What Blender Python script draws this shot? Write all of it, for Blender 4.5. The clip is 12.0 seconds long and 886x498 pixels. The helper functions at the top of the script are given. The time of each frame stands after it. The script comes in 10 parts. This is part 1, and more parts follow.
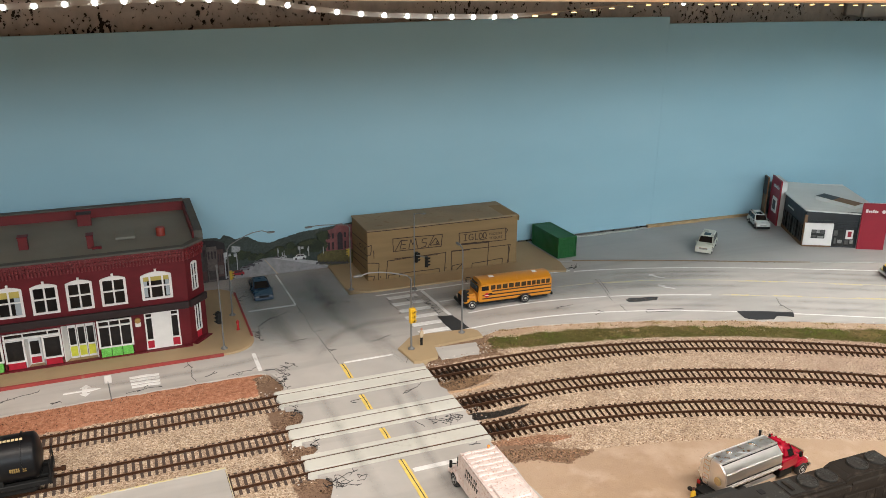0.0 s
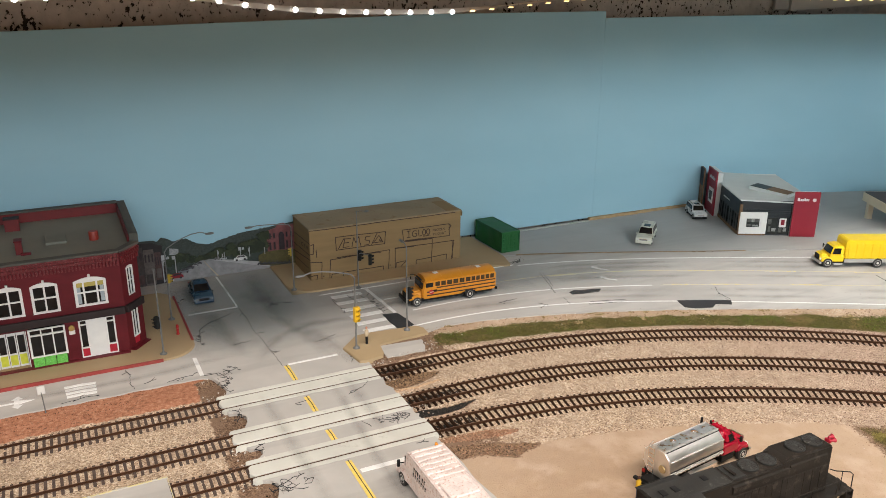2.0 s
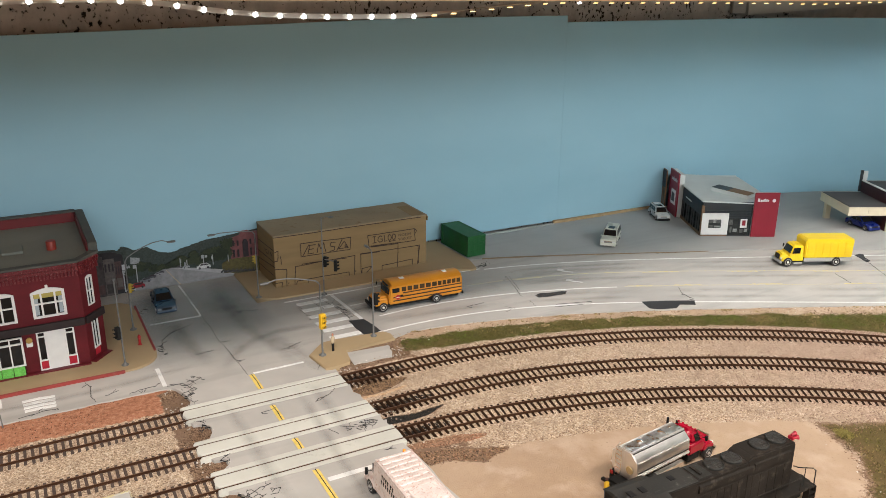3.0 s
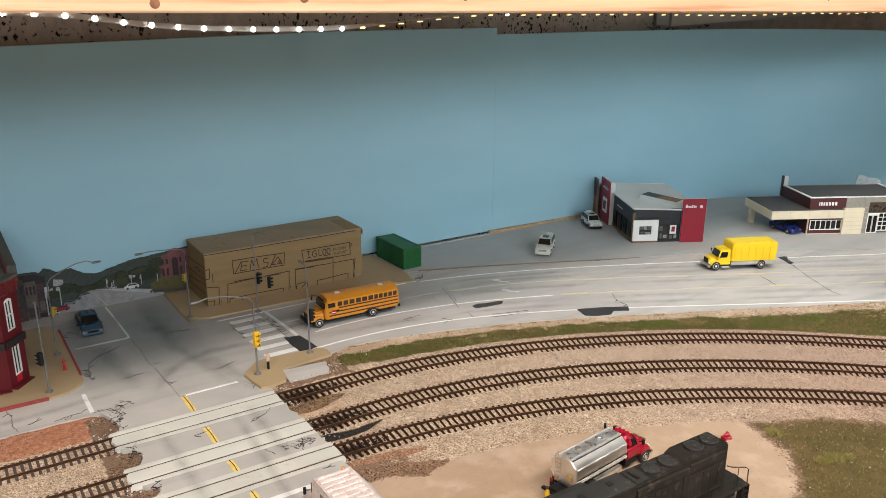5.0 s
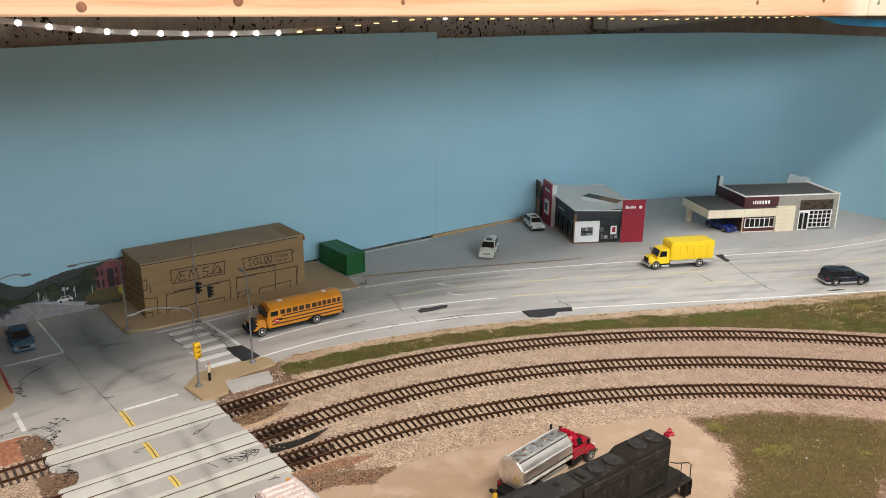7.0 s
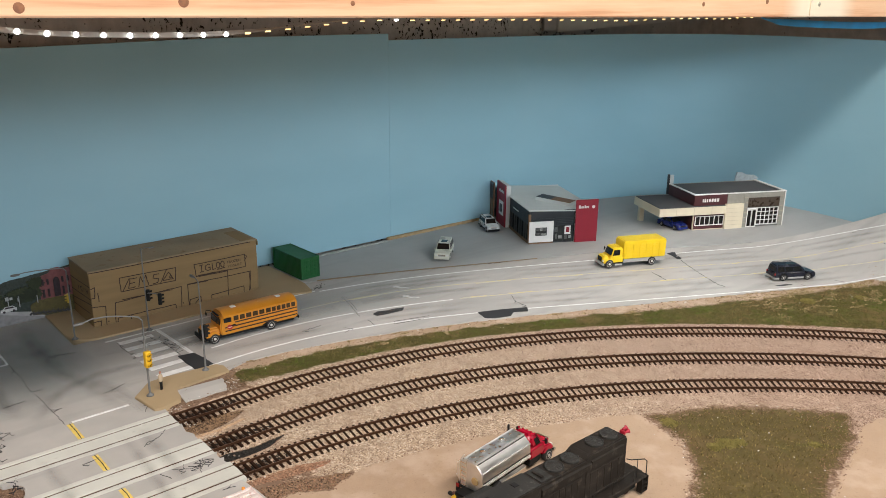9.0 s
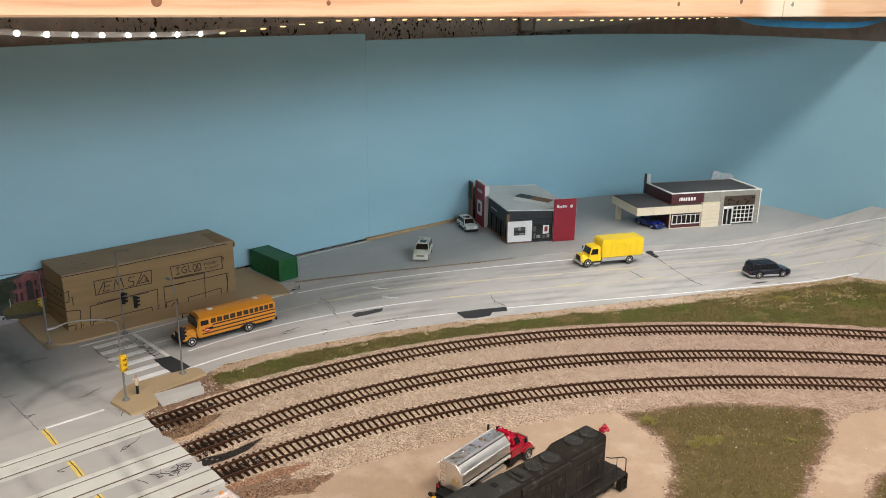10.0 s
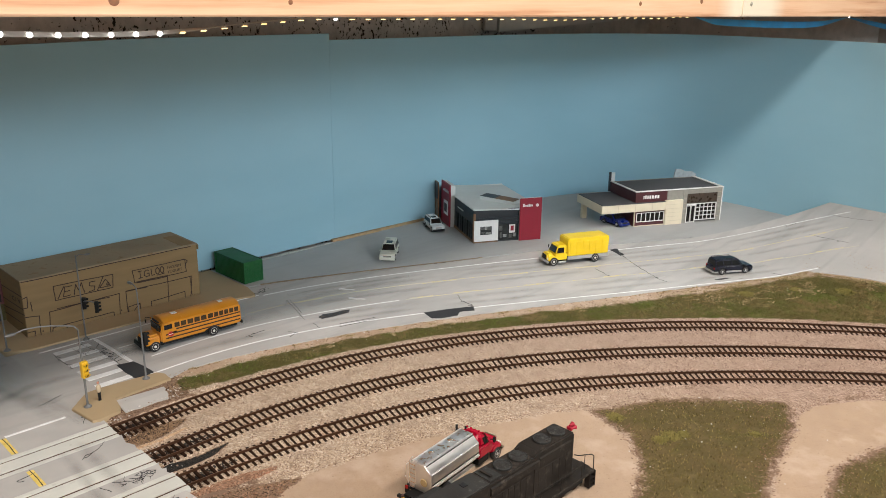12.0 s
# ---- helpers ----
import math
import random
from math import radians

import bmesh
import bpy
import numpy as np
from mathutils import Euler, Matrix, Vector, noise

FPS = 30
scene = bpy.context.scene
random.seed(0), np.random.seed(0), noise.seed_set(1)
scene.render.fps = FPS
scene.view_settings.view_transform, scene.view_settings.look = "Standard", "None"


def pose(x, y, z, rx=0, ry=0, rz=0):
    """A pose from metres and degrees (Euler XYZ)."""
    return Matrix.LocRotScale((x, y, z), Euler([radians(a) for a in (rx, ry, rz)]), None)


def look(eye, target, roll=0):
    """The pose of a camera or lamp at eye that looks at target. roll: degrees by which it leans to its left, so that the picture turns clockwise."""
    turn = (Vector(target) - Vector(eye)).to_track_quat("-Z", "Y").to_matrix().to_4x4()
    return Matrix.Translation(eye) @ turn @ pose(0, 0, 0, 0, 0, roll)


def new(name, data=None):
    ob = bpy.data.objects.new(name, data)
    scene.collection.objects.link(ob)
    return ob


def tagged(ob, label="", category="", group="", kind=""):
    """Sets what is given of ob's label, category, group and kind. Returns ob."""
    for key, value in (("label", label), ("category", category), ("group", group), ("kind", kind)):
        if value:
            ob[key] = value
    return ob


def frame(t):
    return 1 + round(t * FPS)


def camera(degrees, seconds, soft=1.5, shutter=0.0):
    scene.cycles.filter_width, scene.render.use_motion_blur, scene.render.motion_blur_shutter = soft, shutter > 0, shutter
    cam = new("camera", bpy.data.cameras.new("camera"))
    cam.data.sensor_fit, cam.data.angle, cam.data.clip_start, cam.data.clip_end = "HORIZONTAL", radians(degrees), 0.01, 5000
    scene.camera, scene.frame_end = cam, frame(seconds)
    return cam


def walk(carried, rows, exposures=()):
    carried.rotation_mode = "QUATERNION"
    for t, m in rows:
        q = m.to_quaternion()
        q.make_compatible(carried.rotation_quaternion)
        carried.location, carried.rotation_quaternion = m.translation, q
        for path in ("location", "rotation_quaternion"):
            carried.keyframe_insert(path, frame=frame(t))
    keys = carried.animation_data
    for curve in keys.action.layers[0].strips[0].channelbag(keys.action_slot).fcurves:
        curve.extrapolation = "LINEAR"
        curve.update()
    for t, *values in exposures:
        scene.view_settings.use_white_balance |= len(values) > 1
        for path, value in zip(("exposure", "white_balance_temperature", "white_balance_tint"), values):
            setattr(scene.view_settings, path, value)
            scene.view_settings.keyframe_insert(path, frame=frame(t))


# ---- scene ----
# ---- camera ----
cam = camera(57.48, 12.0, 0.5)
PATH = [
    (0, (0.1821, -0.1405, 0.3698), (0.0944, 0.8024, 0.0484), 0.47),
    (0.5, (0.1823, -0.1394, 0.3701), (0.1088, 0.8041, 0.0473), 0.42),
    (1, (0.1827, -0.1380, 0.3700), (0.1279, 0.8060, 0.0447), 0.43),
    (1.5, (0.1834, -0.1367, 0.3698), (0.1443, 0.8077, 0.0435), 0.44),
    (2, (0.1838, -0.1360, 0.3695), (0.1638, 0.8092, 0.0437), 0.42),
    (2.5, (0.1843, -0.1348, 0.3696), (0.1852, 0.8111, 0.0452), 0.40),
    (3, (0.1849, -0.1337, 0.3691), (0.2060, 0.8134, 0.0488), 0.41),
    (5, (0.1872, -0.1303, 0.3684), (0.2858, 0.8167, 0.0627), 0.41),
    (5.5, (0.1878, -0.1297, 0.3684), (0.3049, 0.8157, 0.0642), 0.43),
    (6, (0.1879, -0.1288, 0.3684), (0.3228, 0.8146, 0.0654), 0.47),
    (6.5, (0.1888, -0.1281, 0.3681), (0.3397, 0.8134, 0.0666), 0.45),
    (7, (0.1893, -0.1276, 0.3679), (0.3554, 0.8116, 0.0676), 0.48),
    (9, (0.1910, -0.1253, 0.3670), (0.4104, 0.8039, 0.0697), 0.50),
    (9.5, (0.1913, -0.1246, 0.3669), (0.4237, 0.8016, 0.0698), 0.51),
    (10, (0.1920, -0.1239, 0.3665), (0.4365, 0.7993, 0.0697), 0.53),
    (10.5, (0.1922, -0.1235, 0.3665), (0.4473, 0.7967, 0.0696), 0.54),
    (11, (0.1924, -0.1230, 0.3665), (0.4588, 0.7939, 0.0694), 0.56),
    (11.5, (0.1929, -0.1224, 0.3663), (0.4688, 0.7917, 0.0693), 0.58),
    (12, (0.1931, -0.1225, 0.3662), (0.4767, 0.7895, 0.0697), 0.59),
]
walk(cam, [(t, look(eye, target, roll)) for t, eye, target, roll in PATH], [(0, 0.0, 6400, 11), (3, -0.02, 6400, 11), (7, -0.13, 6240, 11), (9, -0.17, 6220, 11), (12, -0.18, 6200, 11)])


# ---- room light: ceiling panels behind the viewer, an LED strip under the upper deck ----
ANG = 27.3  # the town's streets and tracks run this far round from the x axis


def W(u, v, z=0.0):
    """A point by its place along (u) and across (v) the streets."""
    a = radians(ANG)
    return Vector((u * math.cos(a) - v * math.sin(a), 0.8 + u * math.sin(a) + v * math.cos(a), z))


def street(u, v, z=0.0, turn=0.0):
    """A pose aligned with the streets."""
    p = W(u, v, z)
    return pose(p.x, p.y, p.z, 0, 0, ANG + turn)


def lamp(name, m, power, size, size_y, colour):
    data = bpy.data.lights.new(name, "AREA")
    data.shape, data.size, data.size_y, data.energy, data.color = "RECTANGLE", size, size_y, power, colour
    ob = new(name, data)
    ob.matrix_world = m
    return ob


world = bpy.data.worlds.new("room_air")
scene.world = world
world.use_nodes = True
world.node_tree.nodes["Background"].inputs[0].default_value = (1.0, 0.96, 0.92, 1)
world.node_tree.nodes["Background"].inputs[1].default_value = 0.008

WARM, COOL = (1.0, 0.905, 0.80), (0.84, 0.97, 1.0)
for u, v, power in ((0.55, -1.46, 29.5), (-0.85, -1.38, 32.0)):
    lamp("ceiling_lamp", street(u, v, 1.53), power, 1.25, 0.32, WARM)
# the strip under the deck's front beam: its left end has twisted round to the room, the rest points down and to the backdrop
lamp("strip_lamp", street(0.630, -0.362, 0.338) @ pose(0, 0, 0, 4, 0, 0), 0.86, 0.71, 0.008, COOL)
lamp("strip_lamp", street(-0.24, -0.364, 0.336) @ pose(0, 0, 0, 0, 0, 0), 0.07, 0.62, 0.008, COOL)
# added cool fill from behind the viewer, its source unseen; brightens the lower backdrop
lamp("window_lamp", pose(1.8, -2.50, 1.20, 90, 0, 0), 66.0, 3.0, 0.66, (0.84, 0.94, 1.0))


# ---- materials ----
def nodes_of(name, rough=0.6, metal=0.0, spec=0.5):
    m = bpy.data.materials.new(name)
    m.use_nodes = True
    nt = m.node_tree
    b = nt.nodes["Principled BSDF"]
    b.inputs["Roughness"].default_value = rough
    b.inputs["Metallic"].default_value = metal
    b.inputs["Specular IOR Level"].default_value = spec
    return m, nt, b


def place(nt, scale=(1, 1, 1)):
    """World position, stretched."""
    g = nt.nodes.new("ShaderNodeNewGeometry")
    mp = nt.nodes.new("ShaderNodeMapping")
    mp.inputs["Scale"].default_value = scale
    nt.links.new(g.outputs["Position"], mp.inputs["Vector"])
    return mp.outputs[0]


def noisy(nt, vec, scale, detail=4.0, rough=0.55):
    n = nt.nodes.new("ShaderNodeTexNoise")
    n.inputs["Scale"].default_value, n.inputs["Detail"].default_value, n.inputs["Roughness"].default_value = scale, detail, rough
    nt.links.new(vec, n.inputs["Vector"])
    return n.outputs["Fac"]


def ramp(nt, fac, stops):
    r = nt.nodes.new("ShaderNodeValToRGB")
    while len(r.color_ramp.elements) < len(stops):
        r.color_ramp.elements.new(0.5)
    for e, (p, c) in zip(r.color_ramp.elements, stops):
        e.position, e.color = p, (*c, 1) if len(c) == 3 else c
    nt.links.new(fac, r.inputs[0])
    return r.outputs[0]


def blend(nt, fac, a, b, mode="MIX"):
    x = nt.nodes.new("ShaderNodeMix")
    x.data_type, x.blend_type = "RGBA", mode
    for socket, value in ((x.inputs[0], fac), (x.inputs[6], a), (x.inputs[7], b)):
        if hasattr(value, "is_output"):
            nt.links.new(value, socket)
        elif isinstance(value, (int, float)):
            socket.default_value = value
        else:
            socket.default_value = (*value, 1)
    return x.outputs[2]


def calc(nt, op, a, b=0.0, c=0.0, clamp=False):
    x = nt.nodes.new("ShaderNodeMath")
    x.operation, x.use_clamp = op, clamp
    for socket, value in zip(x.inputs, (a, b, c)):
        if hasattr(value, "is_output"):
            nt.links.new(value, socket)
        else:
            socket.default_value = value
    return x.outputs[0]


def relief(nt, b, height, strength, distance):
    x = nt.nodes.new("ShaderNodeBump")
    x.inputs["Strength"].default_value, x.inputs["Distance"].default_value = strength, distance
    nt.links.new(height, x.inputs["Height"])
    nt.links.new(x.outputs[0], b.inputs["Normal"])


def tone(c, k):
    return tuple(min(1.0, v * k) for v in c)


def surface(name, colour, rough=0.6, metal=0.0, spec=0.5, large=25.0, fine=700.0, vary=0.16, bump=0.25, depth=0.0003, dirt=None, dirt_at=0.62, stretch=(1, 1, 1)):
    """A plain stuff with stains at a large scale and grain at a fine one."""
    m, nt, b = nodes_of(name, rough, metal, spec)
    at = place(nt, stretch)
    big, small = noisy(nt, at, large, 5), noisy(nt, at, fine, 3)
    col = ramp(nt, big, [(0.3, tone(colour, 1 - vary)), (0.7, tone(colour, 1 + vary))])
    col = blend(nt, calc(nt, "MULTIPLY", small, vary * 1.5), col, tone(colour, 0.7))
    if dirt:
        spots = noisy(nt, at, large * 4, 6, 0.65)
        col = blend(nt, ramp(nt, spots, [(dirt_at, (0, 0, 0)), (dirt_at + 0.14, (1, 1, 1))]), col, dirt)
    nt.links.new(col, b.inputs["Base Color"])
    wear = calc(nt, "MULTIPLY_ADD", big, 0.3, rough - 0.15)
    nt.links.new(wear, b.inputs["Roughness"])
    if bump:
        relief(nt, b, small, bump, depth)
    return m


def glow(name, colour, strength):
    m, nt, b = nodes_of(name, 0.4)
    b.inputs["Base Color"].default_value = (*colour, 1)
    b.inputs["Emission Color"].default_value = (*colour, 1)
    b.inputs["Emission Strength"].default_value = strength
    return m


def clear(name, tint=(0.9, 0.95, 0.95), rough=0.05):
    m, nt, b = nodes_of(name, rough)
    b.inputs["Base Color"].default_value = (*tint, 1)
    b.inputs["Transmission Weight"].default_value = 1.0
    b.inputs["IOR"].default_value = 1.35
    return m


def paved(name, base, patch, streak=0.5):
    """Painted plaster street: airbrushed grime along and across, fine tooth."""
    m, nt, b = nodes_of(name, 0.62, 0, 0.35)
    at = place(nt)
    turn = nt.nodes.new("ShaderNodeMapping")
    turn.inputs["Rotation"].default_value = (0, 0, radians(-ANG))
    turn.inputs["Scale"].default_value = (1, 1, 1)
    nt.links.new(at, turn.inputs["Vector"])
    st = nt.nodes.new("ShaderNodeMapping")
    st.inputs["Scale"].default_value = (3.0, 26, 1)
    nt.links.new(turn.outputs[0], st.inputs["Vector"])
    big, mid, fine = noisy(nt, at, 7, 5), noisy(nt, at, 45, 6, 0.6), noisy(nt, at, 900, 3)
    lane = noisy(nt, st.outputs[0], 1.6, 3)
    col = ramp(nt, big, [(0.3, base), (0.72, patch)])
    col = blend(nt, calc(nt, "MULTIPLY", ramp(nt, lane, [(0.5, (0, 0, 0)), (0.75, (1, 1, 1))]), streak), col, tone(base, 0.6))
    col = blend(nt, ramp(nt, mid, [(0.35, (0.22,) * 3), (0.65, (0, 0, 0))]), col, tone(base, 0.72))
    col = blend(nt, calc(nt, "MULTIPLY", fine, 0.18), col, tone(base, 1.25))
    nt.links.new(col, b.inputs["Base Color"])
    nt.links.new(ramp(nt, mid, [(0.3, (0.5,) * 3), (0.7, (0.75,) * 3)]), b.inputs["Roughness"])
    relief(nt, b, calc(nt, "ADD", fine, calc(nt, "MULTIPLY", mid, 1.5)), 0.3, 0.0004)
    return m


def grit(nt, at, size, colours):
    """Grains: a colour a cell, and the height of the cells."""
    v = nt.nodes.new("ShaderNodeTexVoronoi")
    v.inputs["Scale"].default_value = 1.0 / size
    nt.links.new(at, v.inputs["Vector"])
    w = nt.nodes.new("ShaderNodeTexWhiteNoise")
    nt.links.new(v.outputs["Color"], w.inputs["Vector"])
    n = len(colours)
    return ramp(nt, w.outputs["Value"], [(0.08 + 0.84 * i / (n - 1), c) for i, c in enumerate(colours)]), calc(nt, "SUBTRACT", 1.0, v.outputs["Distance"])


def attr(nt, name):
    a = nt.nodes.new("ShaderNodeAttribute")
    a.attribute_name = name
    return a.outputs["Fac"]


def ground_stuff():
    """Scenery: gravel, sand, red earth, brown mud and grass, each where its zone lies, with ragged borders."""
    m, nt, b = nodes_of("scenery_ground", 0.9, 0, 0.15)
    at = place(nt)
    edge = noisy(nt, at, 90, 6, 0.65)
    edge2 = noisy(nt, at, 320, 4, 0.6)

    def zone(name, soft=0.10):
        f = calc(nt, "ADD", attr(nt, name), calc(nt, "MULTIPLY_ADD", edge, 0.9, -0.45))
        f = calc(nt, "ADD", f, calc(nt, "MULTIPLY_ADD", edge2, 0.5, -0.25))
        return ramp(nt, f, [(0.5 - soft, (0, 0, 0)), (0.5 + soft, (1, 1, 1))])

    big, mid, fine = noisy(nt, at, 9, 5), noisy(nt, at, 60, 6, 0.6), noisy(nt, at, 1100, 3)
    gravel, gh = grit(nt, at, 0.0010, [(0.21, 0.132, 0.095), (0.38, 0.257, 0.190), (0.46, 0.323, 0.241), (0.53, 0.380, 0.288), (0.315, 0.210, 0.155), (0.63, 0.470, 0.366)])
    tan, th = grit(nt, at, 0.0012, [(0.28, 0.195, 0.13), (0.47, 0.34, 0.232), (0.57, 0.425, 0.30), (0.66, 0.52, 0.375), (0.37, 0.265, 0.185), (0.75, 0.63, 0.49)])
    col = blend(nt, zone("tan", 0.25), gravel, tan)
    col = blend(nt, ramp(nt, mid, [(0.25, (0.5,) * 3), (0.55, (0, 0, 0))]), col, (0.22, 0.15, 0.11))
    sand = ramp(nt, big, [(0.3, (0.362, 0.236, 0.152)), (0.7, (0.450, 0.312, 0.214))])
    sand = blend(nt, ramp(nt, mid, [(0.3, (0.5,) * 3), (0.6, (0, 0, 0))]), sand, (0.46, 0.32, 0.20))
    sand = blend(nt, calc(nt, "MULTIPLY", fine, 0.3), sand, (0.72, 0.61, 0.47))
    sand = blend(nt, ramp(nt, noisy(nt, at, 230, 5, 0.7), [(0.56, (0, 0, 0)), (0.68, (0.40,) * 3)]), sand, (0.38, 0.255, 0.155))
    sand = blend(nt, ramp(nt, noisy(nt, at, 21, 4, 0.6), [(0.52, (0, 0, 0)), (0.66, (0.7,) * 3)]), sand, (0.58, 0.44, 0.335))
    sand = blend(nt, ramp(nt, noisy(nt, at, 700, 2, 0.5), [(0.70, (0, 0, 0)), (0.75, (0.8,) * 3)]), sand, (0.24, 0.16, 0.11))
    col = blend(nt, zone("sand"), col, sand)
    red = ramp(nt, noisy(nt, at, 260, 5, 0.7), [(0.22, (0.15, 0.056, 0.03)), (0.5, (0.44, 0.195, 0.112)), (0.78, (0.64, 0.36, 0.235))])
    col = blend(nt, zone("red", 0.05), col, red)
    mud, _ = grit(nt, at, 0.0011, [(0.09, 0.052, 0.034), (0.18, 0.11, 0.07), (0.25, 0.16, 0.105), (0.34, 0.23, 0.15)])
    mud = blend(nt, ramp(nt, noisy(nt, at, 28, 4), [(0.42, (0, 0, 0)), (0.6, (0.8,) * 3)]), mud, (0.23, 0.148, 0.10))
    col = blend(nt, zone("mud", 0.06), col, mud)
    dry = noisy(nt, at, 34, 6, 0.7)
    turf = ramp(nt, noisy(nt, at, 420, 4, 0.7), [(0.2, (0.036, 0.034, 0.010)), (0.5, (0.095, 0.086, 0.024)), (0.8, (0.19, 0.155, 0.055))])
    turf = blend(nt, ramp(nt, dry, [(0.54, (0, 0, 0)), (0.68, (0.8,) * 3)]), turf, (0.36, 0.27, 0.135))
    sep = nt.nodes.new("ShaderNodeSeparateXYZ")
    nt.links.new(at, sep.inputs[0])
    worn = calc(nt, "MULTIPLY", ramp(nt, noisy(nt, at, 48, 5, 0.65), [(0.30, (1,) * 3), (0.68, (0.5,) * 3)]), ramp(nt, sep.outputs["Y"], [(0.48, (0.9,) * 3), (0.52, (0.12,) * 3)]))
    turf = blend(nt, ramp(nt, noisy(nt, at, 17, 4, 0.6), [(0.50, (0, 0, 0)), (0.62, (0.75,) * 3)]), turf, (0.19, 0.125, 0.055))
    turf = blend(nt, ramp(nt, noisy(nt, place(nt, (1.3, 1, 1)), 23, 4, 0.6), [(0.54, (0, 0, 0)), (0.66, (0.7,) * 3)]), turf, (0.105, 0.128, 0.024))
    turf = blend(nt, worn, turf, (0.140, 0.100, 0.044))
    col = blend(nt, zone("grass", 0.12), col, turf)
    nt.links.new(col, b.inputs["Base Color"])
    relief(nt, b, calc(nt, "ADD", calc(nt, "MULTIPLY", gh, calc(nt, "SUBTRACT", 0.85, attr(nt, "sand"), clamp=True)), calc(nt, "ADD", fine, mid)), 0.9, 0.0009)
    return m


def sky_board():
    """Pale blue painted board with roller marks."""
    m, nt, b = nodes_of("sky_blue_board", 0.75, 0, 0.2)
    at = place(nt)
    big, fine = noisy(nt, place(nt, (1, 1, 2.5)), 5, 4), noisy(nt, place(nt, (1, 1, 0.35)), 420, 3)
    col = ramp(nt, big, [(0.3, (0.290, 0.490, 0.580)), (0.7, (0.318, 0.522, 0.610))])
    col = blend(nt, calc(nt, "MULTIPLY", fine, 0.10), col, (0.375, 0.545, 0.635))
    nt.links.new(col, b.inputs["Base Color"])
    relief(nt, b, fine, 0.12, 0.0004)
    return m


def pitted_wall():
    """Grey foamed wall board with black pits."""
    m, nt, b = nodes_of("pitted_grey_wall", 0.9, 0, 0.2)
    at = place(nt, (1, 1, 0.75))
    base = ramp(nt, noisy(nt, at, 60, 6, 0.6), [(0.3, (0.37, 0.345, 0.315)), (0.7, (0.52, 0.485, 0.445))])
    pit = calc(nt, "MULTIPLY", noisy(nt, at, 230, 3, 0.55), ramp(nt, noisy(nt, at, 22, 3), [(0.35, (0.84,) * 3), (0.65, (1.12,) * 3)]))
    sep = nt.nodes.new("ShaderNodeSeparateXYZ")
    nt.links.new(at, sep.inputs[0])
    pit = calc(nt, "MULTIPLY", pit, ramp(nt, sep.outputs["X"], [(0.78, (1,) * 3), (0.90, (0.80,) * 3)]))
    hole = ramp(nt, pit, [(0.585, (0, 0, 0)), (0.62, (1, 1, 1))])
    nt.links.new(blend(nt, hole, base, (0.03, 0.025, 0.02)), b.inputs["Base Color"])
    relief(nt, b, calc(nt, "SUBTRACT", 1.0, hole), 0.9, 0.003)
    return m


def pine():
    m, nt, b = nodes_of("pine_board", 0.5, 0, 0.3)
    at = place(nt)
    turn = nt.nodes.new("ShaderNodeMapping")
    turn.inputs["Rotation"].default_value = (0, 0, radians(-ANG))
    turn.inputs["Scale"].default_value = (1, 1, 1)
    nt.links.new(at, turn.inputs["Vector"])
    st = nt.nodes.new("ShaderNodeMapping")
    st.inputs["Scale"].default_value = (5.0, 60, 130)
    nt.links.new(turn.outputs[0], st.inputs["Vector"])
    grain = noisy(nt, st.outputs[0], 1.0, 6, 0.6)
    col = ramp(nt, grain, [(0.3, (0.60, 0.30, 0.16)), (0.5, (0.78, 0.47, 0.28)), (0.75, (0.85, 0.57, 0.36))])
    # the lit spot round the butt joint, painted in as paler wood
    sep = nt.nodes.new("ShaderNodeSeparateXYZ")
    nt.links.new(turn.outputs[0], sep.inputs[0])
    off = calc(nt, "ABSOLUTE", calc(nt, "SUBTRACT", sep.outputs[0], 1.145))
    pale = ramp(nt, calc(nt, "MULTIPLY_ADD", grain, 0.01, off), [(0.055, (1, 1, 1)), (0.10, (0, 0, 0))])
    col = blend(nt, calc(nt, "MULTIPLY", pale, 0.75), col, (0.88, 0.80, 0.62))
    nt.links.new(col, b.inputs["Base Color"])
    relief(nt, b, grain, 0.15, 0.0006)
    return m


GROUND, SKY_BOARD, PITTED, PINE = ground_stuff(), sky_board(), pitted_wall(), pine()
STREET = paved("street_grey", (0.398, 0.378, 0.352), (0.535, 0.504, 0.468))
LOT = paved("lot_grey", (0.355, 0.352, 0.340), (0.45, 0.445, 0.43), 0.25)
PLANK = surface("crossing_plank_grey_green", (0.60, 0.59, 0.53), 0.6, vary=0.12, large=18, dirt=(0.40, 0.38, 0.33), dirt_at=0.60)
WALKWAY = surface("tan_pavement", (0.388, 0.284, 0.160), 0.75, vary=0.10, large=12, fine=900)
WHITE_LINE = surface("white_road_paint", (0.78, 0.77, 0.75), 0.6, vary=0.1, large=120, dirt=(0.55, 0.54, 0.52), dirt_at=0.64)
YELLOW_LINE = surface("yellow_road_paint", (0.78, 0.58, 0.13), 0.6, vary=0.15, large=160, dirt=(0.55, 0.49, 0.36), dirt_at=0.56)
YELLOW_WORN = surface("worn_yellow_road_paint", (0.64, 0.54, 0.27), 0.6, vary=0.1, large=60, dirt=(0.50, 0.48, 0.43), dirt_at=0.44)
TAR = surface("black_tar_patch", (0.028, 0.028, 0.03), 0.7, vary=0.3, fine=1300)
INK = surface("black_ink_crack", (0.02, 0.02, 0.022), 0.8, bump=0)
RED_KERB = surface("red_kerb_paint", (0.29, 0.035, 0.028), 0.6, vary=0.2, dirt=(0.28, 0.12, 0.08))
RAIL = surface("weathered_rail_brown", (0.050, 0.022, 0.011), 0.75, 0.0, 0.1, vary=0.25)
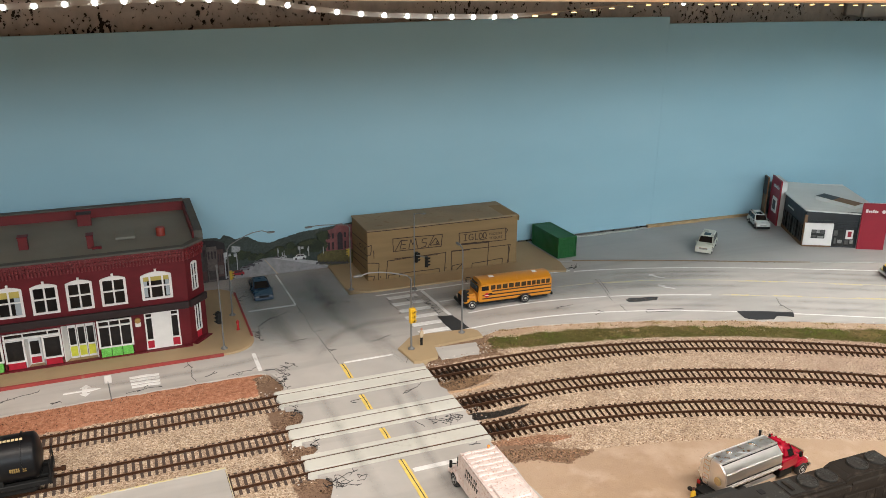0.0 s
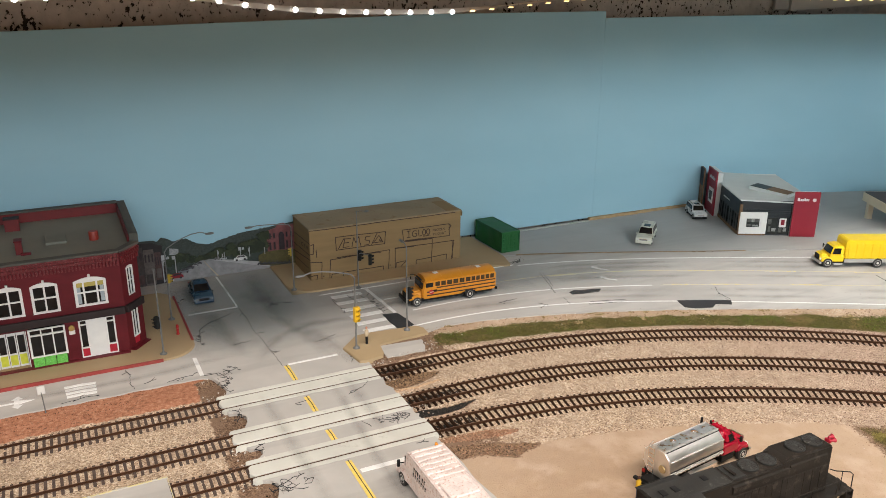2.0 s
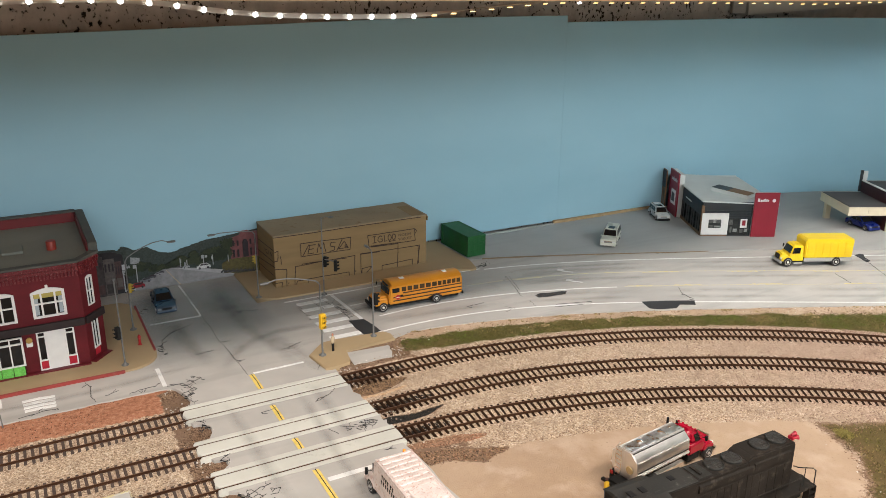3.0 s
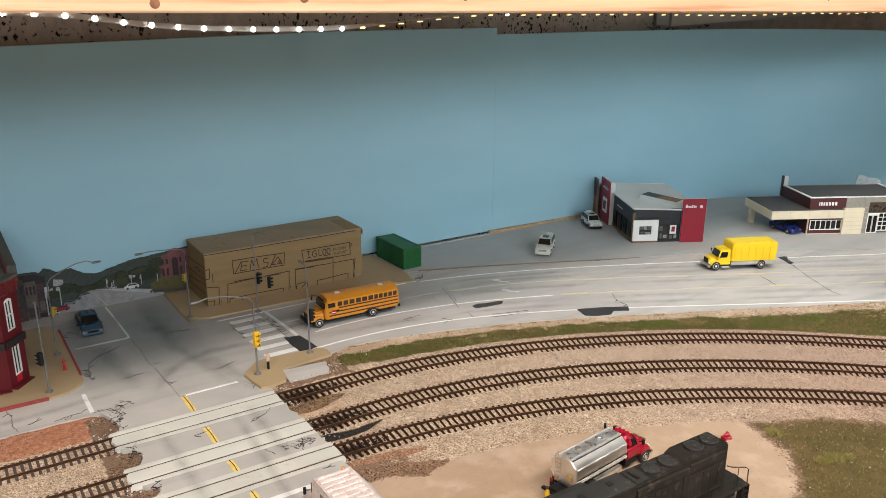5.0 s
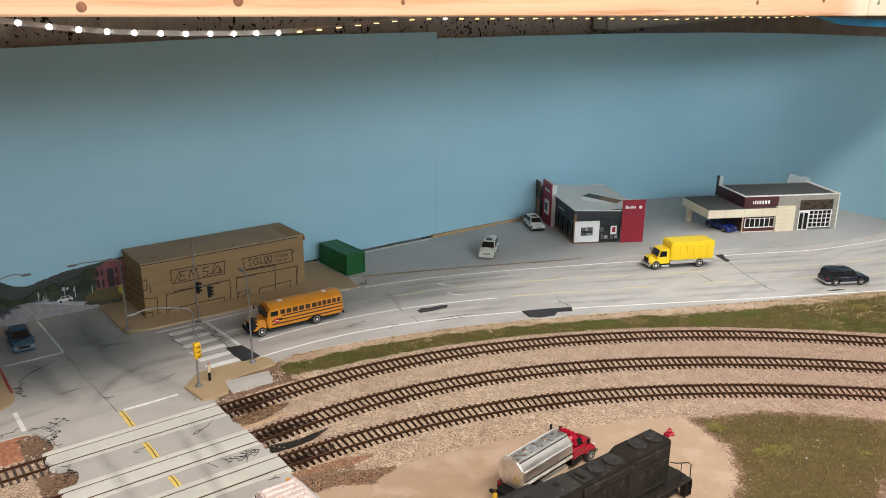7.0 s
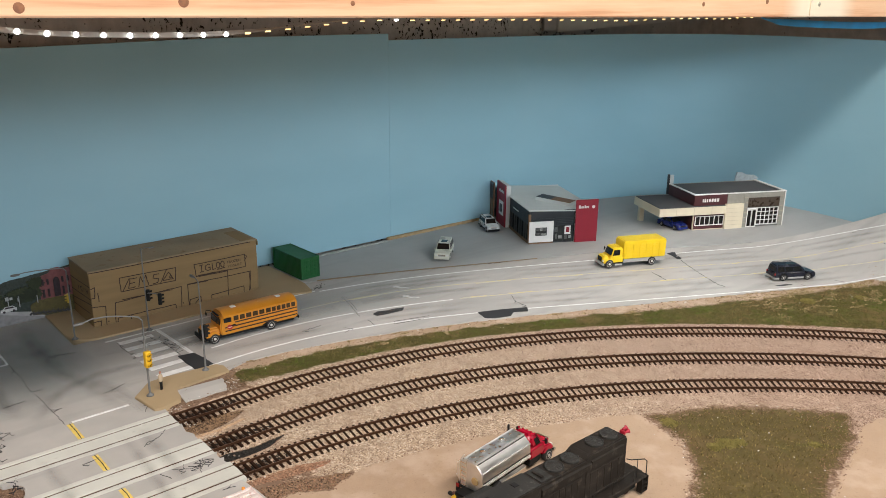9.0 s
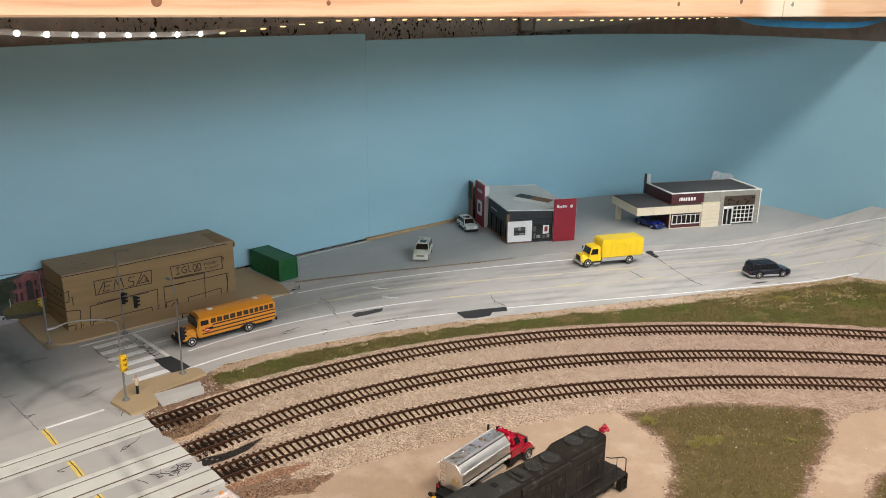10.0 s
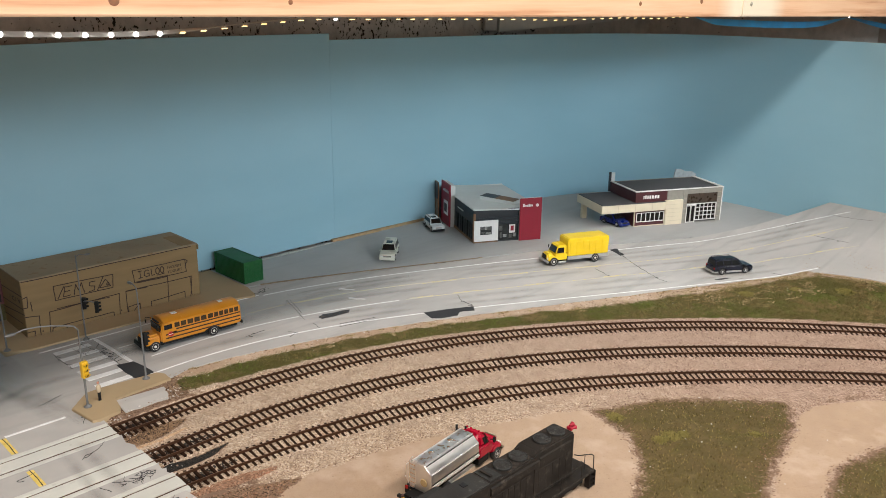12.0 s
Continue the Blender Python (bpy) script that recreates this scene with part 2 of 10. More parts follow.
RAIL_TOP = surface("worn_rail_head", (0.135, 0.070, 0.040), 0.5, 0.0, 0.25, vary=0.2)
TIE = surface("dark_brown_tie", (0.027, 0.0135, 0.0075), 0.9, 0, 0.08, vary=0.3, large=300)
TIE_GREY = surface("grey_brown_tie", (0.092, 0.066, 0.056), 0.88, 0, 0.15, vary=0.25, large=300)
CARD = surface("brown_cardboard", (0.258, 0.174, 0.085), 0.8, 0, 0.2, vary=0.10, large=14, fine=500, stretch=(1, 1, 8))
# lighter, greyer copy of the cardboard for the light the lid catches
CARD_TOP = surface("lit_cardboard_lid", (0.300, 0.232, 0.150), 0.85, 0, 0.2, vary=0.14, large=22, fine=500, dirt=(0.24, 0.165, 0.09), dirt_at=0.55)
MARKER = surface("brown_black_marker", (0.040, 0.018, 0.010), 0.7, bump=0)
WHITE_WALL = surface("room_paint", (0.72, 0.68, 0.62), 0.8, large=2, fine=120)
FLOOR = surface("room_floor_grey", (0.30, 0.28, 0.26), 0.6, large=3, fine=90)


# ---- building helpers ----
def part(name, bm, material, parent=None, label="", smooth=False):
    """Links a bmesh as one mesh object under its thing."""
    me = bpy.data.meshes.new(name)
    bmesh.ops.recalc_face_normals(bm, faces=bm.faces[:])
    bm.to_mesh(me)
    bm.free()
    for mt in material if isinstance(material, (list, tuple)) else [material]:
        me.materials.append(mt)
    if smooth:
        for p in me.polygons:
            p.use_smooth = True
        me.set_sharp_from_angle(angle=radians(38))
    ob = new(name, me)
    if parent is not None:
        ob.parent = parent
    if label:
        tagged(ob, label)
    return ob


def thing(name, m, label, category, group=""):
    ob = new(name)
    ob.empty_display_size = 0.01
    ob.matrix_basis = m
    return tagged(ob, label, category, group)


def box(bm, a, b, bevel=0.0, seg=1, index=0):
    """Adds an upright block between two corners."""
    c = [(p + q) / 2 for p, q in zip(a, b)]
    s = [abs(q - p) for p, q in zip(a, b)]
    r = bmesh.ops.create_cube(bm, size=1, matrix=Matrix.Translation(c) @ Matrix.Diagonal((*s, 1)))
    faces = list({f for v in r["verts"] for f in v.link_faces})
    for f in faces:
        f.material_index = index
    if bevel:
        bmesh.ops.bevel(bm, geom=list({e for v in r["verts"] for e in v.link_edges}), offset=bevel, segments=seg, affect="EDGES", profile=0.5)
    return bm


def block(a, b, bevel=0.0, seg=1):
    return box(bmesh.new(), a, b, bevel, seg)


def slab(bm, pts, z0, z1, bevel=0.0):
    """Adds an upright prism over a polygon. z1 may be a function of x, y."""
    top = [bm.verts.new((x, y, z1(x, y) if callable(z1) else z1)) for x, y in pts]
    low = [bm.verts.new((x, y, z0)) for x, y in pts]
    f = bm.faces.new(top)
    bm.faces.new(low[::-1])
    n = len(pts)
    for i in range(n):
        bm.faces.new((top[i], low[i], low[(i + 1) % n], top[(i + 1) % n]))
    if bevel:
        bmesh.ops.bevel(bm, geom=list(f.edges), offset=bevel, segments=2, affect="EDGES")
    return bm


def side(bm, pts, y0, y1):
    """Adds a body with the side profile pts (x, z) between y0 and y1."""
    a = [bm.verts.new((x, y0, z)) for x, z in pts]
    b = [bm.verts.new((x, y1, z)) for x, z in pts]
    bm.faces.new(a), bm.faces.new(b[::-1])
    n = len(pts)
    for i in range(n):
        bm.faces.new((a[i], b[i], b[(i + 1) % n], a[(i + 1) % n]))
    return bm


def round_edges(bm, offset, seg=2, angle=20):
    bm.normal_update()
    bmesh.ops.recalc_face_normals(bm, faces=bm.faces[:])
    es = [e for e in bm.edges if len(e.link_faces) == 2 and e.calc_face_angle(0) > radians(angle)]
    bmesh.ops.bevel(bm, geom=es, offset=offset, segments=seg, affect="EDGES", clamp_overlap=True)
    return bm


def rod(bm, p, q, r, r2=None, seg=8):
    """Adds a round bar from p to q."""
    p, q = Vector(p), Vector(q)
    d = q - p
    m = Matrix.Translation((p + q) / 2) @ d.to_track_quat("Z", "Y").to_matrix().to_4x4()
    bmesh.ops.create_cone(bm, cap_ends=True, segments=seg, radius1=r, radius2=r if r2 is None else r2, depth=d.length, matrix=m)
    return bm


def tube(bm, pts, r, seg=6):
    """Adds a bent bar through pts."""
    pts = [Vector(p) for p in pts]
    rings = []
    for i, p in enumerate(pts):
        d = (pts[min(i + 1, len(pts) - 1)] - pts[max(i - 1, 0)]).normalized()
        m = d.to_track_quat("Z", "Y").to_matrix()
        rr = r[i] if isinstance(r, (list, tuple)) else r
        rings.append([bm.verts.new(p + m @ Vector((rr * math.cos(k * math.tau / seg), rr * math.sin(k * math.tau / seg), 0))) for k in range(seg)])
    for a, b in zip(rings, rings[1:]):
        for k in range(seg):
            bm.faces.new((a[k], a[(k + 1) % seg], b[(k + 1) % seg], b[k]))
    bm.faces.new(rings[0][::-1]), bm.faces.new(rings[-1])
    return bm


def turned(bm, profile, centre=(0, 0, 0), seg=16, axis="Z"):
    """Adds a turned body from its profile (radius, height)."""
    m = {"Z": Matrix.Identity(3), "Y": Matrix.Rotation(radians(-90), 3, "X"), "X": Matrix.Rotation(radians(90), 3, "Y")}[axis]
    c = Vector(centre)
    rings = [[bm.verts.new(c + m @ Vector((r * math.cos(k * math.tau / seg), r * math.sin(k * math.tau / seg), h))) for k in range(seg)] for r, h in profile]
    for a, b in zip(rings, rings[1:]):
        for k in range(seg):
            bm.faces.new((a[k], a[(k + 1) % seg], b[(k + 1) % seg], b[k]))
    bm.faces.new(rings[0][::-1]), bm.faces.new(rings[-1])
    return bm


def ribbon(bm, pts, width, top, thick=0.0003, index=0):
    """Adds a flat painted strip along pts (x, y), lying on the height top(x, y)."""
    pts = [Vector(p) for p in pts]
    rows = []
    for i, p in enumerate(pts):
        d = (pts[min(i + 1, len(pts) - 1)] - pts[max(i - 1, 0)]).normalized()
        n = Vector((-d.y, d.x)) * (width[i] if isinstance(width, (list, tuple)) else width) / 2
        row = []
        for q in (p + n, p - n):
            z = top(q.x, q.y) if callable(top) else top
            row += [bm.verts.new((q.x, q.y, z + thick)), bm.verts.new((q.x, q.y, z - 0.0006))]
        rows.append(row)
    for a, b in zip(rows, rows[1:]):
        for i, j in ((0, 2), (2, 3), (3, 1), (1, 0)):
            f = bm.faces.new((a[i], a[j], b[j], b[i]))
            f.material_index = index
    bm.faces.new((rows[0][0], rows[0][1], rows[0][3], rows[0][2]))
    bm.faces.new((rows[-1][0], rows[-1][2], rows[-1][3], rows[-1][1]))
    return bm


def curve_points(pts, n=8):
    """Points on a smooth curve through pts (Catmull-Rom)."""
    P = [Vector(p) for p in pts]
    P = [2 * P[0] - P[1]] + P + [2 * P[-1] - P[-2]]
    out = []
    for i in range(1, len(P) - 2):
        a, b, c, d = P[i - 1:i + 3]
        for k in range(n):
            t = k / n
            out.append(0.5 * (2 * b + (c - a) * t + (2 * a - 5 * b + 4 * c - d) * t * t + (3 * b - a - 3 * c + d) * t ** 3))
    return out + [P[-2]]


def UV(*pts):
    return [tuple(W(u, v)[:2]) for u, v in pts]


def poly(c, x):
    r = 0.0
    for k in c:
        r = r * x + k
    return r


# ---- the large structure ----
def road_z(x, y=0.0):
    """The street climbs as it nears the corner of the backdrop."""
    return 0.044 * min(max((x - 0.93) / 0.29, 0.0), 1.3) ** 1.6


LINE_FAR = (-0.7749, 2.192, -2.3293, 1.1482, 0.6964)
LINE_NEAR = (-0.8432, 2.4799, -2.6681, 1.2368, 0.5507)
YELLOW_FAR = (-0.9546, 2.8454, -3.1241, 1.506, 0.5972)
YELLOW_NEAR = (-0.9405, 2.5656, -2.6367, 1.2265, 0.5971)
EDGE = (-0.6301, 1.7366, -1.8002, 0.874, 0.5729)
LOT_FRONT = (0.6541, -0.9411, 0.5288, 0.8265)

TRACKS = ((-0.255, 0.04, (-0.7868, 0.3453, -0.5584), 0.98), (-0.3185, 0.04, (-0.8869, 0.2009, -0.3749), 0.90), (-0.3685, -0.02, (-0.7207, -0.0960, -0.1519), 0.84))


def track_v(k, u):
    v0, start, c, _ = TRACKS[k]
    s = max(u - start, 0.0)
    return v0 + s * s * (c[0] + s * (c[1] + s * c[2]))


def track_line(k, step=0.0005, u0=-0.78):
    """Evenly spaced places on a track's middle line: x, y and heading."""
    fine, u = [], u0
    while u < TRACKS[k][3]:
        fine.append(W(u, track_v(k, u)).to_2d())
        u += step
    return fine


def even(points, gap):
    out, left = [], 0.0
    for a, b in zip(points, points[1:]):
        d = (b - a).length
        while left <= d:
            out.append((a.lerp(b, left / d), math.atan2(b.y - a.y, b.x - a.x)))
            left += gap
        left -= d
    return out


def structure(name, bm, material, label, category, smooth=False):
    return tagged(part(name, bm, material, None, "", smooth), label, category, "", "structure")


# backdrop: a board that runs along the town and bends round the corner
BACK = curve_points([W(-1.0, 0.077).to_2d(), W(-0.5, 0.077).to_2d(), W(0.0, 0.077).to_2d(), W(0.3, 0.077).to_2d(), W(0.48, 0.0755).to_2d(), Vector((0.58, 1.178)), Vector((0.72, 1.238)), Vector((0.86, 1.278)), Vector((0.98, 1.282)), Vector((1.075, 1.245)), Vector((1.145, 1.155)), Vector((1.192, 1.035)), Vector((1.222, 0.915)), Vector((1.238, 0.8)), Vector((1.245, 0.6)), Vector((1.25, 0.2))], 6)
SEAM = min(range(len(BACK)), key=lambda i: (BACK[i] - W(0.475, 0.0755).to_2d()).length)


def board(bm, line, z0, z1, thick):
    rows = []
    for i, p in enumerate(line):
        d = (line[min(i + 1, len(line) - 1)] - line[max(i - 1, 0)]).normalized()
        n = Vector((-d.y, d.x)) * thick
        lo, hi = (z0(p) if callable(z0) else z0), (z1(p) if callable(z1) else z1)
        rows.append([bm.verts.new((*p, lo)), bm.verts.new((*p, hi)), bm.verts.new((*(p + n), hi)), bm.verts.new((*(p + n), lo))])
    for a, b in zip(rows, rows[1:]):
        for k in range(4):
            bm.faces.new((a[k], b[k], b[(k + 1) % 4], a[(k + 1) % 4]))
    bm.faces.new(rows[0]), bm.faces.new(rows[-1][::-1])
    return bm


top_left = lambda p: 0.3155 - 0.0227 * max(0.0, 0.145 - p.x)
structure("backdrop", board(bmesh.new(), BACK[:SEAM + 1], 0.004, top_left, 0.004), SKY_BOARD, "pale blue painted backdrop board standing behind the town", "backdrop", True)
structure("backdrop", board(bmesh.new(), [p + Vector((0.0001, -0.0003)) for p in BACK[SEAM:]], -0.004, 0.306, 0.004), SKY_BOARD, "pale blue backdrop board bent round the corner, cut a little lower", "backdrop", True)
BEHIND = [W(-1.4, 0.105).to_2d(), W(0.9, 0.105).to_2d(), Vector((1.12, 1.42)), Vector((1.5, 1.2)), Vector((1.5, -0.4))]
structure("wall_north", board(bmesh.new(), BEHIND, -0.3, 0.47, 0.03), PITTED, "rough grey wall full of black pits above the backdrop", "wall")

# the room round the layout
room = bmesh.new()
box(room, (-2.6, -2.6, -1.12), (3.4, 2.0, -1.05))
structure("floor", room, FLOOR, "plain grey room floor under the layout", "floor")
for nm, a, b in (("wall_south", (-2.6, -2.66, -1.05), (3.4, -2.6, 1.6)), ("wall_west", (-2.66, -2.66, -1.05), (-2.6, 2.06, 1.6)), ("wall_east", (3.4, -2.66, -1.05), (3.46, 2.06, 1.6)), ("wall_rear", (-2.6, 2.0, -1.05), (3.4, 2.06, 1.6))):
    structure(nm, block(a, b), WHITE_WALL, "plain pale painted room wall", "wall")
structure("ceiling", block((-2.66, -2.66, 1.6), (3.46, 2.06, 1.66)), WHITE_WALL, "plain pale room ceiling", "ceiling")

# upper deck over the town, with its pine front beam
deck = bmesh.new()
slab(deck, UV((-1.2, -0.40), (1.55, -0.40), (1.55, 0.13), (-1.2, 0.13)), 0.43, 0.45)
structure("ceiling", deck, PINE, "underside of the plain wooden upper deck", "ceiling")
beam = bmesh.new()
for u0, u1, dz in ((-1.15, 0.748, 0.0), (0.7486, 1.6, 0.0003)):
    va = [beam.verts.new(W(u, v, z)) for u in (u0, u1) for v, z in ((-0.420, 0.3535 - 0.0078 * u + dz), (-0.401, 0.3535 - 0.0078 * u + dz), (-0.401, 0.450), (-0.420, 0.450))]
    for k in range(4):
        beam.faces.new((va[k], va[(k + 1) % 4], va[4 + (k + 1) % 4], va[4 + k]))
    beam.faces.new(va[:4]), beam.faces.new(va[4:])
BEAM = structure("beam", round_edges(beam, 0.0012, 2), PINE, "knotty pine beam with a butt joint along the upper deck", "beam")

# table under the scenery
table = bmesh.new()
slab(table, [(-0.95, 0.1), (1.3, 0.1), (1.3, 1.4), (0.9, 1.4), (-0.95, 0.5)], -0.09, -0.02)
structure("table_top", table, PINE, "wooden benchwork top carrying the model town", "table")


# scenery ground: one sheet with gravel, sand, earth and grass zones
def inside(p, ring):
    hit = False
    for (x0, y0), (x1, y1) in zip(ring, ring[1:] + ring[:1]):
        if (y0 > p[1]) != (y1 > p[1]) and p[0] < (x1 - x0) * (p[1] - y0) / (y1 - y0) + x0:
            hit = not hit
    return hit


def ramp_in(d, w):
    return min(max(0.5 + d / w, 0.0), 1.0)


# torn places beside the crossing, along and across the streets
PIT_GOLD = [(-0.0223, -0.2721), (-0.0056, -0.2660), (0.0177, -0.2655), (0.0457, -0.2756), (0.029, -0.2839), (0.003, -0.2885), (-0.0229, -0.2886)]
PIT_BLACK = [(-0.0209, -0.337), (-0.0003, -0.3341), (0.0252, -0.3393), (0.0511, -0.3392), (0.0322, -0.3475), (0.0099, -0.3472), (-0.0067, -0.3465)]
PIT_MUD = [(-0.0239, -0.332), (-0.0132, -0.3308), (-0.0044, -0.3421), (-0.0125, -0.3491), (-0.025, -0.345)]
PIT_PALE = [(-0.0120, -0.2925), (0.0123, -0.2928), (0.0361, -0.2900), (0.0365, -0.2925), (0.0123, -0.2962), (-0.0109, -0.2960)]
PIT_ORANGE = [(-0.015, -0.3850), (0.0077, -0.3860), (0.0326, -0.3900), (0.0615, -0.402), (0.0409, -0.4036), (0.0124, -0.3985), (-0.0160, -0.3925)]
PIT_LOW = [(-0.0149, -0.3974), (0.0225, -0.4077), (0.0661, -0.4257), (0.0387, -0.4352), (0.0098, -0.4192), (-0.0098, -0.4181)]
# bowls broken out of the street edge: middle and reach along u and v
BOWLS = ((-0.1630, -0.2220, 0.0105, 0.0210), (-0.1570, -0.2910, 0.0105, 0.0165), (-0.1548, -0.3470, 0.0080, 0.0090), (-0.1560, -0.4010, 0.0092, 0.0165))
LAWN = [(0.535, 0.482), (0.545, 0.44), (0.535, 0.395), (0.50, 0.345), (0.44, 0.25), (0.50, 0.20), (0.587, 0.318), (0.635, 0.365), (0.690, 0.41), (0.715, 0.447), (0.66, 0.47), (0.60, 0.484)]
FRINGE = [(0.690, 0.410), (0.702, 0.419), (0.743, 0.435), (0.790, 0.4345), (0.83, 0.428), (0.86, 0.47), (0.70, 0.52), (0.64, 0.50)]
CORNER_LAWN = [(0.55, 0.2), (0.64, 0.30), (0.685, 0.337), (0.737, 0.35), (0.85, 0.37), (1.1, 0.36), (1.1, 0.1), (0.5, 0.1)]


def ring_distance(p, ring):
    best = 9.0
    q = Vector(p)
    for a, b in zip(ring, ring[1:] + ring[:1]):
        a, b = Vector(a), Vector(b)
        t = min(max((q - a).dot(b - a) / (b - a).length_squared, 0), 1)
        best = min(best, (q - a.lerp(b, t)).length)
    return best if inside(p, ring) else -best


def uv_of(x, y):
    a = radians(ANG)
    return x * math.cos(a) + (y - 0.8) * math.sin(a), -x * math.sin(a) + (y - 0.8) * math.cos(a)


def ground_at(x, y):
    """Height and zones of the scenery: z, tan, sand, red, mud, grass."""
    u, v = uv_of(x, y)
    t0, t1, t2 = (v - track_v(k, u) for k in range(3))
    slope = math.cos(math.atan(max(min((track_v(0, u + 0.01) - track_v(0, u)) / 0.01, 2), -2)))
    d0, d2 = t0 * slope, t2 * slope
    rough = noise.noise((x * 60, y * 60, 0.3)) * 0.0006 + noise.noise((x * 240, y * 240, 3.1)) * 0.00025
    z, tan_, sand, red, mud, grass = -0.0026, 0.0, 0.0, 0.0, 0.0, 0.0
    if u < -0.16:
        tan_ = 1.0
        # red earth bank between the street and the first track
        red = min(ramp_in(v + 0.2375, 0.006), ramp_in(-0.162 - u, 0.012))
        if v > -0.238:
            z = -0.0012 + 0.0012 * noise.noise((x * 45, y * 45, 8))
    hole = math.exp(-((u + 0.168) / 0.010) ** 2) * (1 if v < -0.2 else 0)
    if u < -0.1 and hole > 0.08 and min(abs(t) for t in (t0, t1, t2)) > 0.013:
        mud = max(mud, hole * 1.1)
        z -= 0.0010 * hole
    if u > -0.012:
        # open ties and mud beside the crossing's far end
        near = math.exp(-((u - 0.010) / 0.032) ** 2)
        if v < -0.24 and t2 > -0.02:
            for cu, cv, ru, rv, k in ((0.000, -0.255, 0.035, 0.010, 0.8), (0.000, -0.3185, 0.030, 0.010, 0.8), (-0.004, -0.3685, 0.024, 0.009, 0.7)):
                q = ((u - cu) / ru) ** 2 + ((v - cv) / rv) ** 2
                mud = max(mud, k * ramp_in(1.0 - q, 1.2))
            for ring in (PIT_GOLD, PIT_BLACK, PIT_MUD):
                mud = max(mud, ramp_in(ring_distance((u, v), ring) + 0.001, 0.005) if u < 0.08 else 0.0)
            z -= 0.0026 * near * min(1.0, mud + 0.3)
        if t2 < -0.02:
            mud = max(mud, 0.62 * ramp_in(0.07 - u, 0.10) * ramp_in(t2 + 0.05, 0.02))
            sand = ramp_in(-0.052 - d2, 0.02)
            if u < 0.09:
                mud = max(mud, 0.8 * ramp_in(ring_distance((u, v), PIT_LOW) + 0.002, 0.008))
            red = 0.16 * ramp_in(-0.030 - d2, 0.014) * (1 - ramp_in(-0.050 - d2, 0.012))
            z -= 0.0010 * ramp_in(-0.04 - d2, 0.02)
            if u < 0.09:
                red = max(red, ramp_in(ring_distance((u, v), PIT_ORANGE) + 0.001, 0.005))
        if d0 > 0.012:
            edge = poly(EDGE, x) if x < 1.0 else 0.754 - (x - 1.0) * 1.55
            span = max(edge - y, 0.0) + max(d0 - 0.018, 0.0) + 0.001
            k = min(max((d0 - 0.018) / span, 0.0), 1.0)
            z = -0.0026 + k * (0.0018 + road_z(x)) + 0.001 * noise.noise((x * 35, y * 35, 5)) * k
            z += 0.010 * k * (1 - k) * 4 * min(max((x - 0.75) / 0.2, 0), 1)
            rim = 0.84 - 0.17 * ramp_in(0.80 - x, 0.30) + 0.10 * noise.noise((x * 40, y * 40, 7))
            grass = ramp_in(d0 - 0.0235, 0.010) * (1 - 0.80 * ramp_in(k - rim + 0.03, 0.20)) * ramp_in(u - 0.068 - max(0.0, v + 0.212) * 0.6, 0.02)
            sand = 0.68 * ramp_in(k - rim, 0.18)
            mud = max(mud * 0.4, 0.62 * ramp_in(0.078 + max(0.0, v + 0.212) * 0.6 - u, 0.03))
        tan_ = 0.8 * ramp_in(0.40 - u, 0.44)
    if x > 0.64 and 0.40 < y < 0.51 and u > 0:
        d = ring_distance((x, y), FRINGE)
        sand *= 1 - ramp_in(d, 0.010)
        mud = max(mud, 0.58 * ramp_in(d, 0.012) * ramp_in(0.012 - d, 0.02))
    for ring in (LAWN, CORNER_LAWN):
        d = ring_distance((x, y), ring)
        if d > -0.03:
            grass = max(grass, ramp_in(d, 0.022))
            mud = max(mud, 0.62 * math.exp(-(d / 0.012) ** 2))
            sand *= 1 - 0.9 * ramp_in(d + 0.008, 0.016)
    if v > -0.243 and -0.006 < u < 0.10:
        z = max(z, -0.0003)
    if u > -0.146 and u < -0.026 and v < -0.19:
        z, mud = -0.008, 1.0
    if -0.18 < u < -0.14:
        for cu, cv, ru, rv in BOWLS:
            q = ((u - cu) / ru) ** 2 + ((v - cv) / rv) ** 2
            if q < 1.5:
                mud, red = max(mud, ramp_in(1.5 - q, 0.6)), 0.0
                z = min(z, -0.0022 - 0.0034 * max(0.0, 1.0 - q))
    if u > 0.05 and y > poly(EDGE, min(x, 1.0)) - 0.0005 and x < 1.0:
        z = min(z, road_z(x) - 0.0012)
    under_street = v > -0.19 and (u < 0.02 or (u > 0.02 and y > poly(EDGE, min(x, 1.0)) + 0.012)) or (u < -0.17 and v > -0.193)
    if under_street and not (x > 1.0 and y < 0.754 - (x - 1.0) * 1.55):
        z = -0.012
    return (z + (rough if z > -0.007 else 0), tan_, sand, red, mud, grass)


def scenery():
    step = 0.0035
    xs = np.arange(-0.62, 1.28, step)
    ys = np.arange(0.14, 0.82, step)
    verts, zones = [], []
    for y in ys:
        for x in xs:
            z, *zn = ground_at(float(x), float(y))
            verts.append((x, y, z))
            zones.append(zn)
    nx = len(xs)
    faces = [(j * nx + i, j * nx + i + 1, (j + 1) * nx + i + 1, (j + 1) * nx + i) for j in range(len(ys) - 1) for i in range(nx - 1)]
    me = bpy.data.meshes.new("ground")
    me.from_pydata(verts, [], faces)
    for k, nm in enumerate(("tan", "sand", "red", "mud", "grass")):
        a = me.attributes.new(nm, "FLOAT", "POINT")
        a.data.foreach_set("value", np.array([q[k] for q in zones], dtype=np.float32))
    me.materials.append(GROUND)
    me.polygons.foreach_set("use_smooth", [True] * len(faces))
    return tagged(new("ground", me), "model scenery of gravel, sand, red earth and grass", "ground", "", "structure")


scenery()


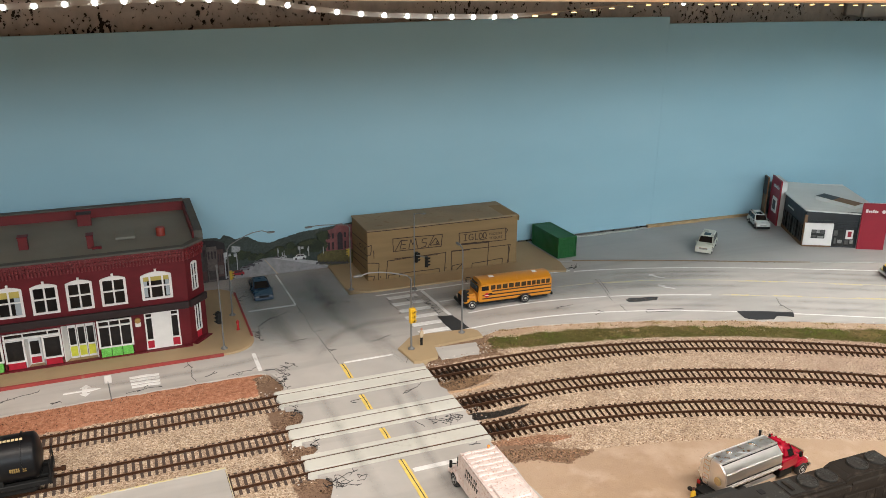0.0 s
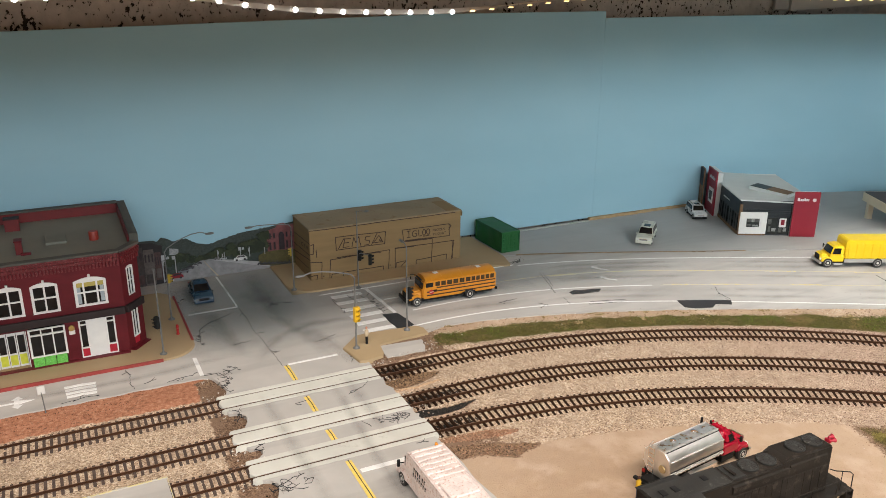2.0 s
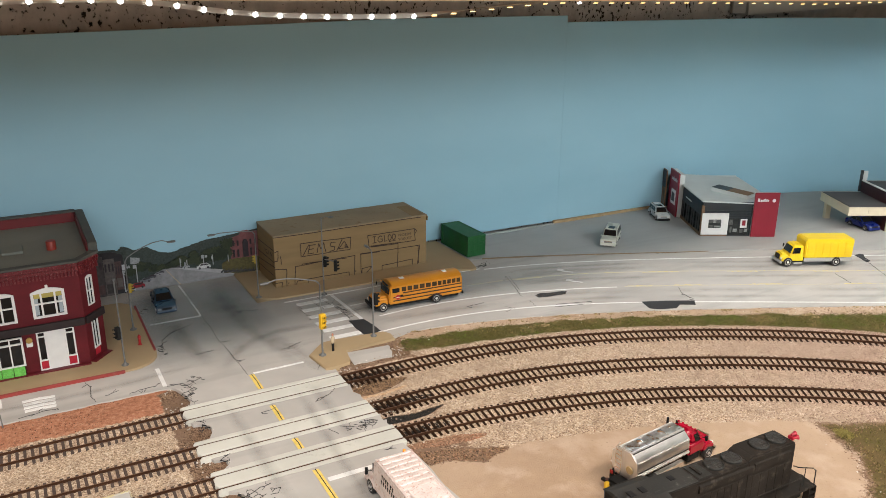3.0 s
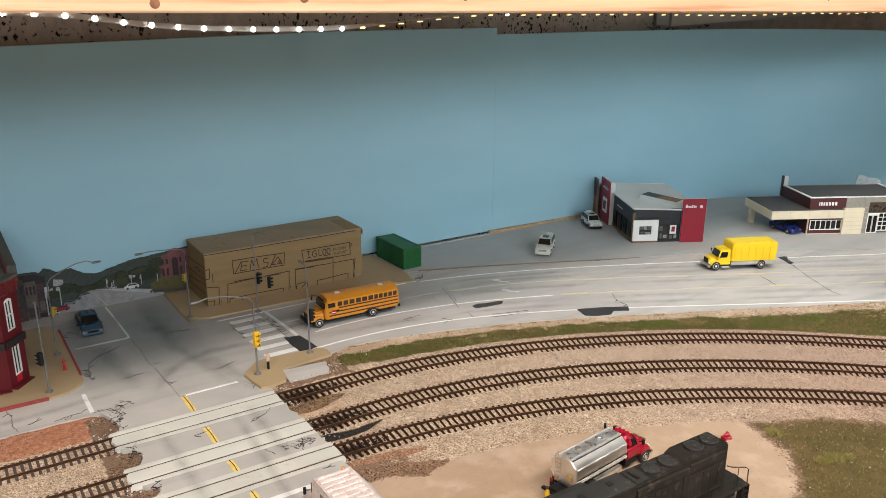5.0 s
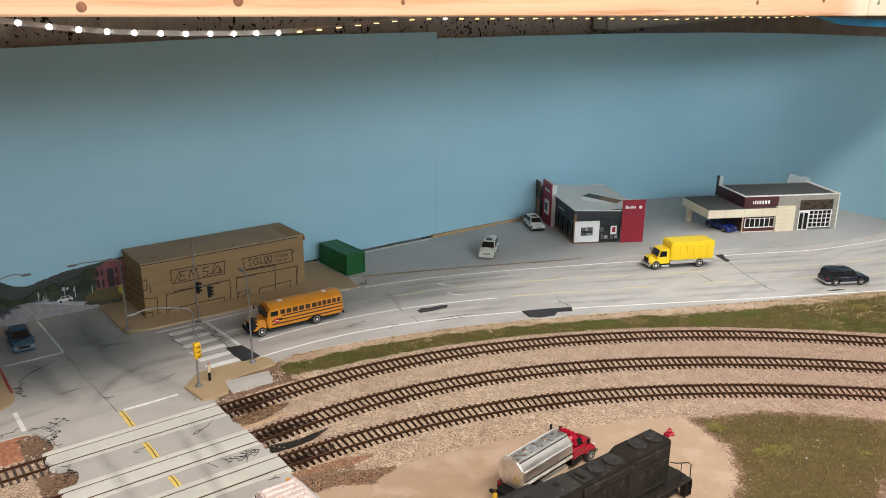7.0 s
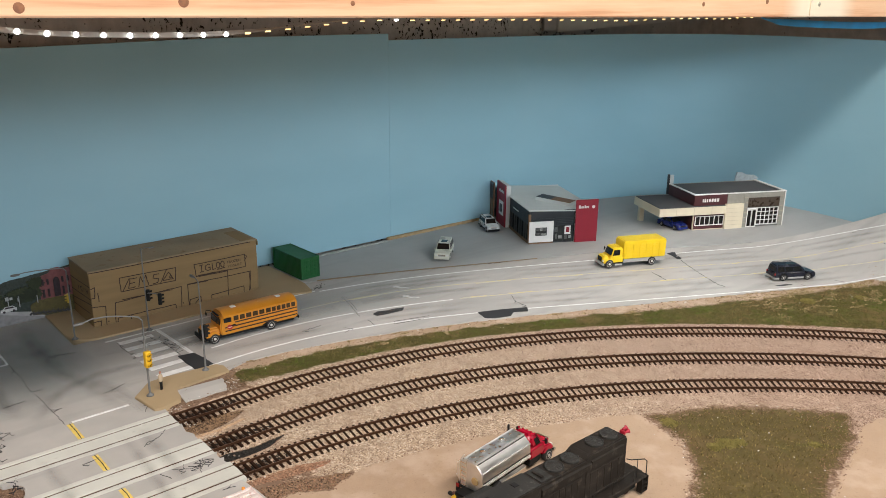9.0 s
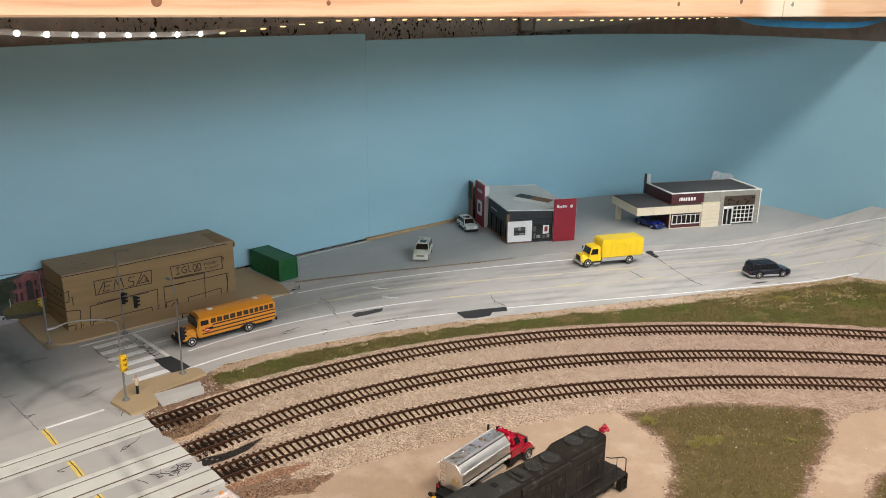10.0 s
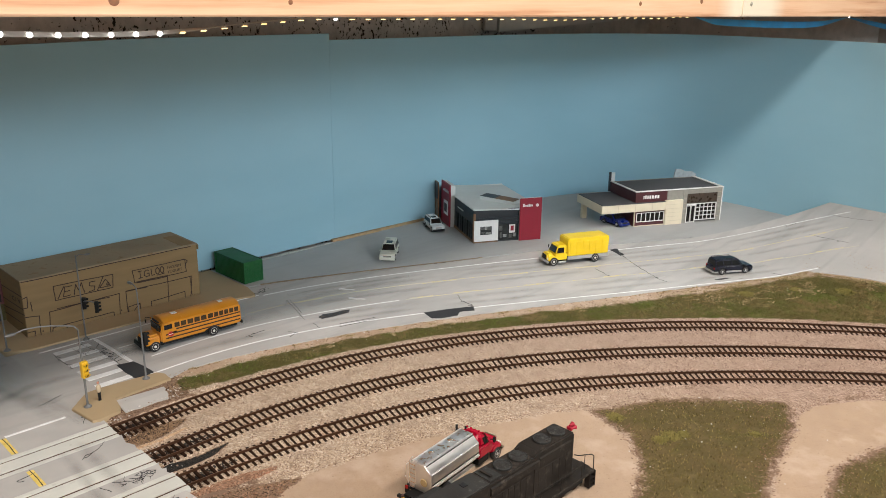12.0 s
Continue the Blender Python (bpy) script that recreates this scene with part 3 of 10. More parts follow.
# streets
def sheet(bm, near, far, cells, base=-0.012, top=road_z):
    """A paved slab between two edge lines of equally many points."""
    rows = [[bm.verts.new((*(q := Vector(a).lerp(Vector(b), k / cells)), top(q.x, q.y))) for k in range(cells + 1)] for a, b in zip(near, far)]
    low = [[bm.verts.new((r[0].co.x, r[0].co.y, base)), bm.verts.new((r[-1].co.x, r[-1].co.y, base))] for r in rows]
    for i in range(len(rows) - 1):
        for k in range(cells):
            bm.faces.new((rows[i][k], rows[i + 1][k], rows[i + 1][k + 1], rows[i][k + 1]))
        bm.faces.new((rows[i][0], low[i][0], low[i + 1][0], rows[i + 1][0]))
        bm.faces.new((rows[i][-1], rows[i + 1][-1], low[i + 1][1], low[i][1]))
    for r, l in ((rows[0], low[0]), (rows[-1], low[-1])):
        bm.faces.new((*r, l[1], l[0]))
    return bm


def ragged(a, b, n, size, seed):
    """Points from a to b (u, v) with a chipped line."""
    rnd = random.Random(seed)
    return [(a[0] + (b[0] - a[0]) * i / n + (rnd.uniform(-size, size) if 0 < i < n else 0), a[1] + (b[1] - a[1]) * i / n + (rnd.uniform(-size, size) if 0 < i < n else 0)) for i in range(n + 1)]


road = bmesh.new()
slab(road, UV((-0.1635, -0.1975), (-0.1605, -0.2008), (-0.1572, -0.2080), (-0.1548, -0.2160), (-0.1532, -0.2240), (-0.1528, -0.2318), (-0.1552, -0.2385), (-0.1595, -0.2415), (-0.013, -0.2415), (-0.012, -0.2), (-0.012, -0.031), (-0.033, -0.031), (-0.033, 0.09), (-0.40, 0.09), (-0.40, 0.03), (-0.172, 0.03), (-0.172, -0.118), (-0.196, -0.141), (-0.8, -0.143), *ragged((-0.8, -0.199), (-0.163, -0.196), 40, 0.0008, 2)[:-1]), -0.012, 0.0)
# ends towards the bank are broken out in bowls
TORN = (
    ((-0.1610, -0.2685), (-0.1598, -0.2735), (-0.1530, -0.2757), (-0.1482, -0.2805), (-0.1466, -0.2866), (-0.1486, -0.2950), (-0.1526, -0.3030), (-0.1560, -0.3050)),
    ((-0.1590, -0.3320), (-0.1565, -0.3372), (-0.1490, -0.3384), (-0.1468, -0.3430), (-0.1482, -0.3482), (-0.1540, -0.3542), (-0.1585, -0.3550)),
    ((-0.1605, -0.3820), (-0.1515, -0.3865), (-0.1475, -0.3920), (-0.1480, -0.3975), (-0.1518, -0.4085), (-0.1548, -0.4155), (-0.1575, -0.4300), (-0.1535, -0.5400), (-0.1500, -0.6600)))
slab(road, UV(*TORN[0], *ragged((-0.012, -0.305), (-0.012, -0.2685), 5, 0.003, 12)), -0.012, 0.0)
slab(road, UV(*TORN[1], *ragged((-0.009, -0.355), (-0.009, -0.332), 5, 0.003, 13)), -0.012, 0.0)
slab(road, UV(*TORN[2], *ragged((0.004, -0.66), (-0.012, -0.382), 12, 0.002, 6)), -0.012, 0.0)
near, far = [], []
for u in (-0.012, 0.02, 0.055):
    near.append(W(u, -0.2).to_2d())
    far.append(W(u, -0.031).to_2d())
for i in range(46):
    x = 0.172 + i * 0.018
    near.append(Vector((x, poly(EDGE, x) + 0.0015 * noise.noise((x * 70, 0, 0)))))
    xf = 0.085 + i * (0.982 - 0.085) / 45 if x < 0.982 else x
    far.append(Vector((xf, (poly(LOT_FRONT, xf) if 0.262 < xf < 0.66 else (0.955 if xf >= 0.66 else W(uv_of(xf, 0.8 + (xf) * 0.52 - 0.035)[0], -0.010).y)))))
for i, (x, y) in enumerate(((1.012, 0.742), (1.032, 0.716), (1.047, 0.69), (1.060, 0.66), (1.085, 0.61), (1.13, 0.55), (1.2, 0.5), (1.26, 0.48))):
    near.append(Vector((x, y)))
    far.append(Vector((1.0 + (i + 1) * 0.03, 0.955)))
sheet(road, near, far, 10)
structure("road", road, STREET, "grey painted plaster street with grime and cracks", "road")

lot = bmesh.new()
front = [(x, poly(LOT_FRONT, x) + 0.0006) for x in (0.262, 0.3, 0.34, 0.38, 0.43, 0.48, 0.53, 0.58, 0.62, 0.655)] + [(x, 0.9555) for x in (0.67, 0.8, 0.95, 1.1, 1.2)]
back = [tuple(p + Vector((0.002, 0.002))) for p in BACK if p.x > 0.27 and p.y > 0.98]
slab(lot, front + back[::-1] + [tuple(W(0.2600, 0.0765).to_2d()), tuple(W(0.2620, -0.0150).to_2d())], -0.012, 0.0012)
structure("parking_lot", lot, LOT, "flat dull grey parking lot running back to the backdrop", "pavement")


def arc(c, r, a0, a1, n=8):
    return [(c[0] + r * math.cos(radians(a0 + (a1 - a0) * i / n)), c[1] + r * math.sin(radians(a0 + (a1 - a0) * i / n))) for i in range(n + 1)]


walk_far = bmesh.new()
slab(walk_far, UV(*arc((-0.003, -0.003), 0.030, 180, 270), (0.190, -0.0355), (0.225, -0.0430), (0.2500, -0.0520), (0.2560, -0.0525), (0.2585, -0.0490), (0.2655, -0.0200), (0.2640, 0.077), (-0.033, 0.077)), -0.011, 0.0022, 0.0006)
structure("pavement", walk_far, WALKWAY, "tan painted pavement with a rounded corner under the cardboard building", "pavement")
walk_left = bmesh.new()
slab(walk_left, UV((-0.8, -0.1445), *arc((-0.192, -0.1145), 0.030, 270, 360), (-0.1625, 0.0), (-0.168, 0.030), (-0.178, 0.040), (-0.8, 0.040)), -0.011, 0.0022, 0.0006)
structure("pavement", walk_left, WALKWAY, "tan painted pavement round the brick corner building", "pavement")
kerb = bmesh.new()
slab(kerb, UV((-0.8, -0.1488), (-0.197, -0.1465), (-0.197, -0.1440), (-0.8, -0.1443)), -0.005, 0.0030)
slab(kerb, UV((-0.1618, -0.112), (-0.1618, 0.02), (-0.1642, 0.02), (-0.1642, -0.112)), -0.005, 0.0030)
structure("kerb", round_edges(kerb, 0.0004, 1), RED_KERB, "red painted kerb edging the tan pavement", "kerb")
island = bmesh.new()
slab(island, UV((-0.027, -0.196), (-0.022, -0.2315), (-0.016, -0.2335), (0.004, -0.2295), (0.0075, -0.222), (0.0100, -0.2035), (0.068, -0.2000), (0.069, -0.186), (0.064, -0.1775), (0.008, -0.1725), (-0.006, -0.174)), -0.011, 0.0024, 0.0005)
structure("pavement", island, WALKWAY, "tan corner island of pavement beside the tracks", "pavement")
apron = bmesh.new()
slab(apron, UV(*ragged((0.0072, -0.2335), (0.0485, -0.2345), 9, 0.0009, 8), *ragged((0.0495, -0.232), (0.056, -0.213), 5, 0.0015, 7), (0.0560, -0.2080), (0.0095, -0.2045)), -0.011, 0.0004)
structure("pavement", apron, STREET, "chipped pale grey slab beside the corner island", "pavement")
platform = bmesh.new()
slab(platform, UV((-0.2235, -0.3530), (-0.75, -0.3620), (-0.75, -0.52), (-0.2205, -0.52)), -0.004, 0.0030)
structure("pavement", platform, STREET, "smooth pale grey concrete pad beside the tracks", "pavement")
rim = bmesh.new()
ribbon(rim, UV((-0.75, -0.3622), (-0.2228, -0.3526), (-0.2198, -0.52)), 0.0016, 0.0031, 0.0002)
structure("trim", rim, YELLOW_WORN, "pale yellow edging of the concrete pad", "trim")

# level crossing: planks between and beside the rails
for k, (v0, *_) in enumerate(TRACKS):
    for a, b, h, nm in ((0.0098, 0.0152, 0.0004, "outer"), (-0.0076, 0.0076, 0.0005, "inner"), (-0.0152, -0.0098, 0.0004, "outer")):
        bm = bmesh.new()
        ul, ur = -0.163 - 0.002 * (k == 1), -0.0135 + 0.003 * k
        slab(bm, UV((ul + 0.0016, v0 + a), *ragged((ul, v0 + a - (a - b) * 0.12), (ul, v0 + b + (a - b) * 0.12), 4, 0.0018, 30 + k), (ul + 0.0014, v0 + b), *ragged((ur, v0 + b), (ur, v0 + a), 3, 0.0012, 40 + k)), -0.004, h, 0.0004)
        structure("crossing_plank", bm, PLANK, "grey-green filler plank of the level crossing", "plank")


# ---- tracks ----
def tie_mesh(name, material):
    bm = block((-0.00118, -0.0152, -0.0041), (0.00118, 0.0152, -0.0021), 0.0002)
    for s in (-1, 1):
        for e in (-0.0013, 0.0013):
            box(bm, (-0.0009, s * 0.0086 + e - 0.0005, -0.0022), (0.0009, s * 0.0086 + e + 0.0005, -0.0016))
    me = bpy.data.meshes.new(name)
    bm.to_mesh(me)
    bm.free()
    me.materials.append(material)
    return me


def rail_part(parent, line, offset, upto=None):
    """One rail with foot, web and head."""
    bm = bmesh.new()
    prof = [(-0.0007, -0.0021), (0.0007, -0.0021), (0.0006, -0.0018), (0.0002, -0.0015), (0.0002, -0.0007), (0.0004, -0.0005), (0.0004, 0.0001), (-0.0004, 0.0001), (-0.0004, -0.0005), (-0.0002, -0.0007), (-0.0002, -0.0015), (-0.0006, -0.0018)]
    rows = []
    for p, h in line:
        n = Vector((-math.sin(h), math.cos(h)))
        rows.append([bm.verts.new((*(p + n * (offset + a)), z)) for a, z in prof])
    m = len(prof)
    for a, b in zip(rows, rows[1:]):
        for k in range(m):
            f = bm.faces.new((a[k], a[(k + 1) % m], b[(k + 1) % m], b[k]))
            f.material_index = 1 if k == 6 else 0
    bm.faces.new(rows[0]), bm.faces.new(rows[-1][::-1])
    return part("rail", bm, [RAIL, RAIL_TOP], parent, "brown weathered rail with a worn head")


tie_dark, tie_grey = tie_mesh("tie", TIE), tie_mesh("tie", TIE_GREY)
for k in range(3):
    tr = thing("railway_track", Matrix.Identity(4), "brown weathered model railway track with closely set ties", "railway track", "tracks")
    line = even(track_line(k), 0.012)
    for s in (-0.0086, 0.0086):
        rail_part(tr, line, s)
    rnd = random.Random(k)
    left = [q for q in even(track_line(k), 0.0057) if uv_of(*q[0])[0] < -0.1]
    right = [q for q in even(track_line(k), 0.00606) if uv_of(*q[0])[0] > -0.1]
    for p, h in left + right:
        u, v = uv_of(p.x, p.y)
        if -0.163 < u < -0.0105 + 0.003 * k:
            continue
        t = new("tie", tie_grey if u < -0.1 else tie_dark)
        t.parent = tr
        t.matrix_basis = pose(p.x, p.y, rnd.uniform(-0.0002, 0.0001), 0, 0, math.degrees(h) + rnd.uniform(-1.2, 1.2))


# ---- buildings ----
BRICK = surface("dark_red_brick_paint", (0.125, 0.011, 0.016), 0.5, 0, 0.25, vary=0.22, large=30, fine=650, bump=0.35, stretch=(1, 1, 2.2))
CORNICE = surface("dusty_red_cornice", (0.17, 0.018, 0.022), 0.45, 0, 0.4, vary=0.35, large=260, fine=1200, dirt=(0.46, 0.22, 0.21), dirt_at=0.57)
ROOF_GREY = surface("dark_roof_felt", (0.195, 0.198, 0.165), 0.85, vary=0.16, large=14, fine=800)
BANK_ROOF = surface("charcoal_card_roof", (0.075, 0.074, 0.076), 0.8, 0, 0.3, vary=0.14, large=16, fine=800)
COPING = surface("weathered_coping", (0.085, 0.086, 0.074), 0.75, vary=0.25, large=70)
BAND = surface("charcoal_trim", (0.032, 0.021, 0.021), 0.6, 0, 0.3, vary=0.2, large=60)
WHITE_TRIM = surface("white_painted_trim", (0.80, 0.78, 0.75), 0.5, vary=0.06, large=80)
# stronger red than the brick: the light on the inner parapet, in its colour
PARAPET_RED = surface("lit_parapet_red", (0.15, 0.009, 0.010), 0.55, vary=0.25, large=60)
BRIGHT_RED = surface("bright_red_paint", (0.47, 0.012, 0.032), 0.45, vary=0.15, large=200)
GREEN_PANEL = surface("mottled_green_panel", (0.14, 0.52, 0.07), 0.5, vary=0.3, large=330, dirt=(0.28, 0.68, 0.20), dirt_at=0.5)
YELLOW_PANEL = surface("yellow_panel", (0.66, 0.66, 0.06), 0.5, vary=0.12, large=200)
PANE = surface("dark_window", (0.016, 0.014, 0.013), 0.16, 0, 0.3, vary=0.4, large=90, bump=0)
SHADE_YELLOW = surface("yellow_blind", (0.52, 0.42, 0.10), 0.7, vary=0.15)
CURTAIN = surface("pale_curtain", (0.42, 0.47, 0.50), 0.8, vary=0.2)
BLACK = surface("flat_black", (0.011, 0.011, 0.011), 0.55, 0, 0.2, vary=0.2)
CREAM = surface("cream_printed_wall", (0.66, 0.58, 0.43), 0.7, vary=0.06, large=40)
CREAM_LINE = surface("cream_joint", (0.50, 0.43, 0.31), 0.7, bump=0)
STONE_GREY = surface("printed_grey_stone", (0.27, 0.255, 0.22), 0.8, vary=0.15, large=110, fine=900)
MAROON = surface("maroon_print", (0.062, 0.011, 0.013), 0.5, vary=0.12)
SIGN_RED = surface("red_sign_board", (0.27, 0.010, 0.026), 0.5, vary=0.08, large=40)
ROOF_PALE = surface("pale_grey_card_roof", (0.63, 0.65, 0.63), 0.7, vary=0.06, large=20)
NAVY = surface("dark_slate_card", (0.022, 0.027, 0.032), 0.5, vary=0.15, large=60)
PHOTO_DIM = surface("printed_interior", (0.030, 0.033, 0.031), 0.35, 0, 0.3, vary=0.7, large=150, fine=700, dirt=(0.14, 0.14, 0.13), dirt_at=0.60, bump=0)
PRINT_GREY = surface("printed_grey_furniture", (0.12, 0.12, 0.115), 0.4, 0, 0.3, vary=0.5, large=400, bump=0)
PRINT_PALE = surface("printed_pale_furniture", (0.30, 0.30, 0.28), 0.4, 0, 0.3, vary=0.4, large=400, bump=0)
WOODY = surface("brown_print", (0.21, 0.115, 0.055), 0.6, vary=0.2, large=120)
GREEN_BOX = surface("green_container_paint", (0.010, 0.105, 0.024), 0.5, 0, 0.5, vary=0.15, large=60)


def pierced(bm, length, height, holes, thick, x0=0.0, z0=0.0):
    """Adds a wall in the x-z plane, its face at y = 0, with openings (x0, z0, x1, z1) right through."""
    xs = sorted({x0, x0 + length, *[h[0] for h in holes], *[h[2] for h in holes]})
    zs = sorted({z0, z0 + height, *[h[1] for h in holes], *[h[3] for h in holes]})
    solid = lambda i, k: 0 <= i < len(xs) - 1 and 0 <= k < len(zs) - 1 and not any(h[0] <= (xs[i] + xs[i + 1]) / 2 <= h[2] and h[1] <= (zs[k] + zs[k + 1]) / 2 <= h[3] for h in holes)
    store = {}

    def v(i, k, y):
        if (i, k, y) not in store:
            store[i, k, y] = bm.verts.new((xs[i], y, zs[k]))
        return store[i, k, y]

    for i in range(len(xs) - 1):
        for k in range(len(zs) - 1):
            if not solid(i, k):
                continue
            for y in (0.0, thick):
                bm.faces.new((v(i, k, y), v(i + 1, k, y), v(i + 1, k + 1, y), v(i, k + 1, y)))
            for di, dk, a, b in ((-1, 0, (i, k), (i, k + 1)), (1, 0, (i + 1, k), (i + 1, k + 1)), (0, -1, (i, k), (i + 1, k)), (0, 1, (i, k + 1), (i + 1, k + 1))):
                if not solid(i + di, k + dk):
                    bm.faces.new((v(*a, 0.0), v(*b, 0.0), v(*b, thick), v(*a, thick)))
    return bm


def glazing(parent, x0, z0, x1, z1, nx, nz, bar=0.0011, y=-0.0004, arch=0.0, frame_mat=None, name="window", mull=None, pane=None):
    """A framed window in a wall whose face is y = 0: frame with bars, panes, and an arched head."""
    xs = [x0 + (x1 - x0) * i / nx for i in range(nx + 1)] if mull is None else [x0] + list(mull) + [x1]
    zs = [z0 + (z1 - z0) * k / nz for k in range(nz + 1)]
    lights = [(xs[i] + bar * 0.5, zs[k] + (bar * 0.45 if k else 0.0), xs[i + 1] - bar * 0.5, zs[k + 1] - bar * (0.45 if k < nz - 1 else 0.9)) for i in range(nx) for k in range(nz)]
    bm = pierced(bmesh.new(), x1 - x0 + 2 * bar, z1 - z0 + bar * 1.4, lights, 0.0022, x0 - bar, z0 - bar * 1.4)
    bmesh.ops.translate(bm, verts=bm.verts[:], vec=(0, y, 0))
    win = part(name, bm, frame_mat or WHITE_TRIM, parent, "white painted frame with dark panes")
    if arch:
        n = 8
        ab = bmesh.new()
        pts = [(x0 - bar + (x1 - x0 + 2 * bar) * i / n, z1 + 0.0001 + arch * (1 - (2 * i / n - 1) ** 2)) for i in range(n + 1)]
        side(ab, [(x0 - bar, z1 - bar * 0.3)] + pts + [(x1 + bar, z1 - bar * 0.3)], y - 0.0004, y + 0.0018)
        part("arch", ab, frame_mat or WHITE_TRIM, win)
    for i in range(nx):
        for k in range(nz):
            part("pane", block((xs[i] + 0.0001, y + 0.0012, zs[k]), (xs[i + 1] - 0.0001, y + 0.0015, zs[k + 1] - 0.0001)), pane or PANE, win)
    return win


def brick_block():
    """Two-storey corner shop building."""
    B = thing("brick_building", street(-0.224, -0.109), "dark red two-storey brick corner building with white windows and shop fronts", "building")
    wins = [(-0.1410 - 0.0308 * k, 0.0582, -0.1203 - 0.0308 * k, 0.0850) for k in range(7)]
    wins = [(x0 + 0.0614, z0, x1 + 0.0614, z1) for x0, z0, x1, z1 in wins]
    holes = list(wins) + [(-0.0420, 0.0592, -0.0160, 0.0832)]
    shops = [(-0.0440, 0.0030, -0.0113, 0.0434), (-0.0885, 0.0026, -0.0570, 0.0425), (-0.1215, 0.0010, -0.0905, 0.0410), (-0.1725, 0.0012, -0.1225, 0.0403), (-0.2060, 0.0026, -0.1745, 0.0420), (-0.2600, 0.0012, -0.2100, 0.0403)]
    front = bmesh.new()
    pierced(front, 0.42, 0.108, holes + shops, 0.004, -0.42)
    part("wall", front, BRICK, B)
    # cut corner and side
    ang = math.degrees(math.atan2(0.021, 0.018))
    run = math.hypot(0.021, 0.018)
    cut = bmesh.new()
    pierced(cut, run, 0.108, [(0.0092, 0.0600, 0.0176, 0.0880), (0.0096, 0.0050, 0.0180, 0.0430)], 0.004)
    corner = part("wall", cut, BRICK, B)
    corner.matrix_basis = pose(0, 0, 0, 0, 0, ang)
    glazing(corner, 0.0092, 0.0600, 0.0176, 0.0880, 2, 2, 0.0009, arch=0.0020)
    glazing(corner, 0.0096, 0.0140, 0.0180, 0.0430, 2, 1, 0.0009)
    part("panel", block((0.0098, 0.0003, 0.0050), (0.0178, 0.0020, 0.0126)), BRIGHT_RED, corner, "bright red panel below the window")
    part("wall", block((0.014, 0.021, 0), (0.018, 0.155, 0.108)), BRICK, B)
    part("wall", block((-0.42, 0.151, 0), (0.014, 0.155, 0.1175)), BRICK, B)
    part("wall", block((-0.42, 0.004, 0), (-0.416, 0.151, 0.108)), BRICK, B)
    # flat roof and parapets
    roof = bmesh.new()
    slab(roof, [(-0.419, 0.003), (-0.001, 0.003), (0.0155, 0.0225), (0.0155, 0.152), (-0.419, 0.152)], 0.1035, 0.1065)
    part("roof", roof, ROOF_GREY, B, "flat dark grey roof")
    cap = bmesh.new()
    side(cap, [(-0.42, 0.1081), (0.0005, 0.1081), (0.0005, 0.1104), (-0.42, 0.1104)], -0.0042, 0.0042)
    part("parapet", round_edges(cap, 0.0005, 1), COPING, B, "charcoal coping along the street front")
    cap = bmesh.new()
    slab(cap, [(0.0008, -0.0040), (0.0215, 0.0190), (0.0135, 0.0225), (-0.0005, 0.0042)], 0.1081, 0.1106)
    part("parapet", cap, COPING, B)
    cap = bmesh.new()
    slab(cap, [(0.0135, 0.0225), (0.0215, 0.0195), (0.0215, 0.155), (0.0135, 0.155)], 0.1081, 0.1185)
    part("parapet", cap, [COPING], B, "grey coping over the end wall")
    part("parapet", block((0.0118, 0.028, 0.1066), (0.0134, 0.1508, 0.1165)), PARAPET_RED, B)
    part("parapet", block((-0.42, 0.1495, 0.1066), (0.0118, 0.1509, 0.1168)), PARAPET_RED, B)
    part("parapet", block((-0.42, 0.1485, 0.1176), (0.0134, 0.1575, 0.1190)), COPING, B)
    # cornice with dentils, on the front and the cut corner
    for length, parent, x0 in ((0.42, B, -0.42), (run, corner, 0.0)):
        cb = bmesh.new()
        box(cb, (x0, -0.0030, 0.1042), (x0 + length, 0.0, 0.1079), 0.0003)
        box(cb, (x0, -0.0016, 0.0995), (x0 + length, 0.0, 0.1041))
        n = int(length / 0.0031)
        for i in range(n):
            x = x0 + (i + 0.25) * length / n
            box(cb, (x, -0.0030, 0.0950), (x + 0.0016, 0.0, 0.1002))
            box(cb, (x, -0.0042, 0.1010), (x + 0.0016, -0.0016, 0.1038))
            box(cb, (x + 0.0006, -0.0048, 0.1044), (x + 0.0018, -0.0030, 0.1066))
        part("cornice", cb, CORNICE, parent, "dusty red cornice with rows of dentils")
        part("band", block((x0, -0.0034, 0.0436), (x0 + length, 0.0, 0.0512), 0.0007, 2), BAND, parent, "charcoal band between the storeys")
    for i, (x0, z0, x1, z1) in enumerate(wins):
        w = glazing(B, x0, z0, x1, z1 - 0.0010, 2, 2, 0.0016, arch=0.0030)
        part("keystone", block(((x0 + x1) / 2 - 0.0011, -0.0016, z1 + 0.0018), ((x0 + x1) / 2 + 0.0011, 0.0003, z1 + 0.0047), 0.0003), WHITE_TRIM, w)
        if i == 3:
            part("blind", block((x0 + 0.0006, 0.0003, z1 - 0.009), (x1 - 0.0006, 0.0006, z1 - 0.0015)), SHADE_YELLOW, w, "yellow roller blind")
            part("curtain", block((x1 - 0.006, 0.0003, z0), (x1 - 0.001, 0.0006, z1 - 0.0092)), CURTAIN, w)
    big = glazing(B, -0.0420, 0.0592, -0.0160, 0.0830, 3, 2, 0.0017, arch=0.0036, mull=[-0.0350, -0.0230])
    part("keystone", block((-0.0302, -0.0016, 0.0868), (-0.0278, 0.0003, 0.0896), 0.0003), WHITE_TRIM, big)
    part("blind", block((-0.0410, 0.0003, 0.0768), (-0.0170, 0.0006, 0.0822)), SHADE_YELLOW, big, "yellow roller blind")
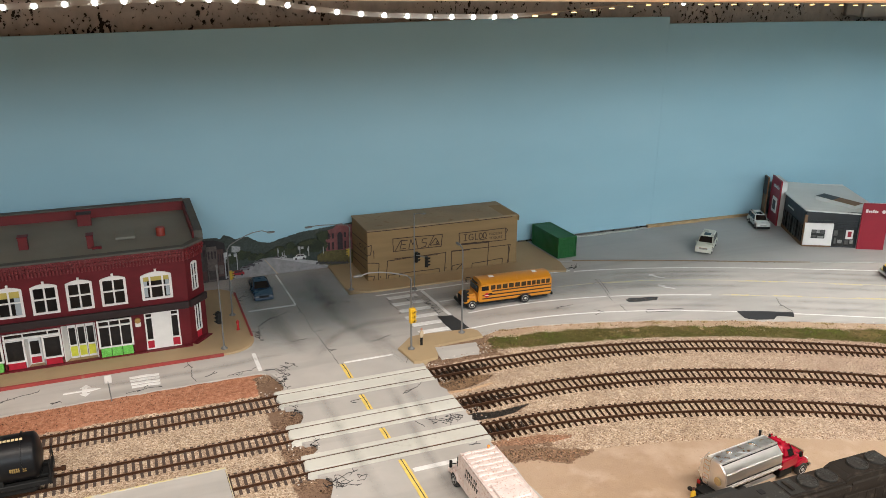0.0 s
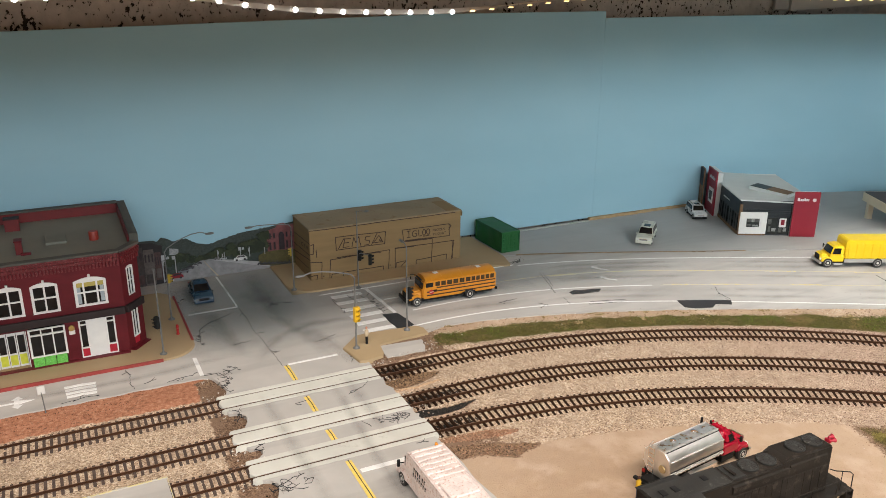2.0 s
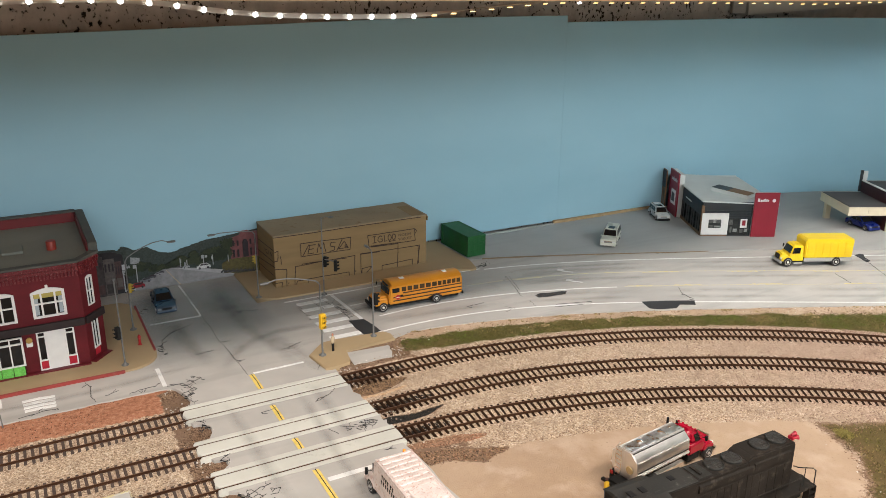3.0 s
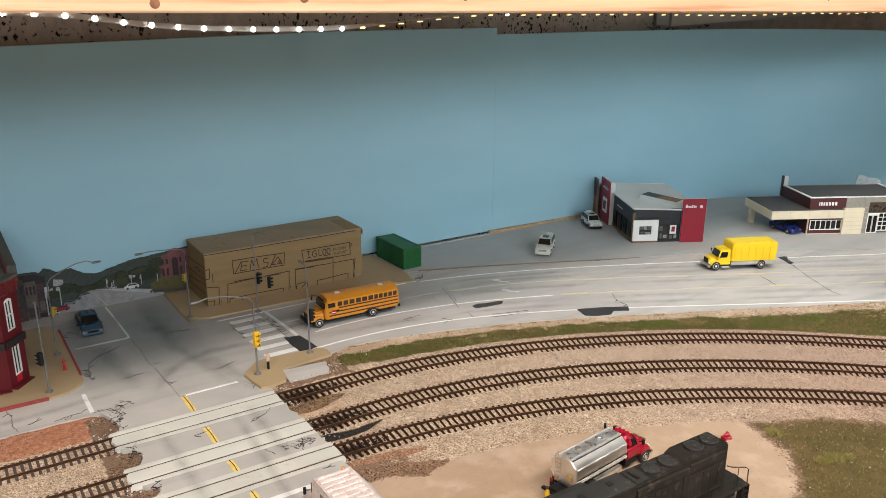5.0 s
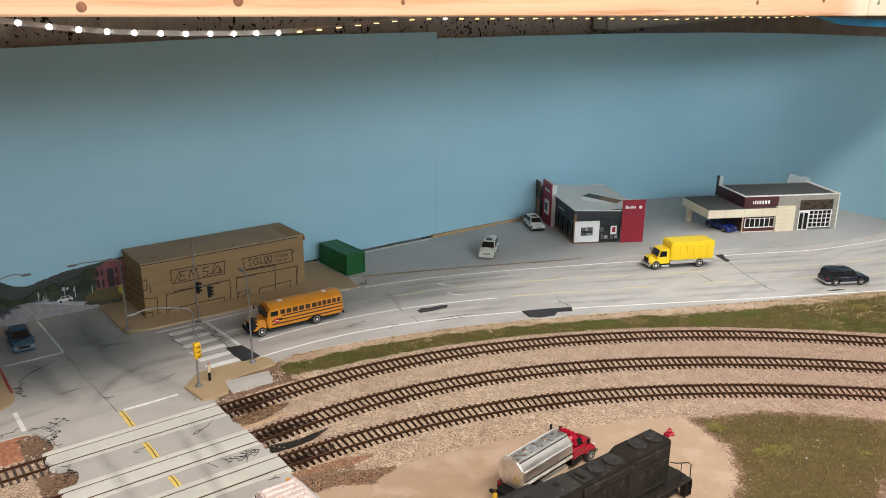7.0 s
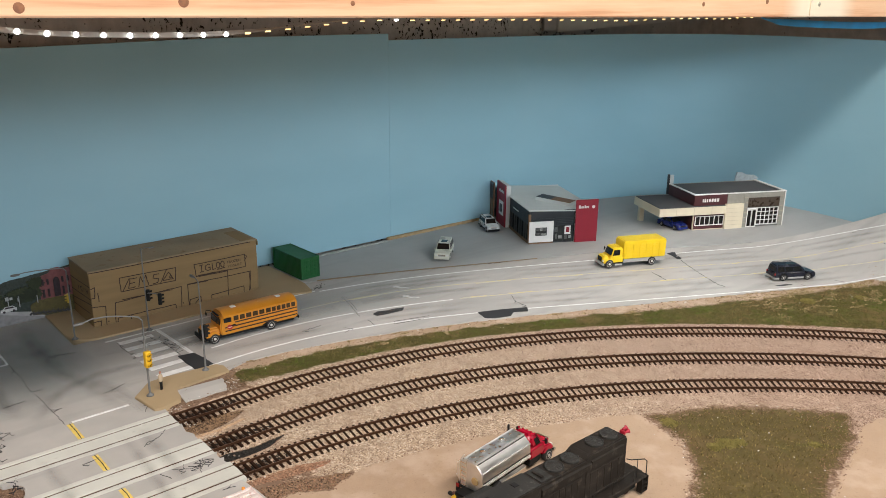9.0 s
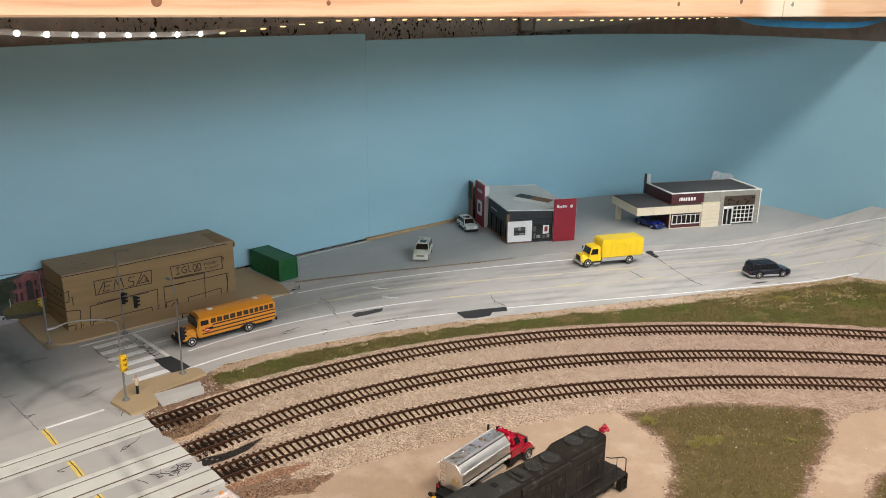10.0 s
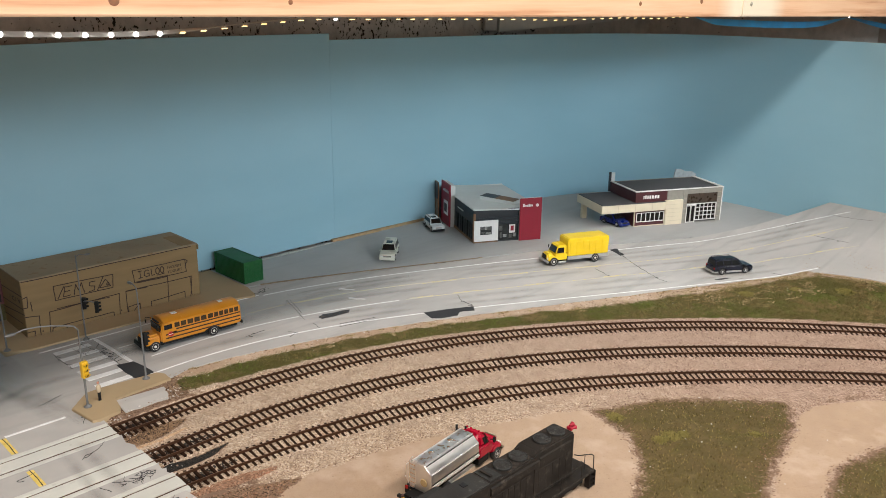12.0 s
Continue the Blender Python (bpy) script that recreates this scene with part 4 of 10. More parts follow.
    for x in (-0.0412, -0.0205):
        part("curtain", block((x, 0.0003, 0.0600), (x + 0.0034, 0.0006, 0.0766)), CURTAIN, big)
    # shop with a boarded white door between two windows
    for x0, x1 in ((-0.0440, -0.0365), (-0.0195, -0.0113)):
        glazing(B, x0 + 0.0006, 0.0138, x1 - 0.0006, 0.0428, 1, 1, 0.0010)
        part("transom", block((x0, -0.0006, 0.0372), (x1, 0.0012, 0.0384)), WHITE_TRIM, B)
        part("panel", block((x0 + 0.0006, -0.0006, 0.0044), (x1 - 0.0006, 0.0015, 0.0124)), BRIGHT_RED, B, "bright red stall panel")
        part("sill", block((x0 - 0.0006, -0.0012, 0.0032), (x1 + 0.0006, 0.0012, 0.0044)), WHITE_TRIM, B)
        for x in (x0 - 0.0006, x1 - 0.0006):
            part("jamb", block((x, -0.0011, 0.0044), (x + 0.0012, 0.0012, 0.0138)), WHITE_TRIM, B)
    part("door", block((-0.0362, -0.0007, 0.0030), (-0.0198, 0.0014, 0.0432), 0.0002), WHITE_TRIM, B, "plain white boarded shop door")
    # green shop window
    for a in (-0.0885, -0.2060):
        glazing(B, a + 0.0006, 0.0140, a + 0.0309, 0.0420, 3, 1, 0.0012, y=-0.0035)
        part("transom", block((a, -0.0042, 0.0352), (a + 0.0315, -0.0015, 0.0366)), WHITE_TRIM, B)
        for i in range(3):
            part("panel", block((a + 0.0007 + 0.0101 * i, -0.0038, 0.0030), (a + 0.0104 + 0.0101 * i, -0.0012, 0.0126), 0.0002), GREEN_PANEL, B, "mottled bright green stall panel")
        part("sill", block((a - 0.0003, -0.0042, 0.0016), (a + 0.0318, 0.0, 0.0030)), WHITE_TRIM, B)
    # recessed yellow doors
    for i in range(3):
        x = -0.1165 + i * 0.0083
        d = part("door", block((x, 0.0075, 0.0020), (x + 0.0078, 0.0090, 0.0395)), WHITE_TRIM, B, "white door leaf with a yellow panel")
        part("panel", block((x + 0.0008, 0.0070, 0.0045), (x + 0.0070, 0.0076, 0.0150)), YELLOW_PANEL, d, "yellow door panel")
        part("pane", block((x + 0.0010, 0.0070, 0.0170), (x + 0.0068, 0.0074, 0.0350)), PANE, d)
    for x0, x1 in ((-0.1215, -0.1168), (-0.0912, -0.0905)):
        rv = bmesh.new()
        slab(rv, [(x0, 0.0), (x0 + 0.0008, 0.0), (x1 + 0.0, 0.0085), (x1 - 0.0008, 0.0085)] if x0 < -0.1 else [(x0, 0.0085), (x0 + 0.0007, 0.0085), (x1, 0.0), (x1 - 0.0007, 0.0)], 0.002, 0.0405)
        part("reveal", rv, WHITE_TRIM, B)
    part("step", block((-0.1740, 0.0005, 0.0004), (-0.0890, 0.0120, 0.0012)), BAND, B)
    # double shop front with a splayed entrance
    for a in (-0.1725, -0.2600):
        part("lintel", block((a, -0.0020, 0.0335), (a + 0.05, 0.0, 0.0352)), WHITE_TRIM, B)
        glazing(B, a + 0.0008, 0.0355, a + 0.0492, 0.0398, 3, 1, 0.0010, y=-0.0015, mull=[a + 0.0170, a + 0.0390])
        for x0, x1 in ((a + 0.0006, a + 0.0165), (a + 0.0340, a + 0.0494)):
            glazing(B, x0, 0.0112, x1, 0.0330, 1, 1, 0.0011, y=-0.0015)
            part("panel", block((x0 + 0.0004, -0.0015, 0.0024), (x1 - 0.0004, 0.0008, 0.0096), 0.0002), BRIGHT_RED, B, "bright red stall panel")
            part("sill", block((x0 - 0.0006, -0.0020, 0.0012), (x1 + 0.0006, 0.0006, 0.0022)), WHITE_TRIM, B)
        d = part("door", block((a + 0.0195, 0.0080, 0.0020), (a + 0.0310, 0.0095, 0.0330)), WHITE_TRIM, B, "white shop door with a red foot panel")
        part("pane", block((a + 0.0212, 0.0076, 0.0125), (a + 0.0293, 0.0081, 0.0265)), PANE, d)
        part("panel", block((a + 0.0208, 0.0076, 0.0030), (a + 0.0297, 0.0081, 0.0095)), BRIGHT_RED, d)
        for x0, x1 in ((a + 0.0165, a + 0.0195), (a + 0.0340, a + 0.0310)):
            rv = bmesh.new()
            slab(rv, [(x0, 0.0), (x0 + 0.0007, 0.0), (x1 + 0.0007, 0.0085), (x1, 0.0085)], 0.0020, 0.0330)
            part("reveal", rv, WHITE_TRIM, B)
    # small hanging sign
    sg = bmesh.new()
    turned(sg, [(0.0028, -0.0012), (0.0030, 0.0), (0.0028, 0.0012)], (-0.0508, -0.0018, 0.0370), 10, "Y")
    part("sign", sg, surface("gold_sign", (0.42, 0.26, 0.07), 0.5), B, "small gold shop sign")
    part("sign", block((-0.0535, -0.0016, 0.0300), (-0.0480, 0.0, 0.0345), 0.0004), WHITE_TRIM, B)
    part("plinth", block((-0.42, -0.0062, 0.0), (0.0, 0.0, 0.0031), 0.0004), BRICK, B, "low dark red plinth along the pavement")
    part("plinth", block((0.0005, -0.0060, 0.0), (run, 0.0, 0.0031), 0.0004), BRICK, corner)
    # added black inner backing, unseen, keeps the rooms dark
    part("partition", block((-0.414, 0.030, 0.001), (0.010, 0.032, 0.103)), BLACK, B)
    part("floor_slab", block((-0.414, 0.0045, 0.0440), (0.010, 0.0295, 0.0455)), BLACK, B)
    # roof furniture
    for x, y, w, d, h in ((-0.1525, 0.0526, 0.0085, 0.008, 0.012), (-0.1002, 0.1190, 0.0140, 0.009, 0.0125), (-0.0891, 0.0340, 0.0060, 0.010, 0.0125)):
        c = part("chimney", block((x, y, 0.1064), (x + w, y + d, 0.1065 + h), 0.0002), PARAPET_RED, B, "red roof chimney")
        part("cap", block((x - 0.0006, y - 0.0006, 0.1066 + h), (x + w + 0.0006, y + d + 0.0006, 0.1080 + h), 0.0002), BAND if y > 0.1 else BRICK, c)
    part("vent", block((-0.0850, 0.0300, 0.1064), (-0.0760, 0.0345, 0.1085), 0.0003), BRICK, B)
    part("skylight", block((-0.0629, 0.0540, 0.1064), (-0.0434, 0.0780, 0.1092), 0.0005), ROOF_GREY, B, "low flat roof hatch")
    vt = bmesh.new()
    turned(vt, [(0.0046, 0.1064), (0.0046, 0.1150), (0.0042, 0.1156)], (-0.0180, 0.0560, 0), 14)
    part("vent", vt, surface("vent_red", (0.30, 0.035, 0.02), 0.5), B, "round red roof vent", True)


brick_block()


def pen(bm, pts, width, y=0.0, lift=0.00012):
    """Adds marker strokes on a wall whose face is y, as thin raised ribbons through (x, z)."""
    pts = [Vector(p) for p in pts]
    for a, b in zip(pts, pts[1:]):
        d = (b - a).normalized()
        n = Vector((-d.y, d.x)) * width / 2
        a2, b2 = a - d * width * 0.3, b + d * width * 0.3
        q = [a2 + n, a2 - n, b2 - n, b2 + n]
        lo = [bm.verts.new((p.x, y + 0.0001, p.y)) for p in q]
        hi = [bm.verts.new((p.x, y - lift, p.y)) for p in q]
        bm.faces.new(hi)
        for i in range(4):
            bm.faces.new((lo[i], lo[(i + 1) % 4], hi[(i + 1) % 4], hi[i]))
    return bm


def wobble(pts, size, seed, n=5):
    rnd = random.Random(seed)
    out = []
    for a, b in zip(pts, pts[1:]):
        for i in range(n):
            t = i / n
            out.append((a[0] + (b[0] - a[0]) * t + rnd.uniform(-size, size), a[1] + (b[1] - a[1]) * t + rnd.uniform(-size, size)))
    return out + [pts[-1]]


def lettering(text, size, parent, m, material, label):
    """Raised letters in the built-in font, as a mesh."""
    cu = bpy.data.curves.new("lettering", "FONT")
    cu.body, cu.size, cu.extrude, cu.align_x = text, size, 0.0001, "LEFT"
    tmp = bpy.data.objects.new("lettering", cu)
    scene.collection.objects.link(tmp)
    me = bpy.data.meshes.new_from_object(tmp.evaluated_get(bpy.context.evaluated_depsgraph_get()))
    bpy.data.objects.remove(tmp)
    me.materials.clear()
    me.materials.append(material)
    ob = new("lettering", me)
    ob.parent = parent
    ob.matrix_basis = m
    return tagged(ob, label)


def cardboard():
    C = thing("cardboard_building", street(0.0, 0.0, 0.0022), "brown cardboard box mock-up building with shop fronts drawn in marker", "building")
    L, D, H, T = 0.2085, 0.070, 0.0655, 0.0016
    part("wall", block((0, 0, 0), (L, T, H), 0.0006, 2), CARD, C)
    part("wall", block((0, D - T, 0), (L, D, H), 0.0003), CARD, C)
    part("wall", block((0, T, 0), (T, D - T, H)), CARD, C)
    part("wall", block((L - T, T, 0), (L, D - T, H)), CARD, C)
    top = bmesh.new()
    n = 12
    for k in range(n):
        x0, x1 = -0.0006 + (L + 0.0012) * k / n, -0.0006 + (L + 0.0012) * (k + 1) / n
        for y0, y1, a, b in ((-0.0008, D * 0.55, 0.0, 0.0006), (D * 0.55, D + 0.0006, 0.0006, 0.0)):
            zz = lambda x, y: H + 0.0002 + 0.0009 * math.sin(math.pi * (x / L)) * (1 - abs(2 * y / D - 1)) + 0.0004 * noise.noise((x * 40, y * 40, 1))
            vs = [top.verts.new((x, y, zz(x, y) + d)) for d in (0, 0.0014) for x, y in ((x0, y0), (x1, y0), (x1, y1), (x0, y1))]
            top.faces.new(vs[:4][::-1]), top.faces.new(vs[4:])
            for i in range(4):
                top.faces.new((vs[i], vs[(i + 1) % 4], vs[4 + (i + 1) % 4], vs[4 + i]))
    bmesh.ops.remove_doubles(top, verts=top.verts[:], dist=1e-6)
    part("roof", top, CARD_TOP, C, "slightly bowed cardboard lid")
    flap = bmesh.new()
    side(flap, [(L - 0.020, H + 0.0021), (L - 0.004, H + 0.0020), (L + 0.0020, H + 0.0008), (L + 0.0036, H - 0.0022), (L + 0.0032, H - 0.0075), (L + 0.0022, H - 0.0075), (L + 0.0024, H - 0.0022), (L + 0.0006, H - 0.0002), (L - 0.004, H + 0.0010), (L - 0.020, H + 0.0016)], D * 0.03, D * 0.72)
    part("flap", flap, CARD, C, "folded cardboard end flap")
    pin = bmesh.new()
    turned(pin, [(0.0014, H + 0.0012), (0.0016, H + 0.0022), (0.0006, H + 0.0030)], (0.085, 0.046, 0), 8)
    part("knot", pin, CARD, C, "small torn lump of cardboard on the lid")
    # hand-drawn shop fronts: lines along and up the wall
    s = bmesh.new()
    P = lambda *q: pen(s, wobble(list(q), 0.00022, len(s.verts)), 0.0010)
    oval = lambda x, z, a, b: P(*[(x + a * math.cos(k * math.tau / 9), z + b * math.sin(k * math.tau / 9)) for k in range(10)])
    P((0.0, H - 0.0006), (0.05, H - 0.0010), (0.11, H - 0.0008), (0.20, H - 0.0009))
    # first sign board
    P((0.0335, 0.0527), (0.1005, 0.0512), (0.0991, 0.0353), (0.0339, 0.0357), (0.0335, 0.0527))
    P((0.0366, 0.0368), (0.0445, 0.0497)), P((0.0809, 0.0361), (0.0893, 0.0514))
    P((0.0530, 0.0488), (0.0455, 0.0490), (0.0430, 0.0378), (0.0507, 0.0382)), P((0.0443, 0.0435), (0.0505, 0.0436))
    P((0.0545, 0.0375), (0.0575, 0.0490), (0.0600, 0.0420), (0.0640, 0.0495), (0.0662, 0.0375))
    P((0.0795, 0.0478), (0.0735, 0.0482), (0.0722, 0.0440), (0.0785, 0.0420), (0.0775, 0.0375), (0.0715, 0.0370))
    P((0.0836, 0.0385), (0.0915, 0.0473), (0.0967, 0.0382), (0.0836, 0.0385)), oval(0.0937, 0.0410, 0.0014, 0.0014)
    # second sign board
    P((0.1238, 0.0500), (0.1910, 0.0499), (0.1919, 0.0336), (0.1256, 0.0345), (0.1238, 0.0500)), P((0.1910, 0.0499), (0.1942, 0.0470), (0.1908, 0.0420))
    P((0.1330, 0.0390), (0.1331, 0.0472)), P((0.1305, 0.0472), (0.1352, 0.0474)), P((0.1308, 0.0388), (0.1355, 0.0390))
    P((0.1440, 0.0460), (0.1415, 0.0472), (0.1385, 0.0455), (0.1380, 0.0410), (0.1405, 0.0388), (0.1440, 0.0395), (0.1442, 0.0428), (0.1415, 0.0428))
    P((0.1470, 0.0472), (0.1472, 0.0390), (0.1510, 0.0392)), oval(0.1548, 0.0430, 0.0024, 0.0040), oval(0.1607, 0.0432, 0.0024, 0.0040), P((0.1535, 0.0376), (0.1635, 0.0382))
    # entrances and windows
    P((0.1277, 0.0351), (0.1470, 0.0350), (0.1668, 0.0341), (0.1655, 0.0005)), P((0.1290, 0.0338), (0.1665, 0.0330))
    P((0.0241, 0.0), (0.0260, 0.0239), (0.0640, 0.0252), (0.1054, 0.0261), (0.1039, 0.0)), P((0.0343, 0.0259), (0.0640, 0.0256), (0.0939, 0.0244)), P((0.0264, 0.0), (0.0273, 0.0045), (0.0600, 0.0052), (0.0966, 0.0049), (0.0971, 0.0)), P((0.0420, 0.0), (0.0424, 0.0046))
    P((0.1135, 0.0), (0.1136, 0.0271), (0.1560, 0.0262), (0.1986, 0.0259), (0.1950, 0.0)), P((0.1136, 0.0262), (0.1400, 0.0258)), P((0.1962, 0.0256), (0.1968, 0.0012)), P((0.1432, 0.0), (0.1434, 0.0060), (0.1877, 0.0081), (0.1875, 0.0)), P((0.1146, 0.0), (0.1148, 0.0065), (0.1290, 0.0075), (0.1292, 0.0)), P((0.1210, 0.0), (0.1290, 0.0075))
    P((0.0, 0.0459), (0.0052, 0.0476), (0.0042, 0.0349), (0.0, 0.0349)), P((0.0, 0.0243), (0.0147, 0.0225), (0.0138, 0.0)), P((0.0, 0.0062), (0.0083, 0.0060), (0.0073, 0.0)), P((0.0162, 0.0030), (0.0163, 0.0044)), P((0.1060, 0.0040), (0.1062, 0.0052)), P((0.0080, 0.0400), (0.0082, 0.0300))
    part("drawing", s, MARKER, C, "shop fronts and signs drawn in brown marker")
    lettering("FROZEN", 0.0048, C, pose(0.1672, -0.0001, 0.0424, 90, 0, 0), MARKER, "hand-lettered words in brown marker")
    lettering("YOGURT", 0.0048, C, pose(0.1672, -0.0001, 0.0368, 90, 0, 0), MARKER, "hand-lettered words in brown marker")
    # lines on the end wall
    e = bmesh.new()
    for q in ([(0.070, 0.0480), (0.0, 0.0445)], [(0.070, 0.0330), (0.0, 0.0295)], [(0.070, 0.0270), (0.0, 0.0190)], [(0.060, 0.0140), (0.0, 0.0110)], [(0.062, 0.0430), (0.058, 0.0385), (0.054, 0.0430)], [(0.048, 0.0420), (0.046, 0.0370)], [(0.040, 0.0410), (0.034, 0.0400), (0.036, 0.0370), (0.041, 0.0365)], [(0.028, 0.0400), (0.026, 0.0355)]):
        pen(e, wobble(q, 0.0002, 5), 0.0009)
    dr = part("drawing", e, MARKER, C, "marker lines on the end wall")
    dr.matrix_basis = pose(0, 0.07, 0, 0, 0, -90)


cardboard()


def container():
    P = Vector((0.2424, 0.9160, 0.0023))
    C = thing("shipping_container", pose(P.x, P.y, P.z, 0, 0, 28.6), "dark green corrugated shipping container on the pavement edge", "container")
    w, l, h = 0.0272, 0.0715, 0.0292
    for x in (0.0, w):
        bm = bmesh.new()
        n = 44
        pts = []
        for i in range(n):
            y0 = 0.0022 + (l - 0.0044) * i / n
            st = (l - 0.0044) / n
            dd = 0.0003 if i % 2 else 0.0
            pts += [(x + (dd if x == 0 else -dd), y0 + st * 0.15), (x + (dd if x == 0 else -dd), y0 + st * 0.85)]
        inner = x + (0.0014 if x == 0 else -0.0014)
        slab(bm, pts + [(inner, l - 0.002), (inner, 0.002)], 0.0014, h - 0.0014)
        part("side_panel", bm, GREEN_BOX, C)
    part("roof", block((0.0008, 0.0008, h - 0.0012), (w - 0.0008, l - 0.0008, h - 0.0004)), GREEN_BOX, C)
    fr = bmesh.new()
    for x in (0.0, w):
        for y in (0.0, l):
            box(fr, (x - 0.0008, y - 0.0008, 0), (x + 0.0012 if x == 0 else x + 0.0008, y + 0.0012, h))
        box(fr, (x - 0.0006, 0, h - 0.0016), (x + 0.0008, l, h))
        box(fr, (x - 0.0006, 0, 0), (x + 0.0008, l, 0.0016))
    for y in (0.0, l):
        box(fr, (0, y - 0.0007, h - 0.0018), (w, y + 0.0008, h)), box(fr, (0, y - 0.0007, 0), (w, y + 0.0008, 0.0018))
    part("frame", fr, GREEN_BOX, C)
    for k in range(2):
        d = part("door", block((0.0012 + k * 0.0126, 0.0, 0.0018), (0.0134 + k * 0.0126, 0.0012, h - 0.0018)), GREEN_BOX, C)
        for z in (0.0032, 0.0092, 0.0152, 0.0212):
            for q in range(2):
                part("panel", block((0.0018 + k * 0.0126 + q * 0.0056, -0.0007, z), (0.0066 + k * 0.0126 + q * 0.0056, 0.0, z + 0.0042), 0.0002), GREEN_BOX, d)
        for x in (0.0045, 0.0098):
            rb = bmesh.new()
            rod(rb, (x + k * 0.0126, -0.0011, 0.002), (x + k * 0.0126, -0.0011, h - 0.002), 0.00025, seg=6)
            part("lock_rod", rb, GREEN_BOX, d)
    part("back_panel", block((0.001, l - 0.001, 0.001), (w - 0.001, l, h - 0.001)), GREEN_BOX, C)


container()


def restaurant():
    R = thing("burger_restaurant", pose(0.5970, 1.0160, 0.0012), "card model restaurant with red sign walls and pale grey roof", "building")
    X, Y, H = 0.112, 0.170, 0.0525
    part("wall", block((0, 0, 0), (0.0015, 0.098, H), 0.0002), NAVY, R, "dark printed side wall")
    bm = bmesh.new()
    pierced(bm, 0.0748, H, [(0.0405, 0.0, 0.0735, 0.0285)], 0.0015)
    part("wall", bm, NAVY, R)
    part("wall", block((X - 0.0015, 0.001, 0), (X, Y, H - 0.002)), ROOF_PALE, R)
    part("wall", block((0, Y - 0.0015, 0), (X - 0.0016, Y, H)), ROOF_PALE, R)
    rf = bmesh.new()
    side(rf, [(-0.0024, H + 0.0008), (X + 0.001, H - 0.0040), (X + 0.001, H - 0.0022), (-0.0024, H + 0.0026)], -0.0030, Y + 0.002)
    part("roof", rf, ROOF_PALE, R, "pale grey sloping card roof")
    part("fascia", block((0.0006, -0.0022, H - 0.0050), (0.0748, -0.0006, H + 0.0002)), NAVY, R, "dark slate roof edge")
    for k in range(4):
        part("louvre", block((0.006, -0.0012, 0.0385 - 0.0026 * k), (0.0748, -0.0001, 0.0398 - 0.0026 * k)), NAVY, R)
    part("base_trim", block((-0.0006, -0.0012, 0.0), (0.0395, 0.0, 0.0026)), WOODY, R)
    part("corner_trim", block((-0.0012, -0.0008, 0.0026), (0.0026, 0.0030, H - 0.0052)), WOODY, R)
    fr = bmesh.new()
    pierced(fr, 0.0395, 0.0330, [(0.0098, 0.0130, 0.0290, 0.0262)], 0.0016, 0.0, 0.0028)
    wf = part("window", fr, WHITE_TRIM, R, "broad white window surround")
    wf.matrix_basis = pose(0, -0.0024, 0)
    part("pane", block((0.0096, 0.0008, 0.0125), (0.0292, 0.0012, 0.0265)), PHOTO_DIM, wf, "dim printed view of tables inside")
    for x, z, w, h, mt in ((0.0112, 0.0212, 0.0052, 0.0044, PRINT_GREY), (0.0172, 0.0208, 0.0046, 0.0048, PRINT_PALE), (0.0226, 0.0205, 0.0058, 0.0050, PRINT_GREY), (0.0106, 0.0152, 0.0070, 0.0022, PRINT_GREY), (0.0190, 0.0140, 0.0088, 0.0026, PRINT_PALE), (0.0140, 0.0132, 0.0020, 0.0040, PRINT_GREY)):
        part("printed_table", block((x, 0.0006, z), (x + w, 0.0009, z + h)), mt, wf)
    dn = glazing(R, 0.0412, 0.0012, 0.0728, 0.0278, 2, 1, 0.0010, y=0.0002, frame_mat=NAVY, name="door", pane=PHOTO_DIM)
    for x, z, w, h, mt in ((0.0425, 0.0170, 0.0052, 0.0080, PRINT_GREY), (0.0490, 0.0060, 0.0060, 0.0050, PRINT_PALE), (0.0440, 0.0050, 0.0030, 0.0090, PRINT_GREY), (0.0590, 0.0045, 0.0050, 0.0060, PRINT_GREY), (0.0660, 0.0060, 0.0045, 0.0050, PRINT_PALE)):
        part("printed_table", block((x, 0.0007, z), (x + w, 0.0012, z + h)), mt, dn)
    part("poster", block((0.0585, -0.0010, 0.0130), (0.0685, -0.0004, 0.0265)), WHITE_TRIM, R, "small white poster on the glazed door")
    part("poster", block((0.0610, -0.0013, 0.0165), (0.0660, -0.0010, 0.0245)), SIGN_RED, R)
    sg = part("sign_wall", block((0.0742, -0.0050, 0.0), (0.1110, -0.0030, 0.0680), 0.0002), SIGN_RED, R, "tall red sign wall beside the doors")
    part("sign_edge", block((0.0750, -0.0030, 0.0), (0.1108, 0.0008, 0.0676)), WHITE_TRIM, R)
    # plain white shapes where the sign is lettered
    tx = bmesh.new()
    for x, w, h in ((0.0785, 0.0032, 0.0050), (0.0825, 0.0022, 0.0032), (0.0852, 0.0022, 0.0032), (0.0880, 0.0022, 0.0046), (0.0908, 0.0022, 0.0036), (0.0936, 0.0016, 0.0032)):
        box(tx, (x, -0.0054, 0.0545), (x + w, -0.0050, 0.0545 + h), 0.0004)
    turned(tx, [(0.0026, -0.0002), (0.0026, 0.0003)], (0.1030, -0.0052, 0.0562), 12, "Y")
    part("sign_mark", tx, WHITE_TRIM, sg, "plain white sign marks")
